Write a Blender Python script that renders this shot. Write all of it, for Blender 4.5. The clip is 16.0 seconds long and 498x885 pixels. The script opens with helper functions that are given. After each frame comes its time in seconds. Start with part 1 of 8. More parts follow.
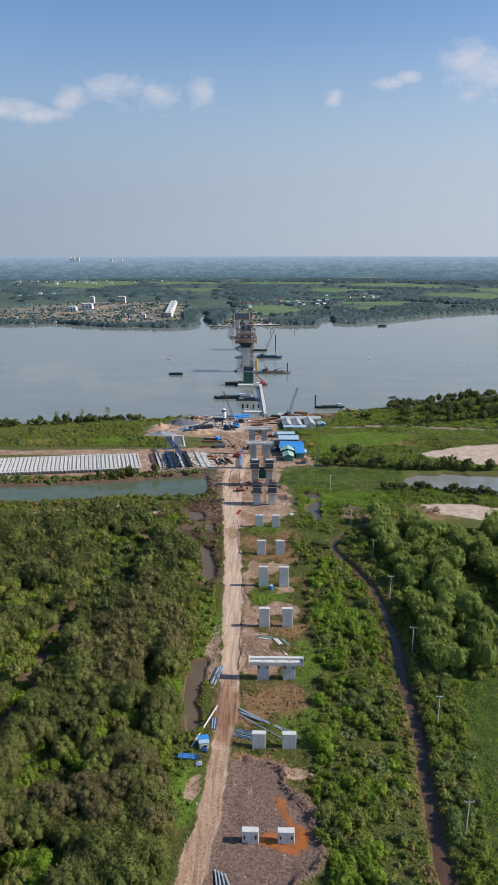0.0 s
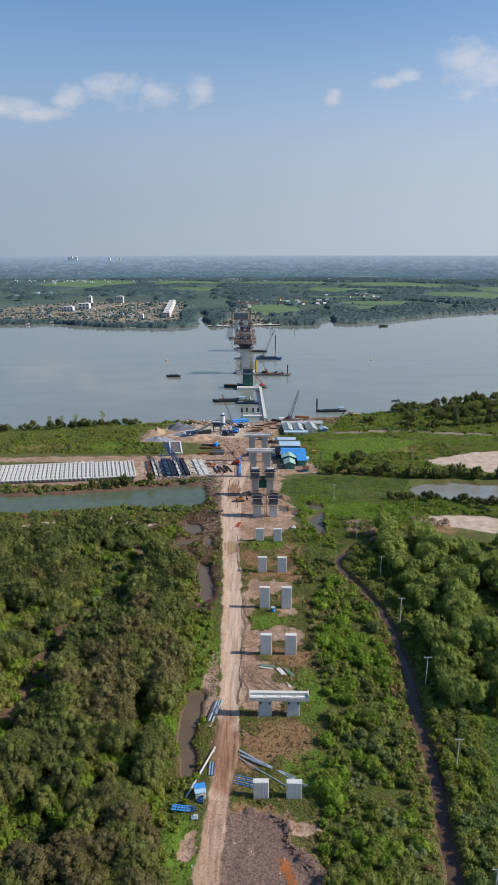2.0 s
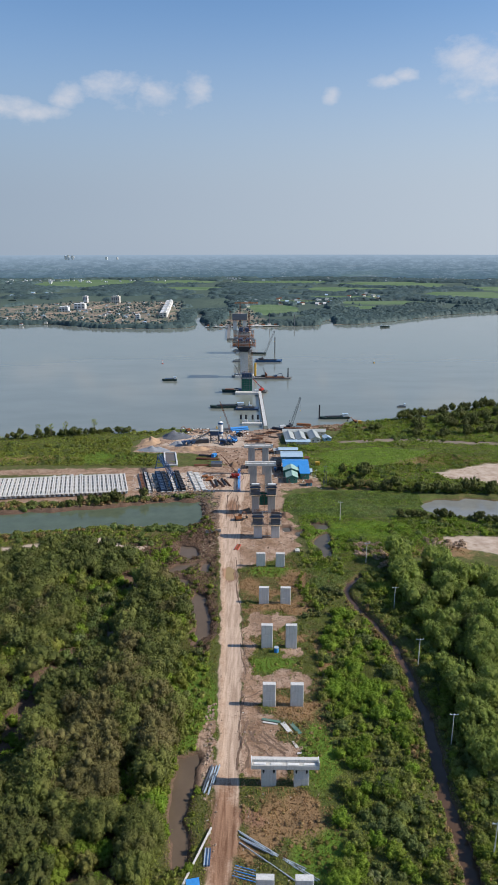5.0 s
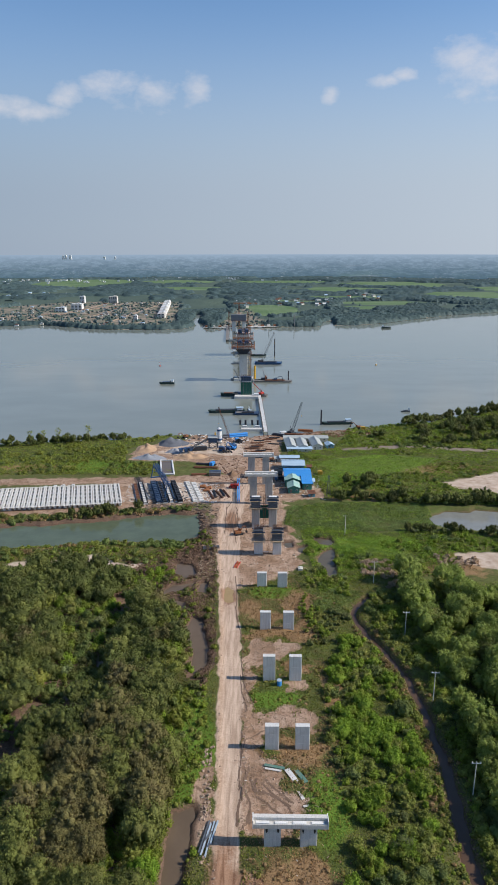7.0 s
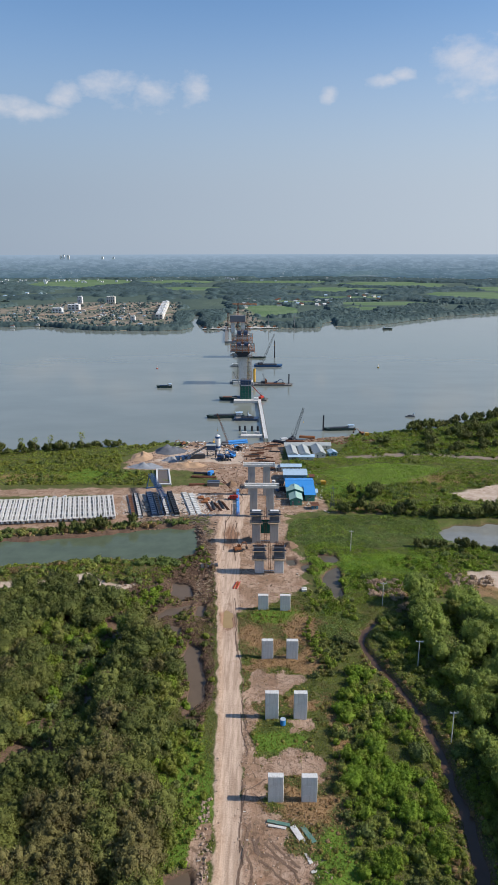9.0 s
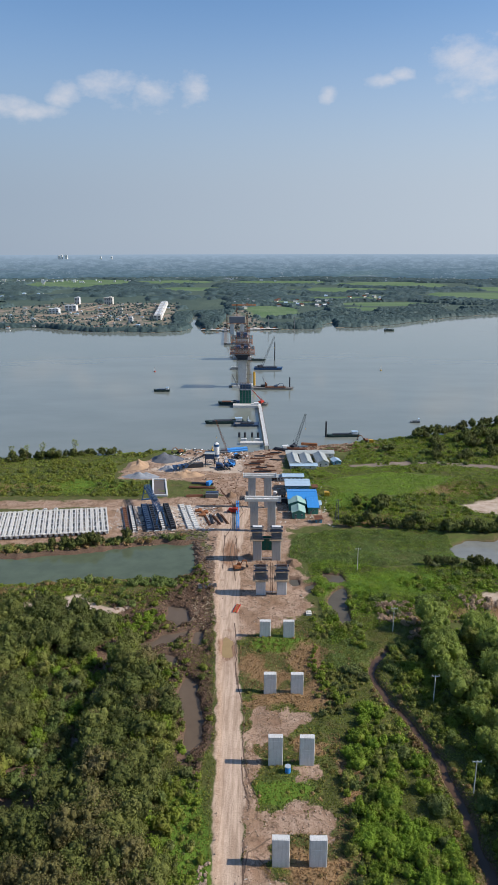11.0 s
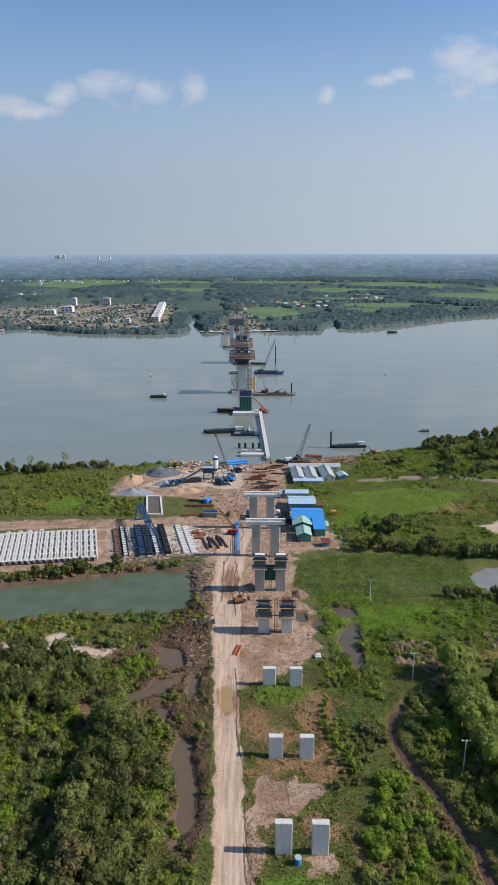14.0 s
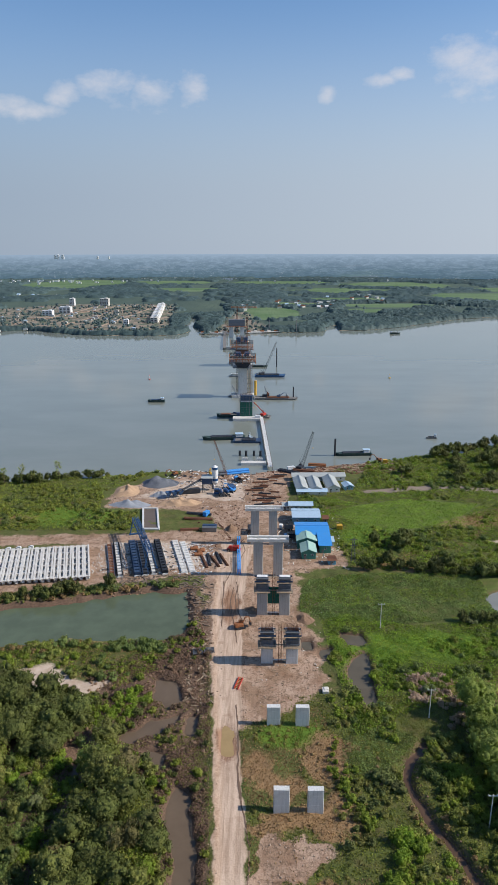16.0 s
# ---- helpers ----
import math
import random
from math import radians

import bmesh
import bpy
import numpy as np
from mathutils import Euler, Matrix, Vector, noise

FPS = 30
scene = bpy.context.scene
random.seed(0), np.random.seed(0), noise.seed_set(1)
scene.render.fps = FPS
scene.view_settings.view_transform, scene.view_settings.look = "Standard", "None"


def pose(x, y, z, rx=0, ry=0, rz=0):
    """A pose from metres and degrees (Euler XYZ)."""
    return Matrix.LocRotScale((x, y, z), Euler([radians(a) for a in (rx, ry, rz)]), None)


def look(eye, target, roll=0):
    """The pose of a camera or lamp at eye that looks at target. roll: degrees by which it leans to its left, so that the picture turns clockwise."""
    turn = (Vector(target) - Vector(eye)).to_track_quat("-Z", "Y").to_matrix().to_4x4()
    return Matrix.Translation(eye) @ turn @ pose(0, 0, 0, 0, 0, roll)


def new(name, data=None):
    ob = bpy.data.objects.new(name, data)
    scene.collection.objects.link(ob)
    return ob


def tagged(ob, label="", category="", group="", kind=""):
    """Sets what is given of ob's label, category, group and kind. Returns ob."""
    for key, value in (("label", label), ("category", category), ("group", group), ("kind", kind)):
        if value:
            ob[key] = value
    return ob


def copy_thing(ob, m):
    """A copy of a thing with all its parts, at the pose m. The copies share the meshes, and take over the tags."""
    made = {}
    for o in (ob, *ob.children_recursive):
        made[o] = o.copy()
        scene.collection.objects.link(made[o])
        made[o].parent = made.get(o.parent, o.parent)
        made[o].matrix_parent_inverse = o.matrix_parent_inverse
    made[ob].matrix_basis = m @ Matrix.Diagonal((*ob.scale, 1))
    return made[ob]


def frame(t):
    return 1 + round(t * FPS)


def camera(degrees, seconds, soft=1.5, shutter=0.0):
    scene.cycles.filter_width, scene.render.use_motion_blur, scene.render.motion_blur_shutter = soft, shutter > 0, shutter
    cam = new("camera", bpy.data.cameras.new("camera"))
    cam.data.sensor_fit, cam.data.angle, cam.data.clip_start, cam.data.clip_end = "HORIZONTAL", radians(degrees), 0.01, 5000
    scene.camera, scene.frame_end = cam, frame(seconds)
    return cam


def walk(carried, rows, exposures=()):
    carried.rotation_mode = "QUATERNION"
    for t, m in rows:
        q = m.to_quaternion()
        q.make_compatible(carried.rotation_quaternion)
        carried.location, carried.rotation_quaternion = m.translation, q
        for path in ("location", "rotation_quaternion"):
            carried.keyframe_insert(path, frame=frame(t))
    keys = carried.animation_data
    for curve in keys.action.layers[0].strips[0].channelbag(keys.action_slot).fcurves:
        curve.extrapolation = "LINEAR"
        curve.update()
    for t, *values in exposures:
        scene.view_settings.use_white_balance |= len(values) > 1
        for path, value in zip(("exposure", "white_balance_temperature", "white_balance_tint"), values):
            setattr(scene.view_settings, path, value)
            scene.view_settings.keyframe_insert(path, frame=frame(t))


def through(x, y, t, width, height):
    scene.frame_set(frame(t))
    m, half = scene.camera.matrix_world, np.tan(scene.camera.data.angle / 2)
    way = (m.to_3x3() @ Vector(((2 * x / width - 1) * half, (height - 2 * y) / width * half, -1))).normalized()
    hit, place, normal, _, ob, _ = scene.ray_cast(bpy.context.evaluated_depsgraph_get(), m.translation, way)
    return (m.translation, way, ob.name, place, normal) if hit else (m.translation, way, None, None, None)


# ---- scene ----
cam = camera(40.683, 16.0, soft=0.65)

# a drone flying ahead along the approach: seconds, x, y, z, tilt, heading
ROWS = [
    (0.0, 11.13, -2.955, 145.551, 73.886, 1.391),
    (2.0, 10.163, 16.736, 145.483, 73.808, 1.305),
    (4.0, 9.203, 36.49, 145.471, 73.753, 1.209),
    (6.0, 8.245, 56.296, 145.507, 73.718, 1.11),
    (8.0, 7.285, 76.144, 145.58, 73.698, 1.014),
    (10.0, 6.316, 96.024, 145.683, 73.687, 0.93),
    (12.0, 5.336, 115.925, 145.805, 73.68, 0.865),
    (14.0, 4.34, 135.836, 145.937, 73.672, 0.825),
    (16.0, 3.322, 155.749, 146.071, 73.658, 0.818),
]
walk(cam, [(t, pose(x, y, z, rx, 0, rz) @ pose(0, 0, 0, 0, 0, -0.08)) for t, x, y, z, rx, rz in ROWS])

# ---------------------------------------------------------------- light
SUN_EL, SUN_AZ = radians(37.0), radians(93.0)   # azimuth clockwise from +y
scene.view_settings.exposure = 0.0
world = bpy.data.worlds.new("sky")
scene.world = world
world.use_nodes = True
nt = world.node_tree
nt.nodes.clear()


def wn(kind, **kw):
    n = nt.nodes.new(kind)
    for k, v in kw.items():
        if k.startswith("i_"):
            n.inputs[k[2:].replace("_", " ")].default_value = v
    return n


w_out, w_bg = wn("ShaderNodeOutputWorld"), wn("ShaderNodeBackground")
sky = wn("ShaderNodeTexSky")
sky.sky_type = "NISHITA"
sky.sun_disc = False
sky.sun_elevation, sky.sun_rotation = SUN_EL, SUN_AZ
sky.air_density, sky.dust_density, sky.ozone_density = 1.0, 0.3, 4.0
w_bg.inputs["Strength"].default_value = 0.12
w_co = wn("ShaderNodeTexCoord")


def wmath(op, a, b=None, c=None):
    n = nt.nodes.new("ShaderNodeMath")
    n.operation = op
    for i, v in enumerate((a, b, c)):
        if v is None:
            continue
        if isinstance(v, (int, float)):
            n.inputs[i].default_value = v
        else:
            nt.links.new(v, n.inputs[i])
    return n.outputs[0]


# fair-weather clouds low over the far plain: billows of noise gathered round a few bearings
w_sep = wn("ShaderNodeSeparateXYZ")
nt.links.new(w_co.outputs["Generated"], w_sep.inputs[0])
w_x = wmath("DIVIDE", w_sep.outputs[0], wmath("MAXIMUM", w_sep.outputs[1], 0.05))
w_z = wmath("DIVIDE", w_sep.outputs[2], wmath("MAXIMUM", w_sep.outputs[1], 0.05))
w_noise = wn("ShaderNodeTexNoise", i_Scale=24.0, i_Detail=10.0, i_Roughness=0.62)
w_map = wn("ShaderNodeMapping")
w_map.inputs["Scale"].default_value = (1.0, 1.0, 1.7)
nt.links.new(w_co.outputs["Generated"], w_map.inputs[0])
nt.links.new(w_map.outputs[0], w_noise.inputs["Vector"])
CLOUDS = ((-0.350, 0.183, 0.045, 0.013), (-0.268, 0.197, 0.026, 0.018), (-0.200, 0.205, 0.046, 0.020), (-0.150, 0.197, 0.034, 0.022), (-0.088, 0.199, 0.020, 0.022), (-0.31, 0.176, 0.05, 0.010),
          (0.090, 0.193, 0.011, 0.011), (0.165, 0.211, 0.022, 0.009), (0.190, 0.219, 0.018, 0.009), (0.270, 0.242, 0.034, 0.026), (0.305, 0.226, 0.065, 0.034), (0.37, 0.235, 0.08, 0.05))
total = None
for bx, bz, sx, sz in CLOUDS:
    dx = wmath("DIVIDE", wmath("SUBTRACT", w_x, bx), sx)
    dz = wmath("DIVIDE", wmath("SUBTRACT", w_z, bz), sz)
    g = wmath("POWER", 2.718, wmath("MULTIPLY", wmath("ADD", wmath("MULTIPLY", dx, dx), wmath("MULTIPLY", dz, dz)), -0.7))
    total = g if total is None else wmath("MAXIMUM", total, g)
cl = wmath("SUBTRACT", wmath("ADD", wmath("MULTIPLY", total, 0.77), wmath("MULTIPLY", w_noise.outputs["Fac"], 1.4)), 1.05)
cl_n = wn("ShaderNodeMapRange")
nt.links.new(cl, cl_n.inputs[0])
cl_n.inputs[1].default_value, cl_n.inputs[2].default_value = 0.0, 0.55
cl_n.inputs[3].default_value, cl_n.inputs[4].default_value = 0.0, 0.58
w_mix = wn("ShaderNodeMix")
w_mix.data_type = "RGBA"
nt.links.new(cl_n.outputs[0], w_mix.inputs[0])
# the haze layer near the horizon greys and dims the blue
w_haze = wn("ShaderNodeMix")
w_haze.data_type = "RGBA"
hz = wn("ShaderNodeMapRange")
nt.links.new(w_sep.outputs[2], hz.inputs[0])
hz.interpolation_type = "SMOOTHSTEP"
hz.inputs[1].default_value, hz.inputs[2].default_value = 0.05, 0.33
hz.inputs[3].default_value, hz.inputs[4].default_value = 0.95, 0.0
nt.links.new(hz.outputs[0], w_haze.inputs[0])
w_tint = wn("ShaderNodeMix")
w_tint.data_type, w_tint.blend_type = "RGBA", "MULTIPLY"
w_tint.inputs[0].default_value = 1.0
nt.links.new(sky.outputs[0], w_tint.inputs[6])
w_tint.inputs[7].default_value = (0.98, 1.09, 1.16, 1)
nt.links.new(w_tint.outputs[2], w_haze.inputs[6])
w_glow = wn("ShaderNodeMix")
w_glow.data_type = "RGBA"
gl_n = wn("ShaderNodeMapRange")
nt.links.new(w_sep.outputs[0], gl_n.inputs[0])
gl_n.inputs[1].default_value, gl_n.inputs[2].default_value = -0.42, 0.68
nt.links.new(gl_n.outputs[0], w_glow.inputs[0])
w_glow.inputs[6].default_value, w_glow.inputs[7].default_value = (2.58, 3.20, 4.12, 1), (4.75, 5.30, 6.05, 1)
nt.links.new(w_glow.outputs[2], w_haze.inputs[7])
nt.links.new(w_haze.outputs[2], w_mix.inputs[6])
w_mix.inputs[7].default_value = (6.1, 6.0, 6.3, 1)
nt.links.new(w_mix.outputs[2], w_bg.inputs["Color"])
nt.links.new(w_bg.outputs[0], w_out.inputs[0])

sun = new("sun", bpy.data.lights.new("sun", "SUN"))
sun.data.energy, sun.data.angle, sun.data.color = 5.0, radians(0.6), (1.0, 0.92, 0.82)
sun_from = Vector((math.sin(SUN_AZ) * math.cos(SUN_EL), math.cos(SUN_AZ) * math.cos(SUN_EL), math.sin(SUN_EL)))
sun.matrix_world = look(sun_from * 300 + Vector((0, 300, 0)), (0, 300, 0))

# ---------------------------------------------------------------- materials


class Mat:
    """A small builder for node materials."""

    def __init__(self, name, rough=0.8, metal=0.0, spec=0.3):
        self.m = bpy.data.materials.new(name)
        self.m.use_nodes = True
        self.t = self.m.node_tree
        self.b = self.t.nodes["Principled BSDF"]
        self.b.inputs["Roughness"].default_value = rough
        self.b.inputs["Metallic"].default_value = metal
        self.b.inputs["Specular IOR Level"].default_value = spec
        self.co = None

    def node(self, kind, **kw):
        n = self.t.nodes.new(kind)
        for k, v in kw.items():
            n.inputs[k.replace("_", " ")].default_value = v
        return n

    def coords(self, world_space=False):
        if world_space:
            return self.node("ShaderNodeNewGeometry").outputs["Position"]
        return self.node("ShaderNodeTexCoord").outputs["Object"]

    def noise(self, scale, detail=4.0, rough=0.55, world_space=False, stretch=(1, 1, 1), distort=0.0):
        n = self.node("ShaderNodeTexNoise", Scale=scale, Detail=detail, Roughness=rough, Distortion=distort)
        mp = self.node("ShaderNodeMapping")
        mp.inputs["Scale"].default_value = stretch
        self.t.links.new(self.coords(world_space), mp.inputs[0])
        self.t.links.new(mp.outputs[0], n.inputs["Vector"])
        return n.outputs["Fac"]

    def ramp(self, fac, lo, hi, a=0.0, b=1.0):
        n = self.node("ShaderNodeMapRange")
        n.inputs[1].default_value, n.inputs[2].default_value, n.inputs[3].default_value, n.inputs[4].default_value = lo, hi, a, b
        self.t.links.new(fac, n.inputs[0])
        return n.outputs[0]

    def math(self, op, a, b):
        n = self.t.nodes.new("ShaderNodeMath")
        n.operation = op
        for i, v in enumerate((a, b)):
            if isinstance(v, (int, float)):
                n.inputs[i].default_value = v
            else:
                self.t.links.new(v, n.inputs[i])
        return n.outputs[0]

    def mix(self, fac, a, b, blend="MIX"):
        n = self.t.nodes.new("ShaderNodeMix")
        n.data_type, n.blend_type = "RGBA", blend
        for i, v in ((0, fac), (6, a), (7, b)):
            if isinstance(v, (int, float)):
                n.inputs[i].default_value = v
            elif isinstance(v, tuple):
                n.inputs[i].default_value = (*v, 1) if len(v) == 3 else v
            else:
                self.t.links.new(v, n.inputs[i])
        return n.outputs[2]

    def attr(self, name):
        n = self.t.nodes.new("ShaderNodeAttribute")
        n.attribute_name = name
        return n.outputs["Fac"]

    def color(self, c):
        if isinstance(c, tuple):
            self.b.inputs["Base Color"].default_value = (*c, 1)
        else:
            self.t.links.new(c, self.b.inputs["Base Color"])
        return self

    def bump(self, h, strength=0.4, dist=0.1):
        n = self.node("ShaderNodeBump", Strength=strength, Distance=dist)
        self.t.links.new(h, n.inputs["Height"])
        self.t.links.new(n.outputs[0], self.b.inputs["Normal"])
        return self


def plain(name, c, rough=0.7, metal=0.0, vary=0.25, scale=1.2, dirt=(0.16, 0.12, 0.08), dirt_amount=0.35, bump=0.15):
    """A painted or raw surface with fine mottling, broad stains and slight relief."""
    k = Mat(name, rough, metal)
    fine = k.noise(scale * 6, 5)
    broad = k.noise(scale * 0.5, 4, 0.6)
    dark = tuple(v * (1 - vary) for v in c)
    lite = tuple(min(1, v * (1 + vary * 0.5)) for v in c)
    base = k.mix(k.ramp(fine, 0.3, 0.7), dark, lite)
    base = k.mix(k.ramp(broad, 0.5, 0.75, 0, dirt_amount), base, dirt)
    rnd = k.node("ShaderNodeObjectInfo").outputs["Random"]
    base = k.mix(k.ramp(rnd, 0, 1, 0.0, 0.18), base, dark)
    k.color(base)
    if bump:
        k.bump(fine, bump, 0.05)
    return k.m


def concrete(name, c=(0.64, 0.64, 0.62)):
    k = Mat(name, 0.85)
    fine = k.noise(4.0, 6)
    streak = k.noise(1.0, 4, 0.6, stretch=(2.2, 2.2, 0.12))
    broad = k.noise(0.35, 3)
    base = k.mix(k.ramp(fine, 0.3, 0.7), tuple(v * 0.86 for v in c), tuple(v * 1.06 for v in c))
    base = k.mix(k.ramp(streak, 0.50, 0.70, 0, 0.52), base, tuple(v * 0.55 for v in c))
    base = k.mix(k.ramp(broad, 0.5, 0.7, 0, 0.3), base, (0.36, 0.32, 0.26))
    k.color(base).bump(fine, 0.25, 0.05)
    return k.m


def leaf(name, dark, lite, dry, dry_amount=0.25, patch=0.03, fine=2.6, through=0.2):
    """Foliage: fine leafy mottling, a tone for each clump, patches over tens of metres, some light through the leaves."""
    k = Mat(name, 0.62, 0.0, 0.2)
    isl = k.node("ShaderNodeNewGeometry").outputs["Random Per Island"]
    rnd = k.node("ShaderNodeObjectInfo").outputs["Random"]
    speck = k.noise(fine, 4, 0.7, True)
    big = k.noise(patch, 3, 0.6, True)
    mid = k.noise(patch * 5, 3, 0.6, True)
    clump = k.noise(0.24, 2, 0.5, True)
    tone = k.math("ADD", k.math("MULTIPLY", isl, 0.30), k.math("ADD", k.math("MULTIPLY", k.ramp(speck, 0.33, 0.67), 0.40), k.math("MULTIPLY", k.ramp(clump, 0.35, 0.65), 0.36)))
    hi = k.mix(k.ramp(big, 0.40, 0.62), lite, tuple(min(1, v * 1.3) for v in lite))
    base = k.mix(tone, dark, hi)
    base = k.mix(k.ramp(mid, 0.50, 0.68, 0, dry_amount), base, k.mix(tone, tuple(v * 0.5 for v in dry), tuple(v * 1.15 for v in dry)))
    base = k.mix(k.ramp(rnd, 0.5, 1.0, 0, dry_amount), base, k.mix(tone, tuple(v * 0.5 for v in dry), tuple(v * 1.1 for v in dry)))
    k.color(base).bump(speck, 0.9, 0.35)
    tr = k.t.nodes.new("ShaderNodeBsdfTranslucent")
    k.t.links.new(base, tr.inputs[0])
    ms = k.t.nodes.new("ShaderNodeMixShader")
    ms.inputs[0].default_value = through
    k.t.links.new(k.b.outputs[0], ms.inputs[1])
    k.t.links.new(tr.outputs[0], ms.inputs[2])
    k.t.links.new(ms.outputs[0], k.t.nodes["Material Output"].inputs[0])
    return k.m


def water(name, c, rough=0.12, ripple=0.25, scale=0.6, detail_mix=0.0, c2=None):
    k = Mat(name, rough, 0.0, 0.5)
    if c2:
        k.color(k.mix(k.ramp(k.noise(0.012, 4, 0.6, True, (1, 2.2, 1)), 0.35, 0.7), c, c2))
    else:
        k.color(k.mix(k.ramp(k.noise(0.12, 4, 0.6, True), 0.35, 0.7), c, tuple(v * 1.25 for v in c)))
    k.bump(k.noise(scale, 5, 0.6, True, (1, 1.6, 1)), ripple, 0.06)
    k.b.inputs["IOR"].default_value = 1.33
    return k.m


M_CONC = concrete("concrete")
M_CONC_NEW = concrete("pale_concrete", (0.63, 0.61, 0.57))
M_CONC_OLD = concrete("weathered_concrete", (0.43, 0.415, 0.385))
M_STEEL = plain("grey_steel", (0.22, 0.23, 0.24), 0.5, 0.6)
M_DARK = plain("dark_steel", (0.045, 0.05, 0.06), 0.55, 0.4)
M_RUST = plain("rusty_steel", (0.19, 0.085, 0.05), 0.85, 0.2)
M_BLUE = plain("blue_paint", (0.030, 0.095, 0.22), 0.45, 0.1)
M_BLUE_LT = plain("bright_blue_sheet", (0.06, 0.30, 0.72), 0.45)
M_BLUE_DK = plain("dark_blue_steel", (0.045, 0.085, 0.16), 0.5, 0.3)
M_RED = plain("red_paint", (0.48, 0.045, 0.03), 0.45)
M_ORANGE = plain("orange_paint", (0.55, 0.17, 0.03), 0.55)
M_ORANGE_DK = plain("weathered_orange_steel", (0.30, 0.12, 0.05), 0.7, 0.1)
M_YELLOW = plain("yellow_paint", (0.62, 0.36, 0.04), 0.5)
M_YELLOW_DK = plain("weathered_yellow_steel", (0.36, 0.22, 0.07), 0.7, 0.1)
M_WHITE = plain("white_paint", (0.78, 0.78, 0.76), 0.5)
M_CREAM = plain("cream_wall", (0.66, 0.64, 0.58), 0.8)
M_NET = plain("green_safety_net", (0.02, 0.14, 0.10), 0.9, vary=0.5, scale=3.0)
M_WOOD = plain("weathered_timber", (0.33, 0.25, 0.17), 0.85)
M_BLACK = plain("black_rubber", (0.02, 0.02, 0.02), 0.8)
M_GLASS = Mat("dark_glass", 0.08, 0.0, 0.6).color((0.02, 0.03, 0.04)).m
M_HULL = plain("dark_green_hull", (0.03, 0.06, 0.055), 0.6)
M_DECK = plain("barge_deck", (0.20, 0.19, 0.18), 0.85)


def roof_sheet(name, c):
    """Ribbed sheet metal."""
    k = Mat(name, 0.45, 0.0, 0.4)
    w = k.node("ShaderNodeTexWave", Scale=1.6)
    k.t.links.new(k.coords(), w.inputs["Vector"])
    broad = k.noise(0.4, 4, 0.6)
    base = k.mix(k.ramp(broad, 0.45, 0.75, 0, 0.4), c, tuple(v * 0.7 + 0.05 for v in c))
    base = k.mix(k.ramp(w.outputs["Fac"], 0.0, 0.3, 0.25, 0), base, tuple(v * 0.6 for v in c))
    k.color(base).bump(w.outputs["Fac"], 0.4, 0.04)
    return k.m


M_ROOF_BLUE = roof_sheet("blue_roof_sheet", (0.045, 0.27, 0.66))
M_ROOF_PALE = roof_sheet("pale_blue_roof_sheet", (0.40, 0.54, 0.66))
M_ROOF_GREEN = roof_sheet("pale_green_roof_sheet", (0.33, 0.50, 0.42))
M_ROOF_GREY = roof_sheet("grey_roof_sheet", (0.40, 0.42, 0.40))
M_WALL_GREEN = roof_sheet("green_wall_sheet", (0.05, 0.22, 0.17))
M_WALL_BLUE = roof_sheet("blue_wall_sheet", (0.10, 0.26, 0.36))

M_LEAF_TREE = leaf("mangrove_leaves", (0.070, 0.086, 0.020), (0.235, 0.262, 0.066), (0.240, 0.205, 0.085), 0.35, 0.03, 2.6, 0.35)
M_LEAF_BROWN = leaf("brown_tree_leaves", (0.082, 0.075, 0.026), (0.245, 0.222, 0.082), (0.215, 0.165, 0.085), 0.6, 0.03, 2.6, 0.35)
M_LEAF_OLIVE = leaf("olive_leaves", (0.088, 0.112, 0.022), (0.330, 0.375, 0.082), (0.350, 0.275, 0.120), 0.45, 0.05, 2.6, 0.42)
M_LEAF_WILLOW = leaf("willow_leaves", (0.120, 0.158, 0.040), (0.365, 0.450, 0.105), (0.330, 0.350, 0.110), 0.3, 0.04, 2.6, 0.5)
M_LEAF_BRIGHT = leaf("shrub_leaves", (0.070, 0.118, 0.013), (0.310, 0.425, 0.050), (0.330, 0.260, 0.084), 0.45, 0.05, 2.6, 0.42)
M_LEAF_LIME = leaf("lush_leaves", (0.074, 0.142, 0.013), (0.285, 0.435, 0.048), (0.333, 0.340, 0.060), 0.4, 0.05, 2.6, 0.42)
M_RUT = plain("wet_rut_mud", (0.185, 0.120, 0.082), 0.75, 0.0, 0.4, 0.8, (0.22, 0.15, 0.10), 0.5, 0.3)
M_FORM = plain("form_steel", (0.15, 0.175, 0.21), 0.55, 0.2, 0.35, 0.6, (0.30, 0.24, 0.18), 0.5)
M_EARTH = plain("sandy_earth", (0.42, 0.31, 0.23), 0.92, 0.0, 0.4, 0.5, (0.24, 0.15, 0.10), 0.6, 0.4)
M_CLOD = plain("pink_mud", (0.235, 0.160, 0.130), 0.92, 0.0, 0.5, 0.6, (0.13, 0.09, 0.075), 0.6, 0.4)
M_DRYWOOD = plain("dead_wood", (0.20, 0.155, 0.12), 0.9, 0.0, 0.4, 0.8, (0.10, 0.08, 0.06), 0.5, 0.3)
M_PALM = leaf("palm_fronds", (0.060, 0.085, 0.025), (0.190, 0.235, 0.080), (0.26, 0.22, 0.12), 0.3, 0.05, 2.6, 0.25)
# leaf of the bank trees, also used to darken the wood as shade would
M_LEAF_BANK_SHADE = leaf("bank_tree_leaves", (0.040, 0.052, 0.013), (0.155, 0.182, 0.046), (0.17, 0.145, 0.060), 0.35, 0.03, 2.6, 0.25)
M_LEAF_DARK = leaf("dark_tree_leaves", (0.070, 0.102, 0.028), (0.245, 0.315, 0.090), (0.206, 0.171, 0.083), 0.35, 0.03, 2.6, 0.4)
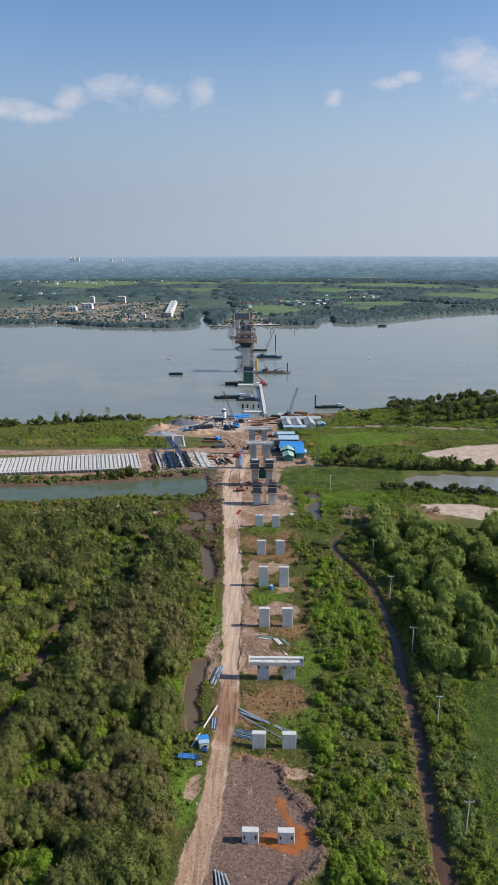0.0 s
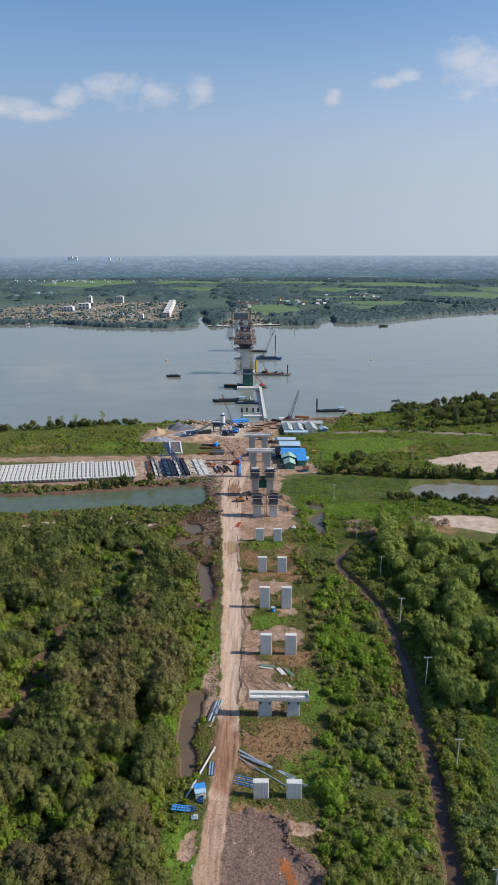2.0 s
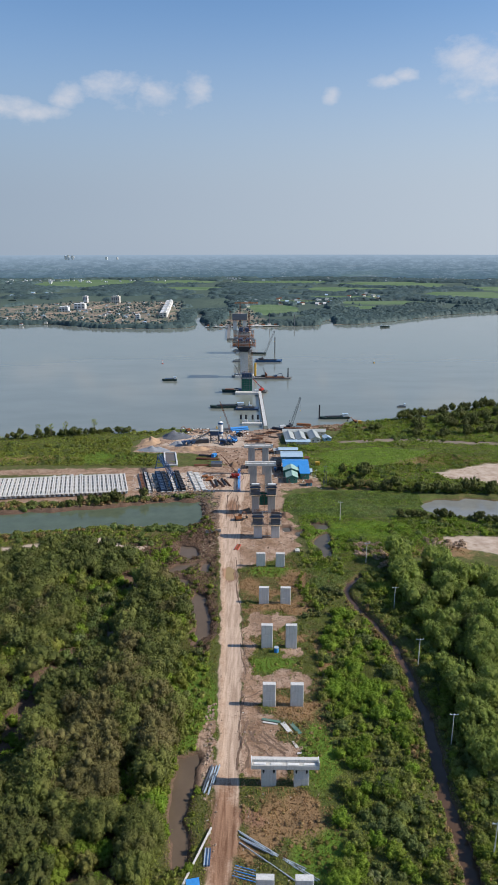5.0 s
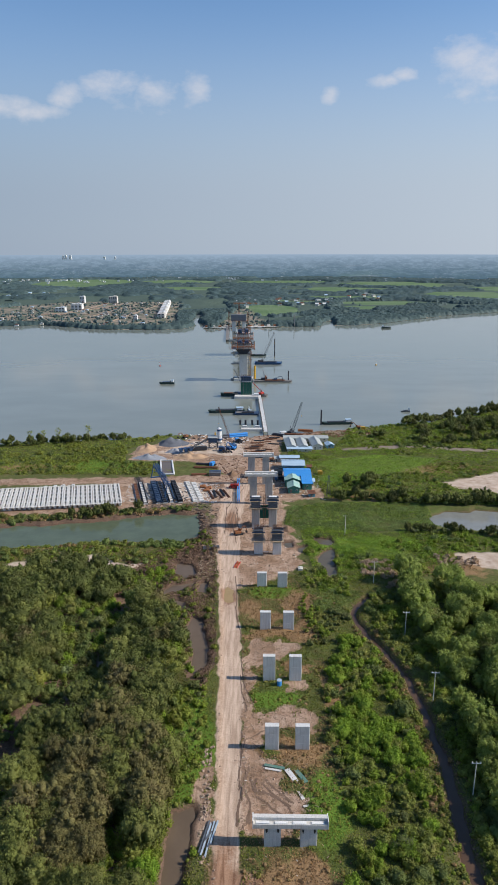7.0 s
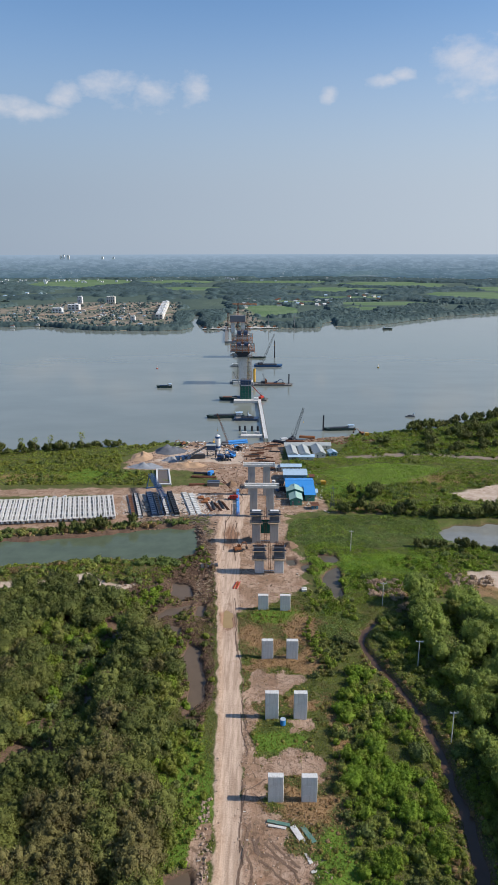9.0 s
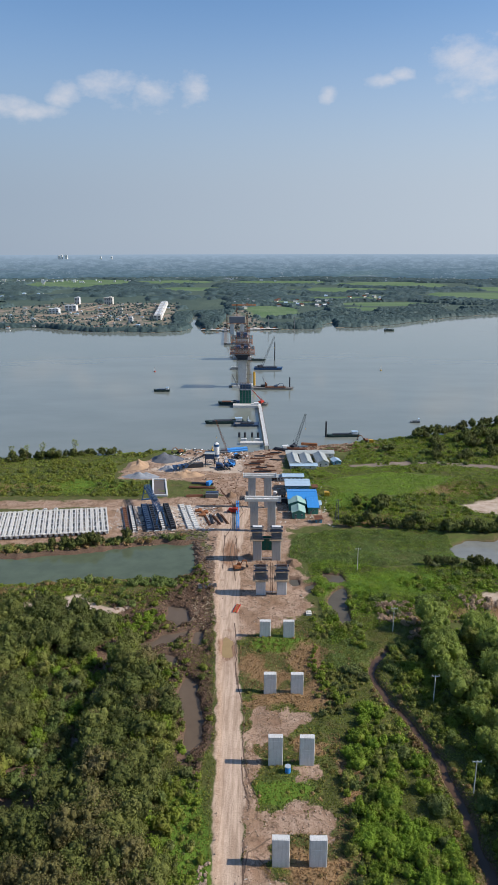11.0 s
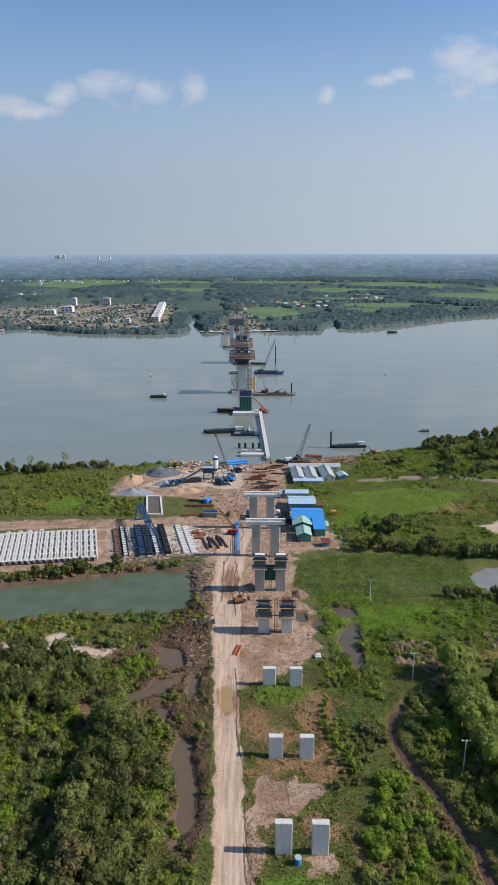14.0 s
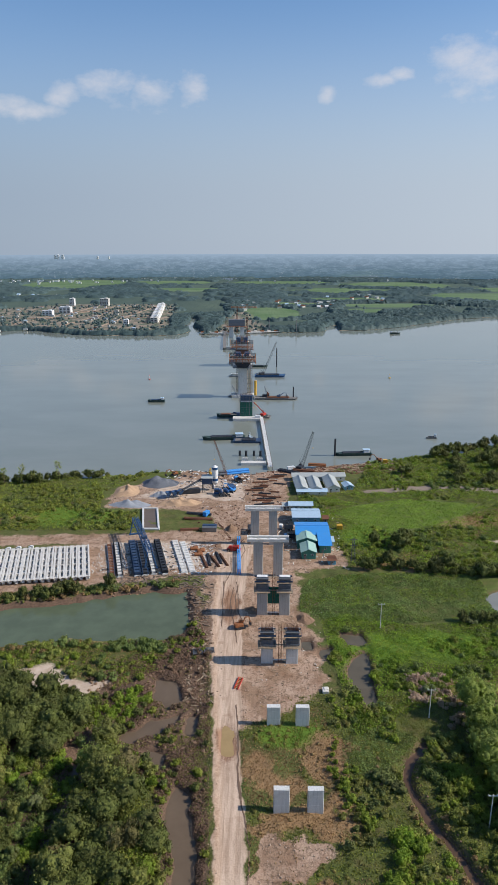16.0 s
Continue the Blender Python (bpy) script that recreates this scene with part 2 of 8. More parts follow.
M_GRASS = leaf("grass_blades", (0.092, 0.130, 0.017), (0.280, 0.335, 0.055), (0.300, 0.189, 0.088), 0.5, 0.06, 2.6, 0.35)
M_DRY = leaf("dry_grass", (0.168, 0.101, 0.048), (0.480, 0.312, 0.162), (0.264, 0.240, 0.072), 0.45, 0.12, 2.6, 0.35)
M_LEAF_WATER = leaf("floating_leaves", (0.075, 0.120, 0.030), (0.245, 0.340, 0.098), (0.250, 0.290, 0.090), 0.3, 0.05, 2.6, 0.3)
M_REED = leaf("dry_reeds", (0.290, 0.200, 0.140), (0.640, 0.480, 0.360), (0.42, 0.36, 0.18), 0.3, 0.12, 2.6, 0.35)
M_MEADOW = leaf("meadow_blades", (0.120, 0.205, 0.020), (0.290, 0.430, 0.052), (0.330, 0.300, 0.090), 0.4, 0.05, 1.2, 0.35)
M_DEAD = leaf("dead_stalks", (0.068, 0.043, 0.029), (0.245, 0.152, 0.102), (0.12, 0.11, 0.045), 0.35, 0.12, 2.6, 0.2)
M_BARK = plain("bark", (0.13, 0.10, 0.075), 0.9)
# distance haze is mixed into this leaf colour as blue-grey
M_FAR_WOOD_HAZE = leaf("far_woods", (0.036, 0.064, 0.070), (0.096, 0.146, 0.138), (0.095, 0.125, 0.118), 0.4, 0.004, 0.30)

# ---------------------------------------------------------------- building helpers


def part(name, bm, material, parent, label=""):
    me = bpy.data.meshes.new(name)
    bm.to_mesh(me)
    bm.free()
    me.materials.append(material)
    ob = new(name, me)
    ob.parent = parent
    if label:
        ob["label"] = label
    return ob


def thing(name, x, y, z, rz=0.0, label="", category="", group="", kind=""):
    ob = new(name)
    ob.matrix_basis = pose(x, y, z, 0, 0, rz)
    ob.empty_display_size = 0.5
    return tagged(ob, label, category, group, kind)


def box(bm, cx, cy, cz, sx, sy, sz, rz=0.0, rx=0.0, ry=0.0, bevel=0.0):
    r = bmesh.ops.create_cube(bm, size=1.0, matrix=pose(cx, cy, cz, rx, ry, rz) @ Matrix.Diagonal((sx, sy, sz, 1)))
    if bevel:
        es = list({e for v in r["verts"] for e in v.link_edges})
        bmesh.ops.bevel(bm, geom=es, offset=bevel, segments=1, affect="EDGES")
    return bm


def rod(bm, p0, p1, r, n=8, r1=None):
    p0, p1 = Vector(p0), Vector(p1)
    d = p1 - p0
    m = Matrix.Translation((p0 + p1) / 2) @ d.to_track_quat("Z", "Y").to_matrix().to_4x4()
    bmesh.ops.create_cone(bm, cap_ends=True, segments=n, radius1=r, radius2=r if r1 is None else r1, depth=d.length, matrix=m)
    return bm


def prism(bm, outline, y0, y1):
    """An outline in x, z drawn out along y."""
    a = [bm.verts.new((x, y0, z)) for x, z in outline]
    b = [bm.verts.new((x, y1, z)) for x, z in outline]
    n = len(a)
    bm.faces.new(a)
    bm.faces.new(b[::-1])
    for i in range(n):
        bm.faces.new((a[i], b[i], b[(i + 1) % n], a[(i + 1) % n]))
    bmesh.ops.recalc_face_normals(bm, faces=bm.faces)
    return bm


def lattice(bm, p0, p1, w0, w1=None, bays=8, r=0.07):
    """A four-chord lattice from p0 to p1."""
    w1 = w0 if w1 is None else w1
    p0, p1 = Vector(p0), Vector(p1)
    q = (p1 - p0).to_track_quat("Z", "Y").to_matrix()
    corner = lambda k, i: p0.lerp(p1, i / bays) + q @ (Vector(((-1, -1, 0), (1, -1, 0), (1, 1, 0), (-1, 1, 0))[k % 4]) * (w0 + (w1 - w0) * i / bays) / 2)
    for k in range(4):
        rod(bm, corner(k, 0), corner(k, bays), r, 4)
        for i in range(bays):
            rod(bm, corner(k, i), corner(k + 1, i + 1), r * 0.7, 3)
    return bm


def B():
    return bmesh.new()


# value noise on arrays, for the lie of the land and the spread of plants
def vnoise(x, y, seed=0):
    xi, yi = np.floor(x).astype(np.int64), np.floor(y).astype(np.int64)
    u, v = x - xi, y - yi
    u, v = u * u * (3 - 2 * u), v * v * (3 - 2 * v)

    def hsh(a, b):
        n = (a * 374761393 + b * 668265263 + seed * 1442695) & 0x7FFFFFFF
        n = ((n ^ (n >> 13)) * 1274126177) & 0x7FFFFFFF
        return ((n ^ (n >> 16)) & 0xFFFF) / 65535.0
    return (hsh(xi, yi) * (1 - u) + hsh(xi + 1, yi) * u) * (1 - v) + (hsh(xi, yi + 1) * (1 - u) + hsh(xi + 1, yi + 1) * u) * v


def fbm(x, y, scale, seed=0, octaves=4):
    t, a, s = 0.0, 0.5, scale
    for o in range(octaves):
        t = t + a * vnoise(x / s, y / s, seed + o)
        a, s = a * 0.5, s * 0.5
    return t / (1 - 0.5 ** octaves)


def inside(poly, x, y):
    """Signed distance in metres to an outline, positive inside."""
    px, py = np.array(poly, float).T
    qx, qy = np.roll(px, -1), np.roll(py, -1)
    d2, odd = np.full(x.shape, 1e12), np.zeros(x.shape, bool)
    for ax, ay, bx, by in zip(px, py, qx, qy):
        ex, ey = bx - ax, by - ay
        t = np.clip(((x - ax) * ex + (y - ay) * ey) / (ex * ex + ey * ey + 1e-9), 0, 1)
        d2 = np.minimum(d2, (x - ax - t * ex) ** 2 + (y - ay - t * ey) ** 2)
        cross = (ay > y) != (by > y)
        odd ^= cross & (x < ex * (y - ay) / (ey if abs(ey) > 1e-9 else 1e-9) + ax)
    return np.where(odd, 1, -1) * np.sqrt(d2)


def along(line, x, y):
    """Distance in metres to an open line."""
    d2 = np.full(x.shape, 1e12)
    for (ax, ay), (bx, by) in zip(line, line[1:]):
        ex, ey = bx - ax, by - ay
        t = np.clip(((x - ax) * ex + (y - ay) * ey) / (ex * ex + ey * ey), 0, 1)
        d2 = np.minimum(d2, (x - ax - t * ex) ** 2 + (y - ay - t * ey) ** 2)
    return np.sqrt(d2)


def soft(v, w):
    return np.clip(v / w * 0.5 + 0.5, 0, 1)


# ---------------------------------------------------------------- the plan
ROAD_Y = [40, 123, 132, 140, 161, 187, 219, 262, 290, 323, 360, 396, 420, 447, 470]
ROAD_L = [-26, -9.2, -8.2, -6.4, -4.9, -3.2, -4.4, -6.6, -8, -9.9, -13, -15.3, -16.1, -16, -15]
ROAD_R = [-19, -2.4, -1.3, -0.6, 1, 2.8, 2.2, 1.8, 0.4, -1.9, -2.5, -2.7, -2.6, -1.2, 2]
NEAR_BANK = [(-4800, 430), (-400, 500), (-220, 557), (-164, 565), (-129, 570), (-94, 579), (-57, 590), (-38, 592), (-18, 586), (-3, 586), (12, 590), (40, 598), (60, 605),
             (80, 608), (102, 615), (124, 627), (145, 630), (175, 650), (260, 690), (600, 800), (4800, 1300)]
FAR_BANK = [(4800, 3000), (900, 1800), (561, 1640), (438, 1580), (359, 1512), (284, 1440), (204, 1376), (146, 1374), (150, 1460), (128, 1416), (120, 1353), (45, 1343), (1, 1352), (-65, 1342),
            (-96, 1313), (-108, 1362), (-134, 1580), (-140, 1580), (-124, 1362), (-136, 1322), (-171, 1303), (-282, 1311), (-341, 1330), (-409, 1370), (-516, 1350), (-4800, 1500)]
RIVER = NEAR_BANK + FAR_BANK
CANAL = [(-400, 362), (-147, 372), (-120, 374), (-94, 380), (-67, 385), (-38, 384), (-27, 389), (-24, 406), (-28, 420), (-43, 421), (-72, 411), (-102, 406), (-130, 400), (-400, 385)]
POND_EAST = [(102, 419), (104, 409), (110, 402), (130, 399), (160, 390), (400, 370), (400, 420), (165, 424), (135, 428), (114, 426)]
DITCH = [(51, 60), (55.5, 122), (55.6, 136), (57.8, 156), (60, 179), (60.6, 203), (62, 228), (62, 254), (59.5, 271), (54.5, 288), (50, 297), (46.5, 307), (46.6, 315), (49, 322), (55, 328)]
DITCH_W = ((120, 1.6), (200, 1.3), (285, 0.65), (330, 0.6))   # half width along y
POND_1 = [(-16.5, 211), (-9.5, 212), (-9.4, 195), (-10, 176), (-13.6, 175), (-15, 190)]
POND_2 = [(-20, 312), (-15, 308), (-12.9, 293), (-11, 276), (-14.5, 271), (-20, 288)]
POND_3 = [(-33, 359), (-25.5, 358), (-24, 347), (-28, 345), (-32.5, 349)]
POND_4 = [(-21.2, 339), (-16.6, 339), (-16.4, 331), (-20.4, 332)]
POND_5 = [(37, 371), (43.5, 375), (44, 363), (44.5, 354), (45.5, 345), (39, 345), (36.5, 355)]
POND_6 = [(17.5, 383), (22.5, 385), (23.5, 377), (19, 377)]
POND_7 = [(26, 378), (31.5, 378.5), (31.5, 371), (26.5, 370.5)]
POND_8 = [(37, 388), (46, 389), (46, 381), (38, 379.5)]
POND_9 = [(-30, 339.5), (-23, 342), (-24, 335), (-29, 330.5), (-34.5, 328), (-44, 327), (-45, 331.5), (-35, 333)]
POND_10 = [(-31.5, 325), (-25, 322), (-25, 316), (-29.5, 316.5)]
SHADE_CHANNEL = [(-70, 150), (-69, 173), (-69, 187), (-68, 212), (-67.5, 228), (-70, 243), (-60, 257), (-51, 270), (-50, 285), (-51.5, 303), (-50.5, 320), (-47, 332)]
SITE = [(-19, 398), (-4, 330), (26, 352), (27, 385), (21, 402), (22, 440), (46, 446), (44, 462), (24, 500), (20, 530), (26, 578), (78, 600), (78, 612), (12, 592), (-3, 588), (-18, 588), (-44, 594), (-50, 570), (-72, 560),
        (-88, 536), (-84, 517), (-50, 518), (-24, 508), (-16, 488), (-60, 482), (-140, 478), (-300, 470), (-300, 462), (-140, 466), (-84, 468), (-150, 452), (-300, 440), (-300, 412), (-140, 414), (-72, 425), (-36, 434), (-22, 436)]
SANDS = [[(122, 474), (143, 483), (167, 494), (250, 515), (250, 430), (174, 446), (145, 458), (130, 464)],
         [(105, 372), (122, 372), (147, 366), (220, 350), (220, 320), (140, 343), (128, 348), (114, 355), (104, 363)],
         [(-130, 352), (-104, 358), (-87, 360), (-76, 366), (-68, 363.5), (-62, 357), (-49, 357.5), (-52, 350.5), (-58, 348), (-64, 352.5), (-76, 350), (-100, 348), (-130, 344)]]
SANDS.append([(-66, 440), (-44, 440), (-20, 448), (-26, 470), (-60, 474), (-72, 470)])
SANDS.append([(-70, 535), (-56, 552), (-46, 566), (-20, 568), (-6, 560), (-5, 528), (-28, 534), (-52, 532)])
DEAD_GROUND = [(-52, 340), (-56, 358), (-40, 374), (-20, 402), (-13, 398), (-12, 366), (-11, 320), (-9, 290), (-11, 256), (-18, 280), (-26, 308), (-36, 322)]
MUD_PIT = [(1.1, 160), (16.7, 158), (19.6, 149), (25, 136), (25.5, 130), (21, 124), (10, 108), (-3, 112), (-1.5, 122), (-0.2, 136)]
RUST_PIT = [(13.8, 148.5), (16.6, 147.5), (18.6, 142), (19.2, 139), (21, 138.8), (23.2, 136), (22.8, 131.5), (19, 129.8), (14.2, 131), (9.5, 133), (10, 136), (14.3, 136.6), (17.4, 138), (15.8, 142)]
MEADOW = [(44, 512), (62, 524), (92, 534), (133, 526), (119, 508), (97, 493), (76, 485), (58, 497)]
TRACK = [(70, 545), (85, 548), (111, 556), (145, 551), (240, 535)]
HYACINTH = [(18.5, 402), (18.5, 415), (27, 432), (51, 438), (84, 438), (104, 436), (106, 404), (80, 398), (54, 394), (36, 396), (21, 401)]
CREEPERS = [(68, 206), (80, 208), (98, 206), (160, 204), (160, 90), (66, 100)]
FOREST_W = [(-14, 100), (-14, 138), (-21, 163), (-18, 175), (-19, 200), (-18, 226), (-19, 262), (-22, 290), (-29, 312), (-38, 323), (-45, 330), (-70, 350), (-84, 358), (-104, 342), (-134, 338), (-200, 334), (-200, 100)]
FOREST_E = [(70, 198), (71, 244), (72, 285), (68, 320), (70, 346), (100, 341), (138, 333), (220, 315), (220, 198), (96, 196)]
SHRUBS_MID = [(26, 100), (25, 145), (27, 176), (33, 205), (28, 240), (31, 262), (34, 280), (42, 300), (57, 280), (60, 228), (58, 188), (53, 142), (52, 100)]
SHRUBS_E = [(59, 100), (60, 140), (64, 190), (66, 240), (65, 275), (52, 304), (52, 330), (66, 330), (78, 290), (78, 190), (70, 150), (68, 100)]
TOWN_PLOTS = [(-640, 1385), (-420, 1392), (-340, 1352), (-285, 1332), (-175, 1325), (-160, 1400), (-190, 1700), (-215, 1930), (-520, 1930), (-700, 1650)]
FAR_SITE = [(-78, 1345), (12, 1350), (22, 1420), (-4, 1530), (-22, 1720), (-52, 1720), (-60, 1520), (-74, 1420)]
FAR_FIELDS = [(-720, 2900, 200, 330), (-250, 2520, 120, 120), (300, 2480, 190, 110), (520, 2790, 210, 200), (100, 2950, 220, 170), (-360, 3000, 170, 150), (650, 2200, 130, 150), (250, 2080, 120, 90), (30, 1690, 66, 150), (105, 1930, 80, 70), (330, 1890, 120, 60), (240, 1750, 70, 50), (880, 2500, 140, 160)]
BARE = [[(2.0, 281), (7, 294), (21, 290), (22, 284), (14, 282), (7, 275), (2, 275)], [(15, 267), (23, 268), (23, 263), (17, 262)], [(3, 251), (10, 251), (17.5, 254), (24, 253), (26.5, 245), (21, 244), (14, 244.5), (8.5, 243), (9, 237), (4, 232)],
        [(3, 234), (9, 231), (14, 229), (12, 221), (18, 216.5), (22.6, 216.5), (19, 213), (17, 210), (17, 203), (5, 203), (1.5, 205), (2, 224)]]
BARE += [[(-11, 154), (-7.8, 156), (-7.6, 147), (-11, 149)], [(-11, 341), (-4, 341), (3, 353), (20, 354), (29, 359), (19, 367), (0, 372), (-13, 375)],
        [(1.5, 231), (3.5, 231), (4, 276), (2, 276)], [(-9.5, 226), (-6.5, 226), (-6, 202), (-8.5, 202)], [(3, 160), (22, 160), (24, 156), (16, 157)]]
# piers of the approach: number, middle x, y
PIERS = {1: (12.6, 133.0), 2: (14.5, 167.0), 3: (15.6, 200.4), 4: (16.0, 234.2), 5: (15.5, 267.7), 6: (14.4, 300.8), 7: (13.0, 334.6), 8: (11.3, 367.9), 9: (9.7, 401.1), 10: (8.0, 435.1), 11: (6.4, 469.0)}


def zones(x, y):
    """What covers the ground at each point, from 0 to 1, and its height."""
    wx = x + (fbm(x, y, 9, 11) - 0.5) * 7
    wy = y + (fbm(x, y, 9, 23) - 0.5) * 7
    fx = x + (fbm(x, y, 60, 31) - 0.5) * 26
    fy = y + (fbm(x, y, 60, 37) - 0.5) * 26
    far = y > 1000
    river = inside(RIVER, np.where(far, fx, wx), np.where(far, fy, wy))
    canal_w = inside(CANAL, wx, wy)
    canal = np.maximum(canal_w, inside(POND_EAST, wx, wy))
    ditch = np.interp(y, *zip(*DITCH_W)) - along(DITCH, wx * 0.4 + x * 0.6, wy * 0.4 + y * 0.6)
    ponds = np.max([inside(p, wx, wy) for p in (POND_1, POND_2, POND_3, POND_4, POND_5, POND_6, POND_7, POND_8, POND_9, POND_10)], 0)
    shade = 2.0 - along(SHADE_CHANNEL, wx, wy)
    rl, rr = np.interp(y, ROAD_Y, ROAD_L), np.interp(y, ROAD_Y, ROAD_R)
    nx = x + (fbm(x, y, 4, 5) - 0.5) * 2.6
    road = np.where((y > 40) & (y < 470), np.minimum(nx - rl, rr - nx), -50)
    site = inside(SITE, wx, wy)
    sand = np.max([inside(p, wx, wy) for p in SANDS], 0)
    pit, rustpit = inside(MUD_PIT, wx, wy), inside(RUST_PIT, nx, y)
    meadow = inside(MEADOW, wx, wy)
    plots = np.maximum(inside(TOWN_PLOTS, fx, fy), inside(FAR_SITE, x, y))
    track = 3.0 - along(TRACK, wx, wy)
    field = np.max([1 - np.sqrt(((fx - cx) / rx) ** 2 + ((fy - cy) / ry) ** 2) for cx, cy, rx, ry in FAR_FIELDS], 0)
    # worn ground round the piers
    worn = np.full(x.shape, -1.0)
    for k, (cx, cy) in PIERS.items():
        if k > 7:
            worn = np.maximum(worn, 1 - np.sqrt(((wx - cx + 1) / 15) ** 2 + ((wy - cy + 4) / 9.6) ** 2))
    bx, by = x + (fbm(x, y, 5, 211) - 0.5) * 7, y + (fbm(x, y, 5, 213) - 0.5) * 7
    patches = np.max([inside(p, bx, by) for p in BARE], 0)
    worn = np.maximum(worn, patches * 0.45 + 0.3)
    worn = worn + (fbm(x, y, 6, 17) - 0.5) * 1.1 + (fbm(x, y, 2.6, 19) - 0.5) * 0.8
    dead = inside(DEAD_GROUND, wx, wy)
    rutwet = np.max([1 - np.sqrt(((x + (fbm(x, y, 4, 301) - 0.5) * 4.5 - cx) / rx) ** 2 + ((y + (fbm(x, y, 5, 303) - 0.5) * 9 - cy) / ry) ** 2) for cx, cy, rx, ry in ((-0.8, 183, 4.6, 19), (5.5, 190, 4, 3), (-5.8, 327, 3.4, 9), (-8, 408, 4, 16))], 0)
    rutwet = np.maximum(rutwet, np.where((y < 166) & (road > 0), 0.08, -1.0))
    dryg = np.max([1 - np.sqrt(((bx * 2 - x - cx) / rx) ** 2 + ((by * 2 - y - cy) / ry) ** 2) for cx, cy, rx, ry in ((17, 190, 10, 8), (8, 184, 5, 6), (10, 161, 11, 4), (16, 236, 3, 3), (22, 233, 7, 5), (7, 232, 5, 3), (22, 298, 10, 6), (10, 298, 6, 4), (3, 316, 5, 7), (23, 322, 7, 10), (8, 310, 7, 5), (4, 345, 7, 6), (90, 352, 22, 7), (110, 362, 9, 9), (70, 446, 22, 5), (120, 500, 26, 8), (-150, 500, 30, 8), (32, 260, 4, 9), (20, 277, 6, 4))], 0) + (fbm(x, y, 3, 217) - 0.5) * 1.0
    fresh = np.max([1 - np.sqrt(((wx - cx) / rx) ** 2 + ((wy - cy) / ry) ** 2) for cx, cy, rx, ry in ((-13, 236, 6, 26), (-12, 150, 5, 12), (24, 178, 7, 9), (12, 258, 9, 4), (14, 330, 10, 6), (26, 212, 5, 14), (45, 376, 16, 12), (75, 380, 20, 10), (-110, 505, 34, 14), (60, 480, 14, 16))], 0)
    bare = np.clip(np.maximum(soft(site, 3), soft(worn, 0.35)), 0, 1)
    # land falls to the water
    wet = np.maximum(np.maximum(river, canal), np.maximum(ditch, ponds))
    rough_h = (fbm(x, y, 14, 3) - 0.5) * 0.9 + (fbm(x, y, 3, 9) - 0.5) * 0.35
    wild = np.clip(-np.maximum(np.maximum(wet, road), np.maximum(site, worn * 8)) / 4, 0, 1) * np.clip(1 - soft(sand, 3) - soft(meadow, 4) - soft(pit, 3), 0, 1)
    rough_h = rough_h + wild * ((fbm(x, y, 7, 41, 3) - 0.45) * 1.6)
    calm = np.clip(np.maximum(soft(road, 2), soft(site, 4)), 0, 1)
    h = rough_h * (1 - calm * 0.85)
    h = np.where(y > 1250, h + np.clip(y - 1700, 0, 3000) * 0.0, h)
    drop = np.where(river > -6, np.clip((river + 6) / 8, 0, 1) * 4.0, 0)
    drop = np.maximum(drop, np.clip((canal + 3) / 4.5, 0, 1) * 3.0)
    drop = np.maximum(drop, np.clip((ditch + 1.8) / 2.6, 0, 1) * 2.4)
    drop = np.maximum(drop, np.clip((ponds + 1.0) / 2.2, 0, 1) * 1.9)
    drop = np.maximum(drop, np.clip((shade + 1.5) / 3.0, 0, 1) * 1.6)
    h = h * (1 - np.clip(drop / 2, 0, 1)) - drop
    h = np.where(road > -0.5, np.maximum(h, 0.12 + (fbm(x, y, 2.2, 71) - 0.5) * 0.16), h)
    h = h + np.clip(1 - np.abs(road + 1.2) / 1.2, 0, 1) * 0.5 * fbm(x, y, 3, 77) * (wet < -2)
    h = h + np.clip(1 - np.abs(x - rl - 0.7) / 1.0, 0, 1) * (y < 430) * (y > 100) * (0.15 + 0.5 * fbm(x, y, 2.5, 223))
    h = h - np.clip((1 - np.sqrt(((x + 6.0 + (fbm(x, y, 5, 241) - 0.5) * 4.5) / 2.7) ** 2 + ((y - 327.5 + (fbm(x, y, 6, 243) - 0.5) * 9) / 7.5) ** 2)) * 2, 0, 1) * 0.5
    h = h + np.clip(1 - np.abs(pit + 1.0) / 1.6, 0, 1) * (x > 6) * 2.4 * fbm(x, y, 2.5, 93)
    h = h + np.clip(pit / 3, 0, 1) * ((fbm(x, y, 3, 91) - 0.6) * 0.9)
    mudedge = np.clip(soft(wet + 1.2, 3) + soft(canal_w + 4.5 + (fbm(x, y, 7, 233) - 0.5) * 9, 4) + soft(shade, 3) + soft(dead, 6) * 0.75 + soft(inside(FOREST_W, wx, wy) - 3, 4) * 0.75, 0, 1) * (y < 700)
    shore = np.clip(1 - np.abs(river + 3) / 9, 0, 1) * (y > 1000)
    return dict(h=h, wet=wet, river=river, road=road, site=site, bare=bare, sand=soft(sand, 2.5), pit=soft(pit + 1.6, 2.0), rust=soft(rustpit, 1.2), meadow=soft(meadow, 6),
                mud=np.clip(mudedge, 0, 1), verge=np.clip(1 - np.abs(x - rl - 0.9) / 1.3 + (fbm(x, y, 4, 221) - 0.5) * 1.2, 0, 1) * (y < 440), roadmask=soft(road, 1.0), plots=soft(plots, 30), track=soft(track, 2), field=soft(field, 0.06), worn=worn, shore=shore,
                dryg=soft(dryg, 0.5), fresh=soft(fresh, 0.5), dead=dead, wetroad=soft(rutwet, 0.6), canal=canal, ditch=ditch, ponds=ponds, sandd=sand, pitd=pit)


def spread(a, b, step):
    return np.arange(a, b, step)


